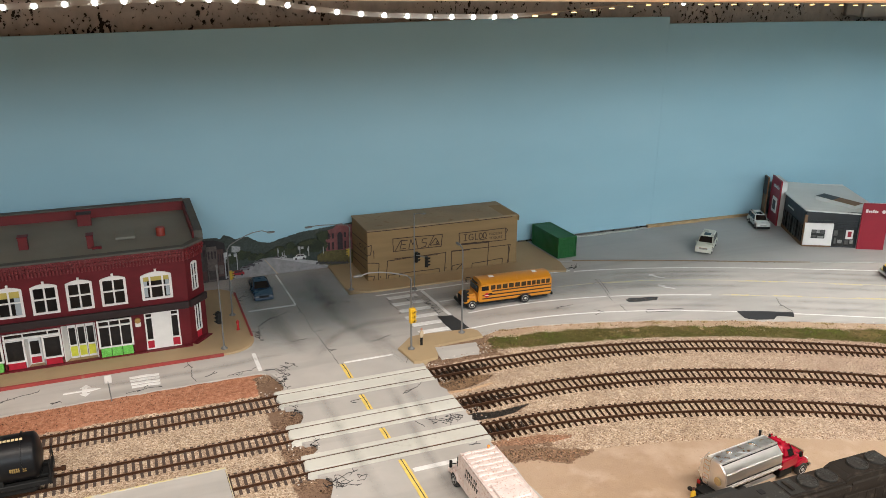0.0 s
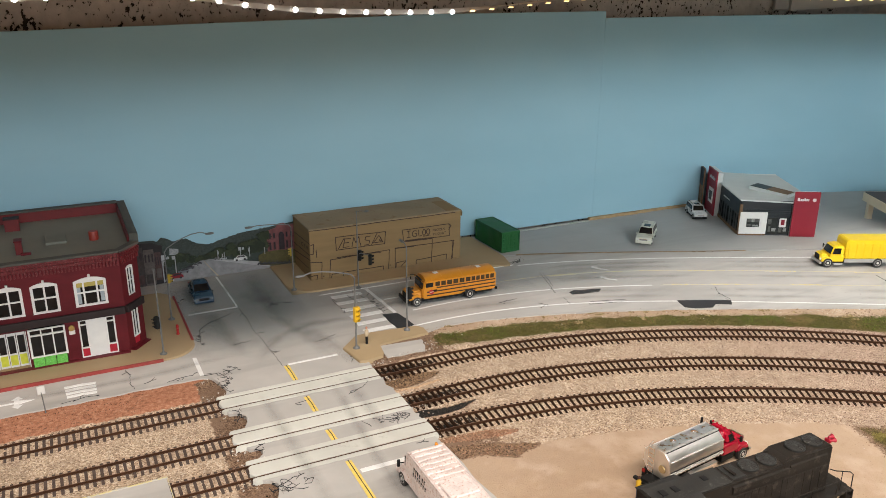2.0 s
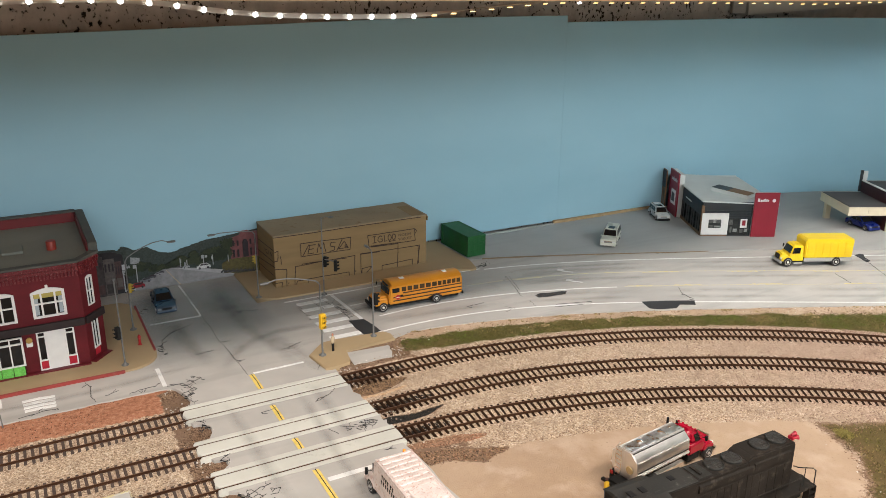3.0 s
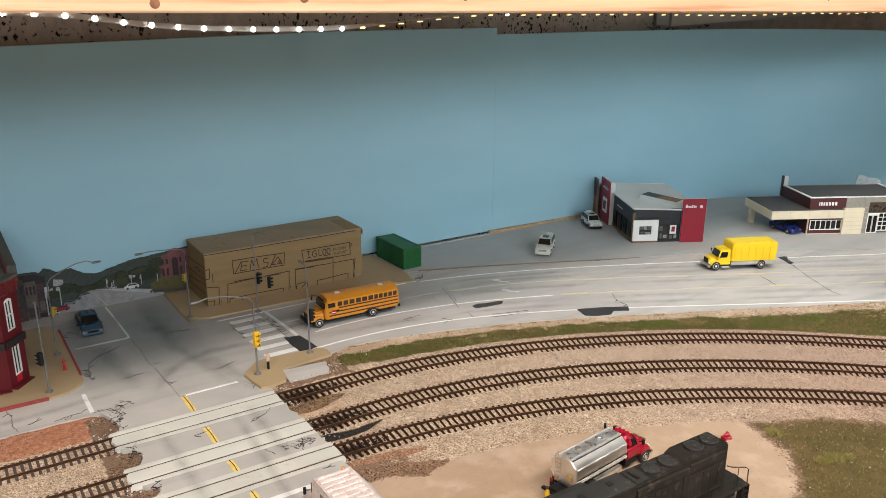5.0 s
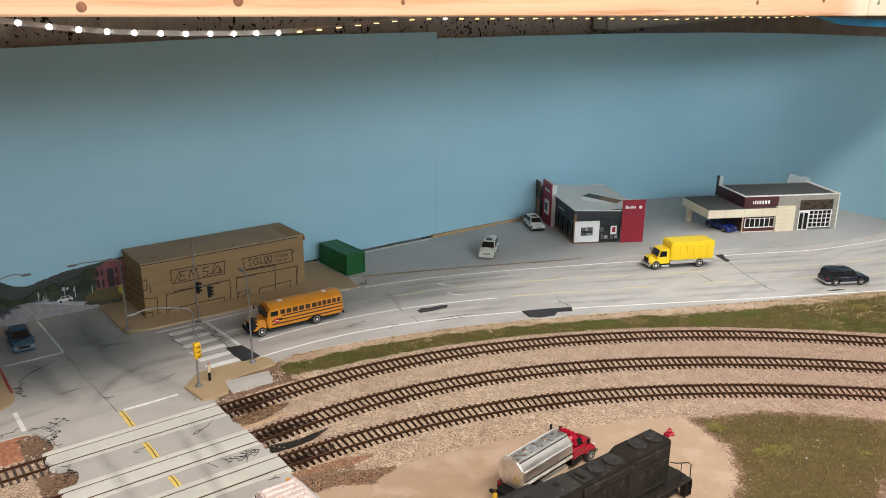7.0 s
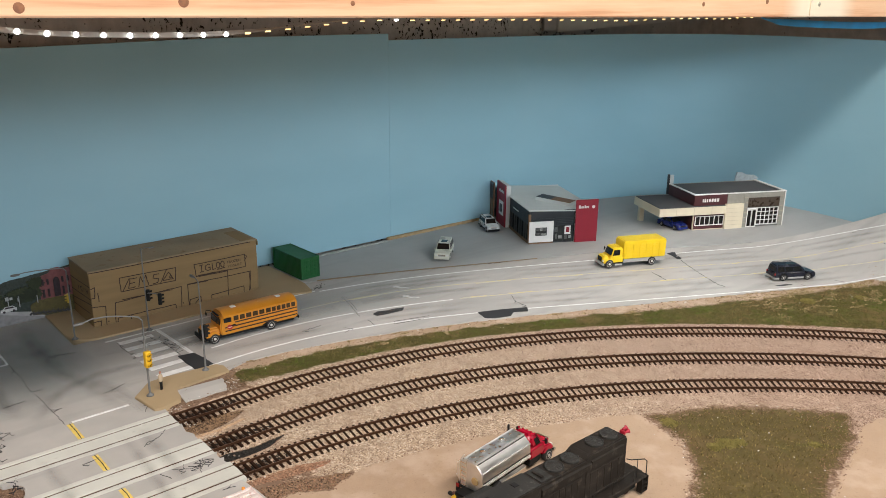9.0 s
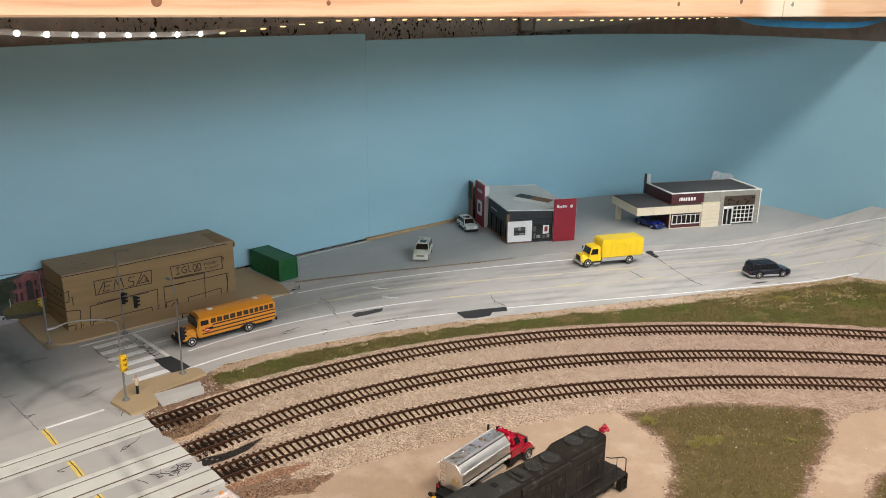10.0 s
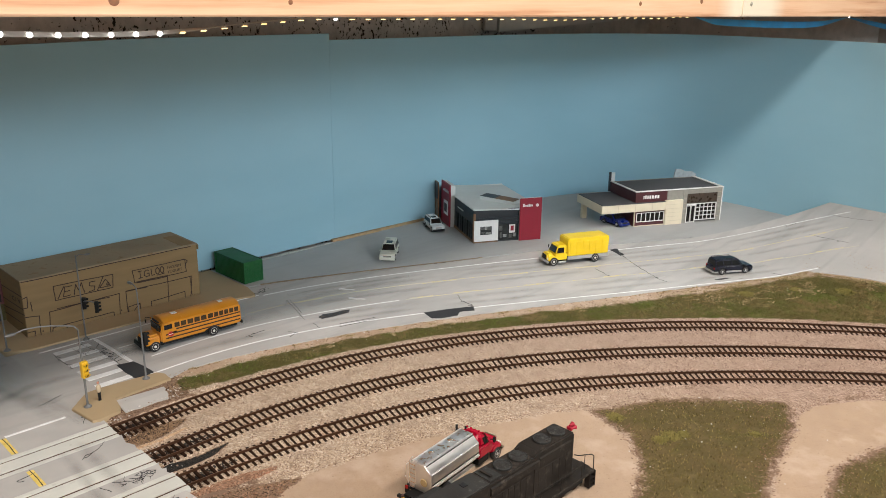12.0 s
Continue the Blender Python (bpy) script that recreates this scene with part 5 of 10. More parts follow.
    # side windows and doors, printed
    for y0, y1, z0, z1 in ((0.006, 0.026, 0.006, 0.030), (0.030, 0.050, 0.004, 0.030), (0.054, 0.074, 0.004, 0.030), (0.078, 0.094, 0.006, 0.030)):
        w = part("window", block((-0.0008, y0, z0), (0.0, y1, z1)), PHOTO_DIM, R, "dim printed shop window")
        for t in (0.0, 0.5, 1.0):
            yy = y0 + (y1 - y0 - 0.0008) * t
            part("mullion", block((-0.0013, yy, z0), (-0.0008, yy + 0.0008, z1)), BLACK, w)
    part("sign_mark", block((-0.0008, 0.052, 0.0385), (0.0, 0.080, 0.0402)), ROOF_PALE, R)
    part("base_trim", block((-0.0010, 0.0040, 0.0), (0.0, 0.098, 0.0045)), WOODY, R)
    sw = part("sign_wall", block((-0.0090, 0.0985, 0.0), (-0.0066, 0.1440, 0.0715), 0.0002), SIGN_RED, R, "tall red sign wall with a small white window")
    part("sign_edge", block((-0.0066, 0.0980, 0.0), (0.0010, 0.1440, 0.0705)), ROOF_PALE, R)
    part("window_frame", block((-0.0098, 0.106, 0.018), (-0.0090, 0.128, 0.042)), WHITE_TRIM, sw)
    part("pane", block((-0.0102, 0.1105, 0.023), (-0.0098, 0.1235, 0.037)), PHOTO_DIM, sw)
    tx = bmesh.new()
    for k in range(5):
        box(tx, (-0.0094, 0.104 + 0.0058 * k, 0.0560), (-0.0090, 0.1080 + 0.0058 * k, 0.0600 + 0.0014 * (k % 2)), 0.0003)
    part("sign_mark", tx, ROOF_PALE, sw, "plain pale sign marks")
    part("rear_wall", block((-0.0150, 0.1445, 0.0), (-0.0128, 0.164, 0.0665)), WOODY, R, "brown and slate rear screen wall")
    part("rear_panel", block((-0.0156, 0.1446, 0.038), (-0.0150, 0.1639, 0.0660)), NAVY, R)
    light = bmesh.new()
    side(light, [(-0.031, H - 0.0010), (0.031, H - 0.0030), (0.031, H + 0.0040), (-0.031, H + 0.0062)], -0.0125, 0.0125)
    s2 = part("skylight", round_edges(light, 0.0004, 1), ROOF_PALE, R, "long raised roof light set askew")
    s2.matrix_basis = pose(0.062, 0.052, 0, 0, 0, -48)
    for x0, x1, mt in ((-0.030, -0.004, NAVY), (-0.0038, 0.030, WOODY)):
        lid = bmesh.new()
        zz = lambda x: H + 0.0051 - 0.0355 * x
        side(lid, [(x0, zz(x0)), (x1, zz(x1)), (x1, zz(x1) + 0.0004), (x0, zz(x0) + 0.0004)], -0.0112, 0.0112)
        part("panel", lid, mt, s2, "dark brown printed top")


restaurant()


def bank():
    K = thing("bank_building", pose(0.8900, 1.0365, 0.0012) @ Matrix.Diagonal((1, 1, 1.13, 1)), "card model bank with a cream drive-through canopy and grey stone hall", "building")
    D, H = 0.088, 0.0535
    # canopy
    cn = part("canopy", block((-0.0640, -0.004, 0.0235), (0.0558, D, 0.0352), 0.0003), CREAM, K, "cream drive-through canopy")
    part("canopy_roof", block((-0.0625, -0.0025, 0.0353), (0.0895, D - 0.0015, 0.0362)), BANK_ROOF, cn, "dark grey flat roof")
    for x in (-0.034, -0.002, 0.030):
        part("joint", block((x, -0.0043, 0.0238), (x + 0.0004, -0.0040, 0.0350)), CREAM_LINE, cn)
    part("pillar", block((-0.0600, D - 0.016, 0.0), (-0.0520, D - 0.008, 0.0234)), CREAM, K)
    pl = part("pillar", block((0.0560, -0.0042, 0.0), (0.0893, 0.010, 0.0375), 0.0003), CREAM, K, "broad cream panelled pier")
    for z in (0.0062, 0.0124, 0.0186, 0.0248, 0.0310):
        part("joint", block((0.0562, -0.0045, z), (0.0891, -0.0042, z + 0.0003)), CREAM_LINE, pl)
    # red hall under the canopy
    h = bmesh.new()
    pierced(h, 0.0600, 0.0234, [(0.004, 0.0075, 0.0560, 0.0205)], 0.002)
    hall = part("wall", h, MAROON, K, "maroon wall with a row of white-framed windows")
    glazing(hall, 0.0042, 0.0075, 0.0558, 0.0205, 6, 1, 0.0009)
    part("base_trim", block((0.0005, -0.0006, 0.0), (0.0598, 0.0, 0.0012)), CREAM, hall)
    part("wall", block((0, 0.0022, 0), (0.002, D, 0.0234)), MAROON, K)
    part("corner_trim", block((-0.0006, -0.0005, 0.0), (0.0006, 0.0022, 0.0234)), CREAM, K)
    part("wall", block((0.0022, D - 0.002, 0), (0.166, D, H - 0.001)), STONE_GREY, K)
    # upper block with the sign
    up = part("upper_wall", block((0.0, 0.001, 0.0363), (0.0600, 0.003, H - 0.0015), 0.0002), MAROON, K, "maroon sign band")
    part("upper_wall", block((0.0602, 0.0005, 0.0363), (0.0914, 0.003, H - 0.0012), 0.0002), STONE_GREY, K, "grey printed stone above the pier")
    part("upper_wall", block((-0.0002, 0.0032, 0.0363), (0.0018, D, H - 0.0015)), MAROON, K)
    part("coping", block((-0.0010, 0.0002, H - 0.0014), (0.0601, 0.0036, H)), WHITE_TRIM, K)
    part("coping", block((-0.0010, 0.0038, H - 0.0014), (0.0026, D, H)), WHITE_TRIM, K)
    part("roof", block((0.0027, 0.0037, H - 0.0035), (0.1640, D - 0.0021, H - 0.0016)), BANK_ROOF, K, "dark grey flat roof")
    tx = bmesh.new()
    x = 0.0145
    for w, low in ((0.0022, 0), (0.0030, 1), (0.0030, 0), (0.0040, 0), (0.0040, 0), (0.0042, 0), (0.0042, 0)):
        box(tx, (x, 0.0004, 0.0412), (x + w * 0.86, 0.0010, 0.0462 + 0.0004 * low), 0.0004)
        x += w + 0.0010
    part("sign_mark", tx, WHITE_TRIM, up, "plain white sign marks")
    part("flue", block((-0.0030, D + 0.0004, 0.0363), (0.0006, D + 0.0036, 0.0670), 0.0002), NAVY, K, "dark upright panel on the roof")
    part("flue", block((0.0008, D + 0.0002, 0.0363), (0.0078, D + 0.0034, 0.0660), 0.0002), ROOF_PALE, K, "pale grey upright panel on the roof")
    # grey stone hall
    st = bmesh.new()
    pierced(st, 0.0765, H - 0.0012, [(0.0990, 0.0, 0.1590, 0.0448)], 0.002, 0.0915)
    g = part("wall", st, STONE_GREY, K, "grey printed stone front with a tall glazed entrance")
    glazing(g, 0.1180, 0.0040, 0.1576, 0.0290, 5, 4, 0.0009, y=-0.0002)
    for k in range(2):
        dr = glazing(g, 0.1000 + 0.0088 * k, 0.0010, 0.1078 + 0.0088 * k, 0.0262, 1, 1, 0.0009, y=-0.0002, name="door")
    part("transom", block((0.0992, -0.0002, 0.0268), (0.1172, 0.0016, 0.0292)), WHITE_TRIM, g)
    part("fanlight", block((0.0992, 0.0006, 0.0302), (0.1588, 0.0012, 0.0446)), surface("dark_bronze_print", (0.055, 0.038, 0.026), 0.3, vary=0.4, large=140), g, "dark bronze upper glazing")
    for i in range(1, 7):
        part("joint", block((0.0916, -0.0002, 0.0075 * i), (0.0985, 0.0, 0.0075 * i + 0.0003)), CREAM_LINE, g), part("joint", block((0.1595, -0.0002, 0.0075 * i), (0.1678, 0.0, 0.0075 * i + 0.0003)), CREAM_LINE, g)
    part("wall", block((0.1660, 0.0022, 0), (0.1680, D, H - 0.0012)), STONE_GREY, K)
    part("corner_trim", block((0.1674, -0.0006, 0.0), (0.1688, 0.0012, H - 0.0012)), WHITE_TRIM, K)
    part("coping", block((0.0603, -0.0010, H - 0.0011), (0.1692, 0.0026, H)), WHITE_TRIM, K)
    part("coping", block((0.1642, 0.0028, H - 0.0011), (0.1692, D, H + 0.0001)), WHITE_TRIM, K)
    rs = bmesh.new()
    side(rs, [(0.128, 0.0470), (0.172, 0.0470), (0.174, 0.0560), (0.166, 0.0600), (0.152, 0.0610), (0.142, 0.0650), (0.132, 0.0655), (0.130, 0.0600)], D + 0.0020, D + 0.0050)
    part("rear_screen", rs, surface("dull_film", (0.36, 0.41, 0.43), 0.5, vary=0.25, large=120), K, "crumpled dull blue-grey rear screen")
    rs = bmesh.new()
    side(rs, [(0.142, 0.0470), (0.170, 0.0470), (0.169, 0.0570), (0.158, 0.0590), (0.148, 0.0565)], D + 0.0052, D + 0.0068)
    part("rear_screen", rs, ROOF_PALE, K, "crumpled pale paper behind the roof")

bank()


# ---- vehicles ----
TYRE = surface("black_tyre", (0.018, 0.017, 0.017), 0.7, vary=0.2)
RIM = surface("silver_rim", (0.56, 0.55, 0.54), 0.35, 0.7, vary=0.08, bump=0)
RIM_WHITE = surface("white_rim", (0.66, 0.64, 0.60), 0.4, 0.1, vary=0.08)
GLASS_DARK = surface("smoked_model_glass", (0.008, 0.009, 0.010), 0.12, 0, 0.4, vary=0.2, bump=0)
CHROME = surface("bright_chrome", (0.92, 0.91, 0.90), 0.12, 1.0, vary=0.05, large=30, fine=260, bump=0.12, depth=0.0003)
SILVER = surface("silver_paint", (0.46, 0.45, 0.44), 0.38, 0.5, vary=0.08)
LAMP_CLEAR = surface("clear_lamp", (0.72, 0.72, 0.70), 0.15, 0, 0.6, bump=0)
LAMP_DIM = surface("dull_lamp", (0.16, 0.17, 0.18), 0.2, 0, 0.5, bump=0)
LAMP_RED = surface("red_lamp", (0.40, 0.02, 0.02), 0.2, bump=0)
LAMP_AMBER = surface("amber_lamp", (0.60, 0.22, 0.02), 0.2, bump=0)


def loft(bm, low, high):
    """Adds a body between two rectangles (x0, x1, half width, z)."""
    vs = []
    for x0, x1, w, z in (low, high):
        vs += [bm.verts.new(p) for p in ((x0, -w, z), (x1, -w, z), (x1, w, z), (x0, w, z))]
    bm.faces.new(vs[:4][::-1]), bm.faces.new(vs[4:])
    for i in range(4):
        bm.faces.new((vs[i], vs[(i + 1) % 4], vs[4 + (i + 1) % 4], vs[4 + i]))
    return bm


def loft_panel(low, high, face, a0, a1, b0, b1, lift=0.00025):
    """A thin plate on one face of a loft: face 0 right side, 1 front, 2 left side, 3 rear; a along, b up, in shares."""
    c = []
    for x0, x1, w, z in (low, high):
        c.append([Vector(p) for p in ((x0, -w, z), (x1, -w, z), (x1, w, z), (x0, w, z))])
    p, q, r, s = c[0][face], c[0][(face + 1) % 4], c[1][(face + 1) % 4], c[1][face]
    n = (q - p).cross(s - p).normalized()
    at = lambda a, b: p.lerp(q, a).lerp(s.lerp(r, a), b)
    bm = bmesh.new()
    quad = [at(a0, b0), at(a1, b0), at(a1, b1), at(a0, b1)]
    o = [bm.verts.new(v + n * lift) for v in quad]
    i = [bm.verts.new(v - n * 0.0002) for v in quad]
    bm.faces.new(o)
    for k in range(4):
        bm.faces.new((o[k], i[k], i[(k + 1) % 4], o[(k + 1) % 4]))
    return bm


WHEELS = {}


def wheels(parent, places, r, wide, rim_mat, dual=False):
    """Tyres with rims at (x, side y)."""
    key = (r, wide, rim_mat.name)
    if key not in WHEELS:
        b = bmesh.new()
        turned(b, [(r * 0.62, -wide / 2), (r * 0.93, -wide / 2), (r, -wide * 0.3), (r, wide * 0.3), (r * 0.93, wide / 2), (r * 0.62, wide / 2)], (0, 0, 0), 18, "Y")
        me = bpy.data.meshes.new("wheel")
        b.to_mesh(me), b.free()
        me.materials.append(TYRE)
        b = bmesh.new()
        turned(b, [(r * 0.64, -wide * 0.48), (r * 0.60, -wide * 0.56), (r * 0.46, -wide * 0.30), (r * 0.26, -wide * 0.34), (r * 0.24, -wide * 0.60), (r * 0.12, -wide * 0.66)], (0, 0, 0), 14, "Y")
        for k in range(6):
            a = k * math.tau / 6
            rod(b, (r * 0.36 * math.cos(a), -wide * 0.36, r * 0.36 * math.sin(a)), (r * 0.36 * math.cos(a), -wide * 0.28, r * 0.36 * math.sin(a)), r * 0.07, seg=6)
        bmesh.ops.recalc_face_normals(b, faces=b.faces[:])
        mr = bpy.data.meshes.new("rim")
        b.to_mesh(mr), b.free()
        mr.materials.append(rim_mat)
        WHEELS[key] = (me, mr)
    me, mr = WHEELS[key]
    for x, y in places:
        w = new("wheel", me)
        w.parent = parent
        w.matrix_basis = pose(x, y, r, 0, 0, 0 if y < 0 else 180)
        rm = new("rim", mr)
        rm.parent = w


def arched(L0, L1, z0, pts, wheels_at, r):
    """A lower side profile with wheel arches: from the rear foot along the sill to the front, then pts back over the top."""
    out = [(L0, z0)]
    for x in sorted(wheels_at):
        for k in range(7):
            a = math.pi - math.pi * k / 6
            zz = r + r * 1.18 * math.sin(a)
            out.append((x + r * 1.18 * math.cos(a), max(z0, zz)))
    return out + [(L1, z0)] + pts


def motor_car(name, m, label, category, paint, L, Wd, H, kind, lower=None, rim=RIM, group=""):
    """A model car: kind suv, pickup or sedan; its front towards +x, its middle at the origin."""
    T = thing(name, m, label, category, group)
    h = L / 2
    r = L * 0.080
    belt = H * 0.56
    fw, rw = h - L * 0.19, -h + L * 0.21
    hood = H * (0.55 if kind != "sedan" else 0.53)
    clear = r * 0.62
    top = {"suv": [(h, H * 0.30), (h - L * 0.010, hood * 0.93), (h - L * 0.05, hood), (h - L * 0.27, belt + H * 0.03), (-h + L * 0.02, belt + H * 0.02), (-h, H * 0.36)],
           "sedan": [(h, H * 0.32), (h - L * 0.02, hood * 0.88), (h - L * 0.08, hood), (h - L * 0.30, belt + H * 0.04), (-h + L * 0.18, belt + H * 0.05), (-h + L * 0.02, belt), (-h, H * 0.36)]}[kind]
    bm = bmesh.new()
    side(bm, arched(-h, h, clear, top, (rw, fw), r), -Wd / 2, Wd / 2)
    body = part("body", round_edges(bm, L * 0.018, 3, 32), paint, T, "", True)
    if lower:
        for s in (-1, 1):
            part("sill_trim", block((rw + r * 1.3, s * Wd / 2 - 0.0003, clear), (fw - r * 1.3, s * Wd / 2 + 0.0003, clear + H * 0.12), 0.0002), lower, T, "silver lower body")
            part("sill_trim", block((-h + L * 0.01, s * Wd / 2 - 0.0003, clear), (rw - r * 1.3, s * Wd / 2 + 0.0003, clear + H * 0.12), 0.0002), lower, T)
    part("underbody", block((-h + L * 0.04, -Wd * 0.40, clear * 0.55), (h - L * 0.04, Wd * 0.40, H * 0.34)), BLACK, T)
    low, high = {"suv": ((-h + L * 0.015, h - L * 0.26, Wd * 0.475, belt), (-h + L * 0.045, h - L * 0.385, Wd * 0.40, H)),
                 "sedan": ((-h + L * 0.12, h - L * 0.27, Wd * 0.465, belt + H * 0.03), (-h + L * 0.27, h - L * 0.46, Wd * 0.37, H))}[kind]
    cb = loft(bmesh.new(), low, high)
    cab = part("cabin", round_edges(cb, L * 0.022, 3), paint, T, "", True)
    part("windscreen", loft_panel(low, high, 1, 0.06, 0.94, 0.14, 0.90), GLASS_DARK, cab)
    part("rear_window", loft_panel(low, high, 3, 0.08, 0.92, 0.22, 0.88), GLASS_DARK, cab)
    cuts = {"suv": ((0.05, 0.30), (0.33, 0.61), (0.64, 0.93)), "sedan": ((0.12, 0.48), (0.52, 0.90))}[kind]
    for face in (0, 2):
        for a, b in cuts:
            if face == 2:
                a, b = 1 - b, 1 - a
            part("side_window", loft_panel(low, high, face, a, b, 0.16, 0.86), GLASS_DARK, cab)
    for s in (-1, 1):
        part("headlight", block((h - L * 0.022, s * Wd * 0.36 - Wd * 0.085, H * 0.36), (h - L * 0.002, s * Wd * 0.36 + Wd * 0.085, H * 0.46), 0.0002), LAMP_CLEAR if kind == "suv" else LAMP_DIM, T)
        part("tail_light", block((-h - 0.0002, s * Wd * 0.43 - Wd * 0.045, H * 0.40), (-h + L * 0.015, s * Wd * 0.43 + Wd * 0.03, H * 0.52), 0.0002), LAMP_RED, T)
        part("mirror", block((fw - L * 0.10, s * Wd * 0.54 - Wd * 0.04, belt * 0.98), (fw - L * 0.075, s * Wd * 0.54 + Wd * 0.04, belt * 0.98 + H * 0.09), 0.0002), paint if lower is None else BLACK, T)
    part("grille", block((h - L * 0.012, -Wd * 0.25, H * 0.33), (h + 0.0002, Wd * 0.25, H * 0.46), 0.0002), CHROME if kind == "suv" else BLACK, T)
    part("bumper", block((h - L * 0.03, -Wd * 0.49, clear), (h + L * 0.014, Wd * 0.49, H * 0.30), 0.0005, 2), lower or paint, T)
    part("bumper", block((-h - L * 0.012, -Wd * 0.47, clear), (-h + L * 0.02, Wd * 0.47, H * 0.26), 0.0005, 2), lower or paint, T)
    if kind == "suv":
        for s in (-1, 1):
            rr = bmesh.new()
            tube(rr, [(-h + L * 0.08, s * Wd * 0.34, H), (-h + L * 0.10, s * Wd * 0.34, H + 0.0010), (h - L * 0.46, s * Wd * 0.34, H + 0.0010), (h - L * 0.43, s * Wd * 0.34, H)], 0.00035, 5)
            part("roof_rail", rr, BLACK if lower else SILVER, T)
        part("sunroof", block((-h + L * 0.36, -Wd * 0.20, H - 0.0001), (h - L * 0.43, Wd * 0.20, H + 0.0002)), GLASS_DARK, T)
    wheels(T, [(x, s * (Wd / 2 - 0.0016)) for x in (fw, rw) for s in (-1, 1)], r, 0.0034, rim)
    return T


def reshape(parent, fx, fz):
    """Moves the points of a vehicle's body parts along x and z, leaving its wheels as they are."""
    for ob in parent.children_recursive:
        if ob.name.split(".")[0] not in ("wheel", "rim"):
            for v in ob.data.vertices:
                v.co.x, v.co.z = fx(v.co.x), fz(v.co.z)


def car_paint(name, c, rough=0.28):
    return surface(name, c, rough, 0, 0.5, vary=0.08, large=40, bump=0.03, depth=0.0001)


motor_car("suv", pose(0.9020, 0.7935, 0.0002, 0, 0, -3.2), "dark navy sport-utility car with silver lower body on the street", "car", car_paint("navy_paint", (0.006, 0.008, 0.020)), 0.0610, 0.0235, 0.0214, "suv", SILVER, RIM_WHITE)
motor_car("suv", pose(0.4555, 0.9870, 0.0013, 0, 0, 249.5), "pale cream sport-utility car parked on the grey lot", "car", car_paint("cream_white_paint", (0.62, 0.62, 0.53)), 0.0590, 0.0225, 0.0215, "suv")
motor_car("suv", pose(0.5610, 1.1120, 0.0013, 0, 0, -88), "white sport-utility car with dark trim parked by the restaurant", "car", car_paint("white_paint", (0.66, 0.67, 0.66)), 0.0500, 0.0205, 0.0200, "suv", BLACK)
motor_car("sedan", pose(-0.1228, 0.7490, 0.0002, 0, 0, -64.5), "dull blue saloon car waiting at the stop line", "car", car_paint("blue_grey_paint", (0.012, 0.033, 0.064), 0.3), 0.0580, 0.0222, 0.0180, "sedan")
motor_car("sedan", pose(0.8660, 1.0600, 0.0013, 0, 0, -74), "deep blue saloon car under the bank canopy", "car", car_paint("deep_blue_paint", (0.008, 0.018, 0.14)), 0.0500, 0.0215, 0.0185, "sedan")


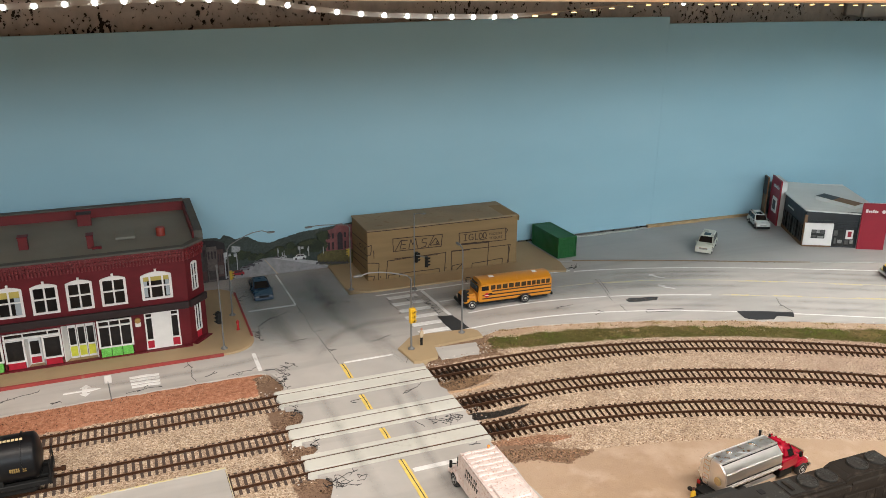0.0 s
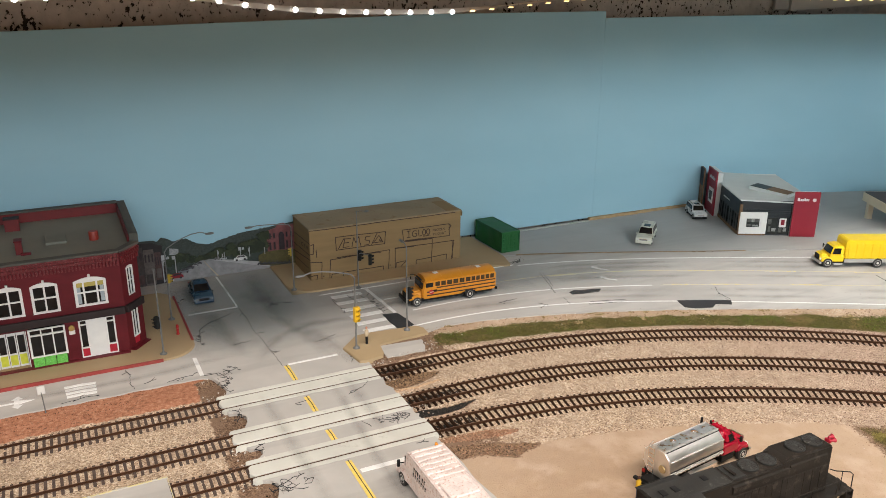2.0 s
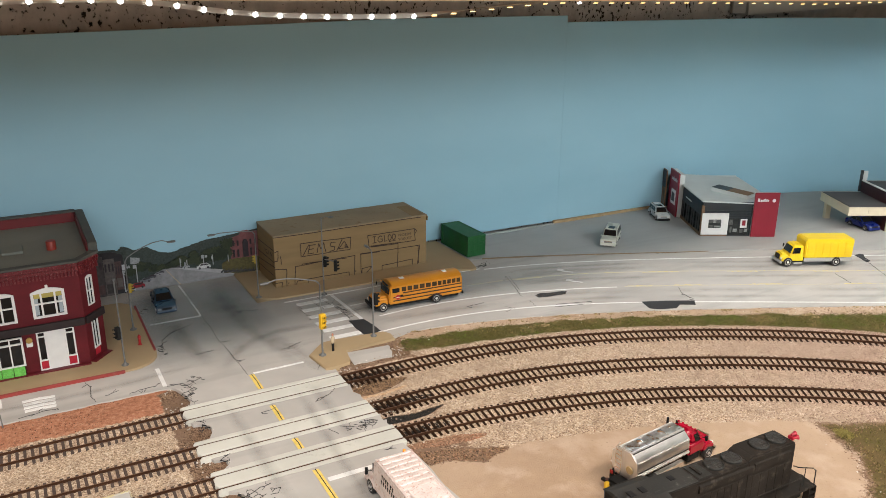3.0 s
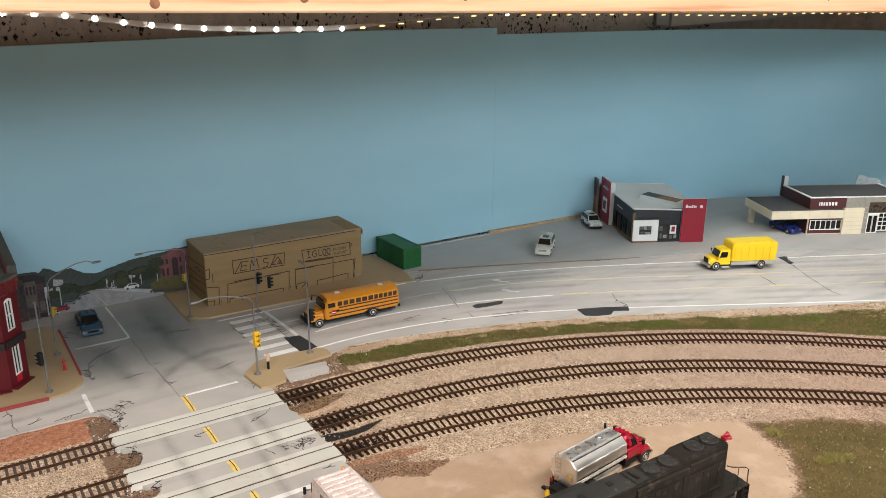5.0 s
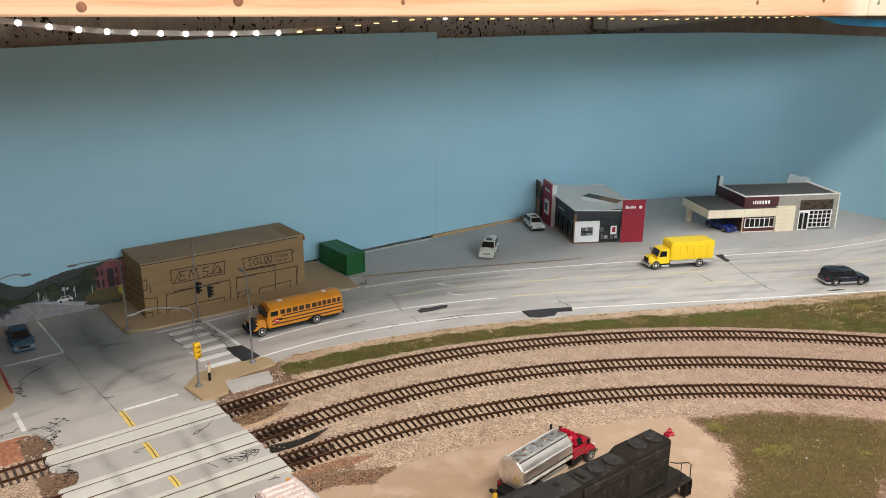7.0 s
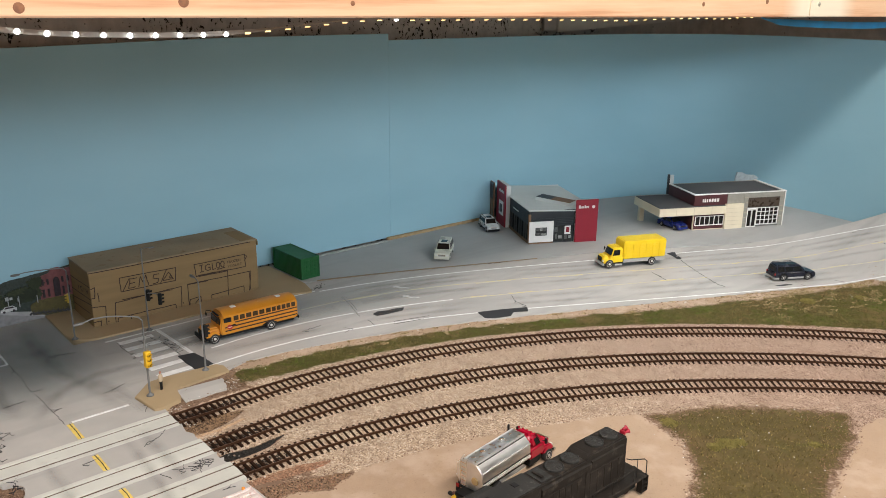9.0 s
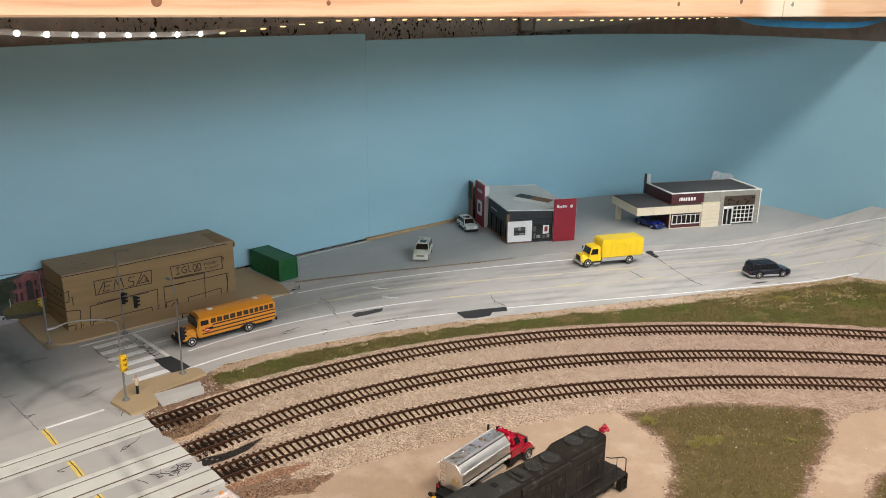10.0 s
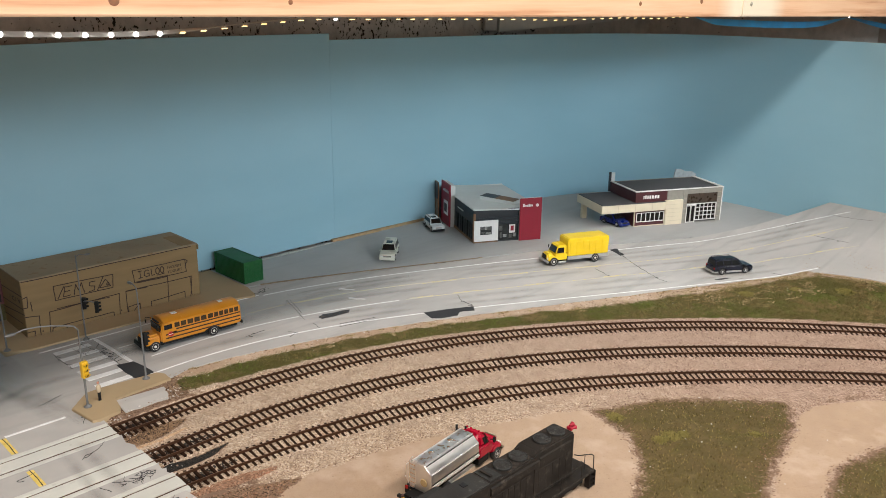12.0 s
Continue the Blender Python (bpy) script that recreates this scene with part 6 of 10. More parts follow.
def school_bus():
    T = thing("school_bus", pose(0.1355, 0.7292, 0.0002, 0, 0, 204.9) @ pose(0, -0.0125, 0), "orange-yellow school bus with black stripes driving up to the crossing", "bus")
    Y = car_paint("school_bus_yellow", (0.60, 0.240, 0.014), 0.35)
    STRIPE = surface("dark_maroon_stripe", (0.030, 0.008, 0.007), 0.5, bump=0)
    PANE_TAN = surface("smoky_tan_bus_glass", (0.072, 0.046, 0.024), 0.2, 0, 0.4, vary=0.5, large=160, bump=0)
    w = 0.0138
    # front axle at x = 0, front towards +x
    body = bmesh.new()
    side(body, [(-0.1075, 0.0075), (-0.0760, 0.0075), (-0.0745, 0.0105), (-0.0610, 0.0105), (-0.0595, 0.0075), (-0.0105, 0.0075), (-0.0095, 0.0200), (-0.0125, 0.0320), (-0.0150, 0.0340), (-0.1060, 0.0340), (-0.1085, 0.0320), (-0.1090, 0.0100)], -w, w)
    part("body", round_edges(body, 0.0016, 3, 25), Y, T, "", True)
    roof = bmesh.new()
    n = 8
    prof = [(-w * 0.97 + 2 * w * 0.97 * i / n, 0.0340 + 0.0034 * math.sin(math.pi * i / n) ** 0.8) for i in range(n + 1)]
    a = [roof.verts.new((-0.0135, y, z)) for y, z in prof]
    b = [roof.verts.new((-0.1070, y, z)) for y, z in prof]
    for i in range(n):
        roof.faces.new((a[i], a[i + 1], b[i + 1], b[i]))
    roof.faces.new(a), roof.faces.new(b[::-1]), roof.faces.new((a[0], b[0], b[-1], a[-1]))
    rf = part("roof", roof, Y, T, "rounded orange-yellow roof", True)
    for x in (-0.035, -0.0585, -0.082):
        rb = bmesh.new()
        tube(rb, [(x, y, z + 0.0001) for y, z in prof], 0.00025, 4)
        part("roof_rib", rb, Y, rf)
    for x in (-0.031, -0.087):
        part("roof_hatch", block((x - 0.0030, -0.0030, 0.0370), (x + 0.0030, 0.0030, 0.0379), 0.0003), WHITE_TRIM, rf, "small pale roof hatch")
    hood = bmesh.new()
    loft(hood, (-0.0105, 0.0130, 0.0118, 0.0085), (-0.0105, 0.0115, 0.0095, 0.0188))
    part("bonnet", round_edges(hood, 0.0022, 3), Y, T, "", True)
    for s in (-1, 1):
        fd = bmesh.new()
        side(fd, [(-0.0085, 0.0085), (-0.0078, 0.0128), (-0.0035, 0.0148), (0.0040, 0.0146), (0.0105, 0.0120), (0.0122, 0.0085)], s * 0.0088, s * 0.0136)
        part("mudguard", round_edges(fd, 0.0008, 2), Y, T, "", True)
        part("headlight", block((0.0122, s * 0.0100 - 0.0014, 0.0098), (0.0134, s * 0.0100 + 0.0014, 0.0126), 0.0003), LAMP_CLEAR, T)
        for z in (0.0212, 0.0164, 0.0116):
            part("stripe", block((-0.1072, s * w - 0.0002 * s, z), (-0.0150 if z < 0.02 else -0.0270, s * w + 0.00025 * s, z + 0.0016)), STRIPE, T, "dark maroon rub rail")
        for k in range(11):
            x = -0.0255 - 0.00735 * k
            win = part("window", block((x - 0.0058, s * w - 0.0003 * s, 0.0242), (x, s * w + 0.0003 * s, 0.0304), 0.0002), STRIPE, T, "dark-framed bus window")
            for j in range(2):
                part("pane", block((x - 0.0053, s * w + 0.0002 * s, 0.0247 + 0.0029 * j), (x - 0.0005, s * w + 0.0005 * s, 0.0271 + 0.0029 * j)), PANE_TAN, win)
        part("driver_window", block((-0.0228, s * w - 0.0003 * s, 0.0238), (-0.0138, s * w + 0.0003 * s, 0.0300), 0.0002), GLASS_DARK, T)
        mr = bmesh.new()
        tube(mr, [(-0.0110, s * 0.0120, 0.0330), (-0.0040, s * 0.0150, 0.0330), (-0.0035, s * 0.0150, 0.0300)], 0.0004, 5)
        box(mr, (-0.0048, s * 0.0150 - 0.0011, 0.0262), (-0.0034, s * 0.0150 + 0.0011, 0.0306), 0.0003)
        part("mirror", mr, BLACK, T)
    part("windscreen", block((-0.0108, -0.0118, 0.0212), (-0.0096, 0.0118, 0.0300), 0.0003), GLASS_DARK, T)
    part("sign_band", block((-0.0112, -0.0085, 0.0312), (-0.0102, 0.0085, 0.0338), 0.0002), BLACK, T)
    part("grille", block((0.0122, -0.0062, 0.0090), (0.0134, 0.0062, 0.0160), 0.0003), BLACK, T)
    part("bumper", block((0.0134, -0.0138, 0.0050), (0.0158, 0.0138, 0.0090), 0.0005, 2), BLACK, T)
    part("bumper", block((-0.1108, -0.0138, 0.0060), (-0.1088, 0.0138, 0.0095), 0.0005, 2), BLACK, T)
    cr = bmesh.new()
    tube(cr, [(0.0150, 0.0135, 0.0070), (0.0180, 0.0140, 0.0075), (0.0180, 0.0, 0.0080)], 0.0004, 5)
    part("crossing_arm", cr, BLACK, T)
    st = bmesh.new()
    turned(st, [(0.0033, -0.0003), (0.0033, 0.0003)], (-0.0205, 0.0144, 0.0172), 8, "Y")
    stop = part("stop_sign", st, BRIGHT_RED, T, "small red folding stop sign")
    part("sign_bar", block((-0.0227, 0.0146, 0.0168), (-0.0183, 0.0149, 0.0176)), WHITE_TRIM, stop)
    sa = bmesh.new()
    rod(sa, (-0.0270, 0.0142, 0.0190), (-0.0215, 0.0142, 0.0184), 0.0009, seg=6)
    part("stop_arm", sa, BLACK, T)
    part("underbody", block((-0.1040, -0.0110, 0.0045), (0.0110, 0.0110, 0.0085)), BLACK, T)
    for s in (-1, 1):
        part("tail_light", block((-0.1094, s * 0.0100 - 0.0012, 0.0130), (-0.1086, s * 0.0100 + 0.0012, 0.0155)), LAMP_RED, T)
        part("warning_light", block((-0.0102, s * 0.0108 - 0.0010, 0.0316), (-0.0094, s * 0.0108 + 0.0010, 0.0336), 0.0002), LAMP_AMBER, T)
    wheels(T, [(0.0, s * 0.0119) for s in (-1, 1)] + [(-0.0678, s * 0.0119) for s in (-1, 1)], 0.0060, 0.0038, RIM_WHITE)
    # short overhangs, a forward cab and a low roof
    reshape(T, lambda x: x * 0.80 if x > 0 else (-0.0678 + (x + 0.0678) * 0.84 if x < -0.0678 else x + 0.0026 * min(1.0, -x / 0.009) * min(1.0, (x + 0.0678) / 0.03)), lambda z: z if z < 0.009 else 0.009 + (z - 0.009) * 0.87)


school_bus()


def box_lorry():
    T = thing("delivery_truck", pose(0.6722, 0.8827, 0.0002, 0, 0, 182.5) @ pose(0, -0.0125, 0), "bright yellow delivery truck with a ribbed box body on the street", "truck")
    Y = car_paint("bright_yellow_paint", (0.80, 0.555, 0.010), 0.35)
    w = 0.0140
    bx = bmesh.new()
    side(bx, [(-0.0840, 0.0125), (-0.0215, 0.0125), (-0.0215, 0.0365), (-0.0235, 0.0388), (-0.0835, 0.0388), (-0.0850, 0.0372)], -w, w)
    body = part("box_body", round_edges(bx, 0.0010, 2, 25), Y, T, "", True)
    for s in (-1, 1):
        for k in range(6):
            x = -0.0245 - 0.0098 * k
            dr = part("roller_door", block((x - 0.0082, s * w - 0.0001 * s, 0.0130), (x, s * w + 0.0007 * s, 0.0340), 0.0003), Y, body, "ribbed yellow roller door")
            if s == 1:
                rb = bmesh.new()
                for j in range(13):
                    box(rb, (x - 0.0078, s * w + 0.0006, 0.0140 + 0.0015 * j), (x - 0.0004, s * w + 0.0010, 0.0148 + 0.0015 * j))
                part("rib", rb, Y, dr)
        part("skirt", block((-0.0840, s * w - 0.0010 * s, 0.0072), (-0.0215, s * w, 0.0124), 0.0003), SILVER, T, "silver side skirt")
    part("tail_skirt", block((-0.0850, -w, 0.0072), (-0.0835, w, 0.0124), 0.0003), SILVER, T)
    lowc, highc = (-0.0212, -0.0030, 0.0122, 0.0170), (-0.0212, -0.0075, 0.0105, 0.0292)
    cb = loft(bmesh.new(), (-0.0212, -0.0020, 0.0125, 0.0080), (-0.0212, -0.0020, 0.0125, 0.0172))
    part("cab", round_edges(cb, 0.0006, 2), Y, T, "", True)
    cab = part("cab_top", round_edges(loft(bmesh.new(), lowc, highc), 0.0012, 3), Y, T, "", True)
    part("windscreen", loft_panel(lowc, highc, 1, 0.08, 0.92, 0.10, 0.80), GLASS_DARK, cab)
    part("side_window", loft_panel(lowc, highc, 0, 0.30, 0.92, 0.12, 0.74), GLASS_DARK, cab)
    part("side_window", loft_panel(lowc, highc, 2, 0.08, 0.70, 0.12, 0.74), GLASS_DARK, cab)
    hd = loft(bmesh.new(), (-0.0020, 0.0130, 0.0112, 0.0085), (-0.0020, 0.0105, 0.0088, 0.0172))
    part("bonnet", round_edges(hd, 0.0020, 3), Y, T, "", True)
    for s in (-1, 1):
        fd = bmesh.new()
        side(fd, [(-0.0075, 0.0075), (-0.0068, 0.0122), (-0.0030, 0.0140), (0.0035, 0.0138), (0.0095, 0.0112), (0.0110, 0.0075)], s * 0.0085, s * 0.0132)
        part("mudguard", round_edges(fd, 0.0008, 2), Y, T, "", True)
        part("headlight", block((0.0108, s * 0.0092 - 0.0014, 0.0095), (0.0126, s * 0.0092 + 0.0014, 0.0122), 0.0004), LAMP_CLEAR, T)
        part("step", block((-0.0195, s * 0.0132 - 0.0012, 0.0040), (-0.0080, s * 0.0132 + 0.0012, 0.0062), 0.0003), SILVER, T)
        mr = bmesh.new()
        tube(mr, [(-0.0060, s * 0.0120, 0.0235), (-0.0050, s * 0.0150, 0.0235)], 0.0003, 5)
        box(mr, (-0.0056, s * 0.0152 - 0.0008, 0.0195), (-0.0046, s * 0.0152 + 0.0008, 0.0245), 0.0002)
        part("mirror", mr, BLACK, T)
    part("grille", block((0.0118, -0.0055, 0.0095), (0.0134, 0.0055, 0.0158), 0.0005, 2), BLACK, T, "black radiator grille")
    part("bumper", block((0.0110, -0.0130, 0.0045), (0.0145, 0.0130, 0.0080), 0.0008, 2), SILVER, T)
    part("chassis", block((-0.0830, -0.0080, 0.0050), (0.0100, 0.0080, 0.0088)), BLACK, T)
    part("beacon", block((-0.0160, -0.0100, 0.0292), (-0.0150, 0.0100, 0.0298)), Y, T)
    wheels(T, [(0.0, s * 0.0115) for s in (-1, 1)] + [(-0.0665, s * 0.0122) for s in (-1, 1)], 0.0066, 0.0044, RIM_WHITE)
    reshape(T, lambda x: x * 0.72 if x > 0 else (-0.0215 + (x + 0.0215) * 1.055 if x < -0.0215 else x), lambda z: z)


box_lorry()


def old_van():
    """Blistered pinkish-white box van, its tail out of view."""
    T = thing("box_van", street(-0.0490, -0.4350, 0.0002, 90), "weathered pinkish-white box van with rust streaks waiting at the crossing", "truck")
    K = surface("chalky_pink_white", (0.74, 0.635, 0.60), 0.6, vary=0.16, large=120, fine=900, dirt=(0.50, 0.30, 0.24), dirt_at=0.525)
    w = 0.0148
    bx = bmesh.new()
    side(bx, [(-0.0900, 0.0080), (-0.0080, 0.0080), (-0.0060, 0.0200), (-0.0075, 0.0325), (-0.0110, 0.0352), (-0.0900, 0.0352)], -w, w)
    body = part("box_body", round_edges(bx, 0.0011, 2, 20), K, T, "", True)
    for k in range(9):
        rb = bmesh.new()
        box(rb, (-0.0146 - 0.0058 * k, -w * 0.88, 0.0350), (-0.0120 - 0.0058 * k, w * 0.88, 0.0361), 0.0004)
        bmesh.ops.subdivide_edges(rb, edges=[e for e in rb.edges if abs((e.verts[0].co - e.verts[1].co).y) > 0.01], cuts=9)
        for q in rb.verts:
            q.co.z += 0.0005 * noise.noise((q.co.x * 220, q.co.y * 300, 3.3))
            q.co.x += 0.0007 * noise.noise((q.co.x * 90, q.co.y * 260, 7.3))
        part("roof_rib", rb, K, body)
    for s in (-1, 1):
        rl = bmesh.new()
        rod(rl, (-0.0110, s * w * 0.95, 0.0352), (-0.0880, s * w * 0.95, 0.0352), 0.0006, seg=6)
        part("gutter", rl, K, body)
    part("roof_box", block((-0.0760, -0.0110, 0.0353), (-0.0560, 0.0110, 0.0372), 0.0006), K, T)
    hd = loft(bmesh.new(), (-0.0060, 0.0130, 0.0115, 0.0060), (-0.0070, 0.0105, 0.0090, 0.0165))
    part("bonnet", round_edges(hd, 0.0020, 3), K, T, "", True)
    lo, hi = (-0.0085, 0.0000, 0.0128, 0.0165), (-0.0085, -0.0040, 0.0118, 0.0300)
    cb = part("cab", round_edges(loft(bmesh.new(), lo, hi), 0.0009, 2), K, T, "", True)
    part("windscreen", loft_panel(lo, hi, 1, 0.06, 0.94, 0.12, 0.86), GLASS_DARK, cb)
    part("side_window", block((-0.0078, w * 0.86, 0.0190), (-0.0025, w * 0.90, 0.0270)), GLASS_DARK, cb)
    for s in (-1, 1):
        fd = bmesh.new()
        side(fd, [(-0.0075, 0.0070), (-0.0068, 0.0122), (-0.0030, 0.0140), (0.0035, 0.0138), (0.0100, 0.0112), (0.0115, 0.0070)], s * 0.0090, s * 0.0145)
        part("mudguard", round_edges(fd, 0.0008, 2), K, T, "", True)
        mr = bmesh.new()
        tube(mr, [(-0.0010, s * 0.0130, 0.0200), (0.0010, s * 0.0165, 0.0200)], 0.0004, 5)
        box(mr, (0.0002, s * 0.0168 - 0.0011, 0.0165), (0.0018, s * 0.0168 + 0.0011, 0.0225), 0.0003)
        part("mirror", mr, BLACK, T)
    for z, xs in ((0.0262, (-0.0230, -0.0262, -0.0290, -0.0322, -0.0372, -0.0404)), (0.0215, (-0.0215, -0.0250, -0.0284, -0.0318, -0.0352, -0.0386, -0.0420))):
        tx = bmesh.new()
        for x in xs:
            box(tx, (x - 0.0008, w - 0.0002, z), (x, w + 0.0003, z + 0.0034))
            box(tx, (x - 0.0019, w - 0.0002, z + 0.0026), (x - 0.0008, w + 0.0003, z + 0.0034))
        part("marking", tx, BLACK, body, "plain black marking bars")
    lampb = bmesh.new()
    turned(lampb, [(0.0012, 0.0), (0.0012, 0.0016), (0.0006, 0.0022)], (-0.0115, -0.0085, 0.0354), 10)
    part("beacon", lampb, LAMP_AMBER, T, "small orange roof beacon", True)
    part("bumper", block((0.0125, -0.0135, 0.0040), (0.0150, 0.0135, 0.0072), 0.0006, 2), K, T)
    part("chassis", block((-0.0880, -0.0090, 0.0040), (0.0110, 0.0090, 0.0082)), BLACK, T)
    wheels(T, [(0.0, s * 0.0125) for s in (-1, 1)] + [(-0.0700, s * 0.0125) for s in (-1, 1)], 0.0058, 0.0042, RIM)


old_van()


SATIN = surface("satin_chrome", (0.93, 0.91, 0.89), 0.42, 1.0, vary=0.08, large=60, fine=400, bump=0.10, depth=0.0002)
TREAD = surface("bright_tread_plate", (0.80, 0.82, 0.84), 0.30, 1.0, vary=0.2, large=260, fine=520, bump=0.45, depth=0.0004)


def tank_lorry():
    T = thing("tanker_truck", street(0.1595, -0.5084, -0.0036, 7.6), "chrome tanker truck with a bright red cab parked on the sand", "truck")
    R = car_paint("glossy_red_paint", (0.40, 0.004, 0.026), 0.22)
    # faceted tank, front towards +x
    tk = bmesh.new()
    ring = [(-0.0132, 0.0160), (-0.0132, 0.0225), (-0.0122, 0.0278), (-0.0058, 0.0335), (0.0058, 0.0335), (0.0122, 0.0278), (0.0132, 0.0225), (0.0132, 0.0160), (0.0085, 0.0095), (-0.0085, 0.0095)]
    a = [tk.verts.new((-0.0475, y, z)) for y, z in ring]
    b = [tk.verts.new((0.0141, y, z)) for y, z in ring]
    for i in range(len(ring)):
        tk.faces.new((a[i], b[i], b[(i + 1) % len(ring)], a[(i + 1) % len(ring)]))
    tk.faces.new(a), tk.faces.new(b[::-1])
    tank = part("tank", round_edges(tk, 0.0007, 2), SATIN, T, "polished chrome tank with ridged edges", True)
    for y, z in ((-0.0060, 0.0336), (0.0060, 0.0336), (-0.0126, 0.0272), (0.0126, 0.0272), (-0.0136, 0.0165), (0.0136, 0.0165)):
        rl = bmesh.new()
        side(rl, [(-0.0470, z - 0.0005), (0.0138, z - 0.0005), (0.0138, z + 0.0005), (-0.0470, z + 0.0005)], y - 0.0005, y + 0.0005)
        rail = part("rail", round_edges(rl, 0.0002, 1), SATIN, tank)
        rb = bmesh.new()
        for k in range(14):
            x = -0.0455 + 0.0043 * k
            box(rb, (x, y - 0.0007, z - 0.0011), (x + 0.0022, y + 0.0007, z + 0.0003), 0.0002)
        tagged(part("rivet", rb, SATIN, rail), "small chrome rail studs", kind="stuff")
    for y, z in ((-0.0070, 0.0326), (0.0070, 0.0326), (-0.0134, 0.0190), (0.0134, 0.0190)):
        sm = bmesh.new()
        rod(sm, (-0.0468, y, z), (0.0136, y, z), 0.0004, seg=6)
        part("seam", sm, BLACK, tank, "dark seam along the tank")
    part("walkway", block((-0.0460, -0.0050, 0.0336), (0.0135, 0.0050, 0.0340), 0.0002), TREAD, tank, "dimpled bright tread plate")
    for x in (-0.0300, -0.0060):
        mh = bmesh.new()
        turned(mh, [(0.0026, 0.0338), (0.0026, 0.0344), (0.0018, 0.0349)], (x, 0.0015, 0), 12)
        part("manhole", mh, CHROME, tank, "", True)
    ld = bmesh.new()
    for y in (0.0020, 0.0075):
        tube(ld, [(-0.0490, y, 0.0060), (-0.0490, y, 0.0330), (-0.0450, y, 0.0355)], 0.0004, 5)
    for k in range(7):
        rod(ld, (-0.0490, 0.0020, 0.0085 + 0.0038 * k), (-0.0490, 0.0075, 0.0085 + 0.0038 * k), 0.0003, seg=5)
    part("ladder", ld, CHROME, T, "chrome rear ladder")
    gg = bmesh.new()
    turned(gg, [(0.0030, 0.0), (0.0034, 0.0006), (0.0020, 0.0010)], (-0.0487, -0.0060, 0.0190), 12, "X")
    part("end_plate", gg, surface("brass_plate", (0.60, 0.47, 0.25), 0.3, 0.6), T, "round pale brass end plate")
    for s in (-1, 1):
        part("locker", block((-0.0250, s * 0.0120 - 0.0020, 0.0055), (0.0080, s * 0.0120 + 0.0020, 0.0105), 0.0006), CHROME, T, "chrome side locker")
        part("mudflap", block((-0.0480, s * 0.0100 - 0.0030, 0.0030), (-0.0470, s * 0.0100 + 0.0030, 0.0095)), BLACK, T)
        part("tail_light", block((-0.0500, s * 0.0100 - 0.0012, 0.0085), (-0.0490, s * 0.0100 + 0.0012, 0.0110)), LAMP_RED, T)
    lo, hi = (0.0152, 0.0350, 0.0126, 0.0100), (0.0152, 0.0345, 0.0124, 0.0200)
    part("cab", round_edges(loft(bmesh.new(), lo, hi), 0.0016, 3), R, T, "", True)
    lo2, hi2 = (0.0152, 0.0348, 0.0124, 0.0185), (0.0172, 0.0268, 0.0086, 0.0306)
    top = part("cab_top", round_edges(loft(bmesh.new(), lo2, hi2), 0.0036, 5), R, T, "rounded red cab roof", True)
    part("windscreen", loft_panel(lo2, hi2, 1, 0.14, 0.86, 0.22, 0.70), GLASS_DARK, top)
    for f, a0, a1 in ((0, 0.44, 0.80), (2, 0.20, 0.56)):
        part("side_window", loft_panel(lo2, hi2, f, a0, a1, 0.22, 0.68), GLASS_DARK, top)
    part("bonnet", round_edges(loft(bmesh.new(), (0.0335, 0.0485, 0.0112, 0.0095), (0.0330, 0.0440, 0.0086, 0.0196)), 0.0038, 5), R, T, "", True)
    part("cab_step", block((0.0158, -0.0116, 0.0042), (0.0300, 0.0116, 0.0099), 0.0005), BLACK, T, "black step box under the cab")
    for s in (-1, 1):
        fd = bmesh.new()
        side(fd, [(0.0318, 0.0082), (0.0326, 0.0128), (0.0358, 0.0152), (0.0422, 0.0150), (0.0470, 0.0126), (0.0482, 0.0085)], s * 0.0084, s * 0.0132)
        part("mudguard", round_edges(fd, 0.0014, 3), R, T, "", True)
        mr = bmesh.new()
        tube(mr, [(0.0310, s * 0.0118, 0.0225), (0.0325, s * 0.0142, 0.0225)], 0.0004, 5)
        box(mr, (0.0322, s * 0.0146 - 0.0010, 0.0198), (0.0336, s * 0.0146 + 0.0010, 0.0244), 0.0003)
        part("mirror", mr, BLACK, T)
        part("headlight", block((0.0470, s * 0.0098 - 0.0014, 0.0095), (0.0487, s * 0.0098 + 0.0014, 0.0124), 0.0003), LAMP_CLEAR, T)
    ml = bmesh.new()
    for k in range(5):
        box(ml, (0.0250, -0.0080 + 0.0040 * k - 0.0006, 0.0288), (0.0266, -0.0080 + 0.0040 * k + 0.0006, 0.0302), 0.0002)
    part("marker_light", ml, R, T)
    ex = bmesh.new()
    rod(ex, (0.0146, 0.0105, 0.0060), (0.0146, 0.0105, 0.0352), 0.0010, seg=10)
    part("exhaust", ex, BLACK, T, "black upright exhaust")
    part("grille", block((0.0484, -0.0062, 0.0085), (0.0500, 0.0062, 0.0150), 0.0004), CHROME, T)
    part("bumper", block((0.0488, -0.0130, 0.0040), (0.0515, 0.0130, 0.0072), 0.0007, 2), CHROME, T)
    part("chassis", block((-0.0570, -0.0062, 0.0055), (0.0480, 0.0062, 0.0090)), BLACK, T, "black chassis frame")
    part("rear_bumper", block((-0.0590, -0.0120, 0.0050), (-0.0560, 0.0120, 0.0072), 0.0003), BLACK, T)
    wheels(T, [(0.0395, s * 0.0118) for s in (-1, 1)] + [(x, s * 0.0118) for x in (-0.0400, -0.0270) for s in (-1, 1)], 0.0056, 0.0042, RIM)


tank_lorry()


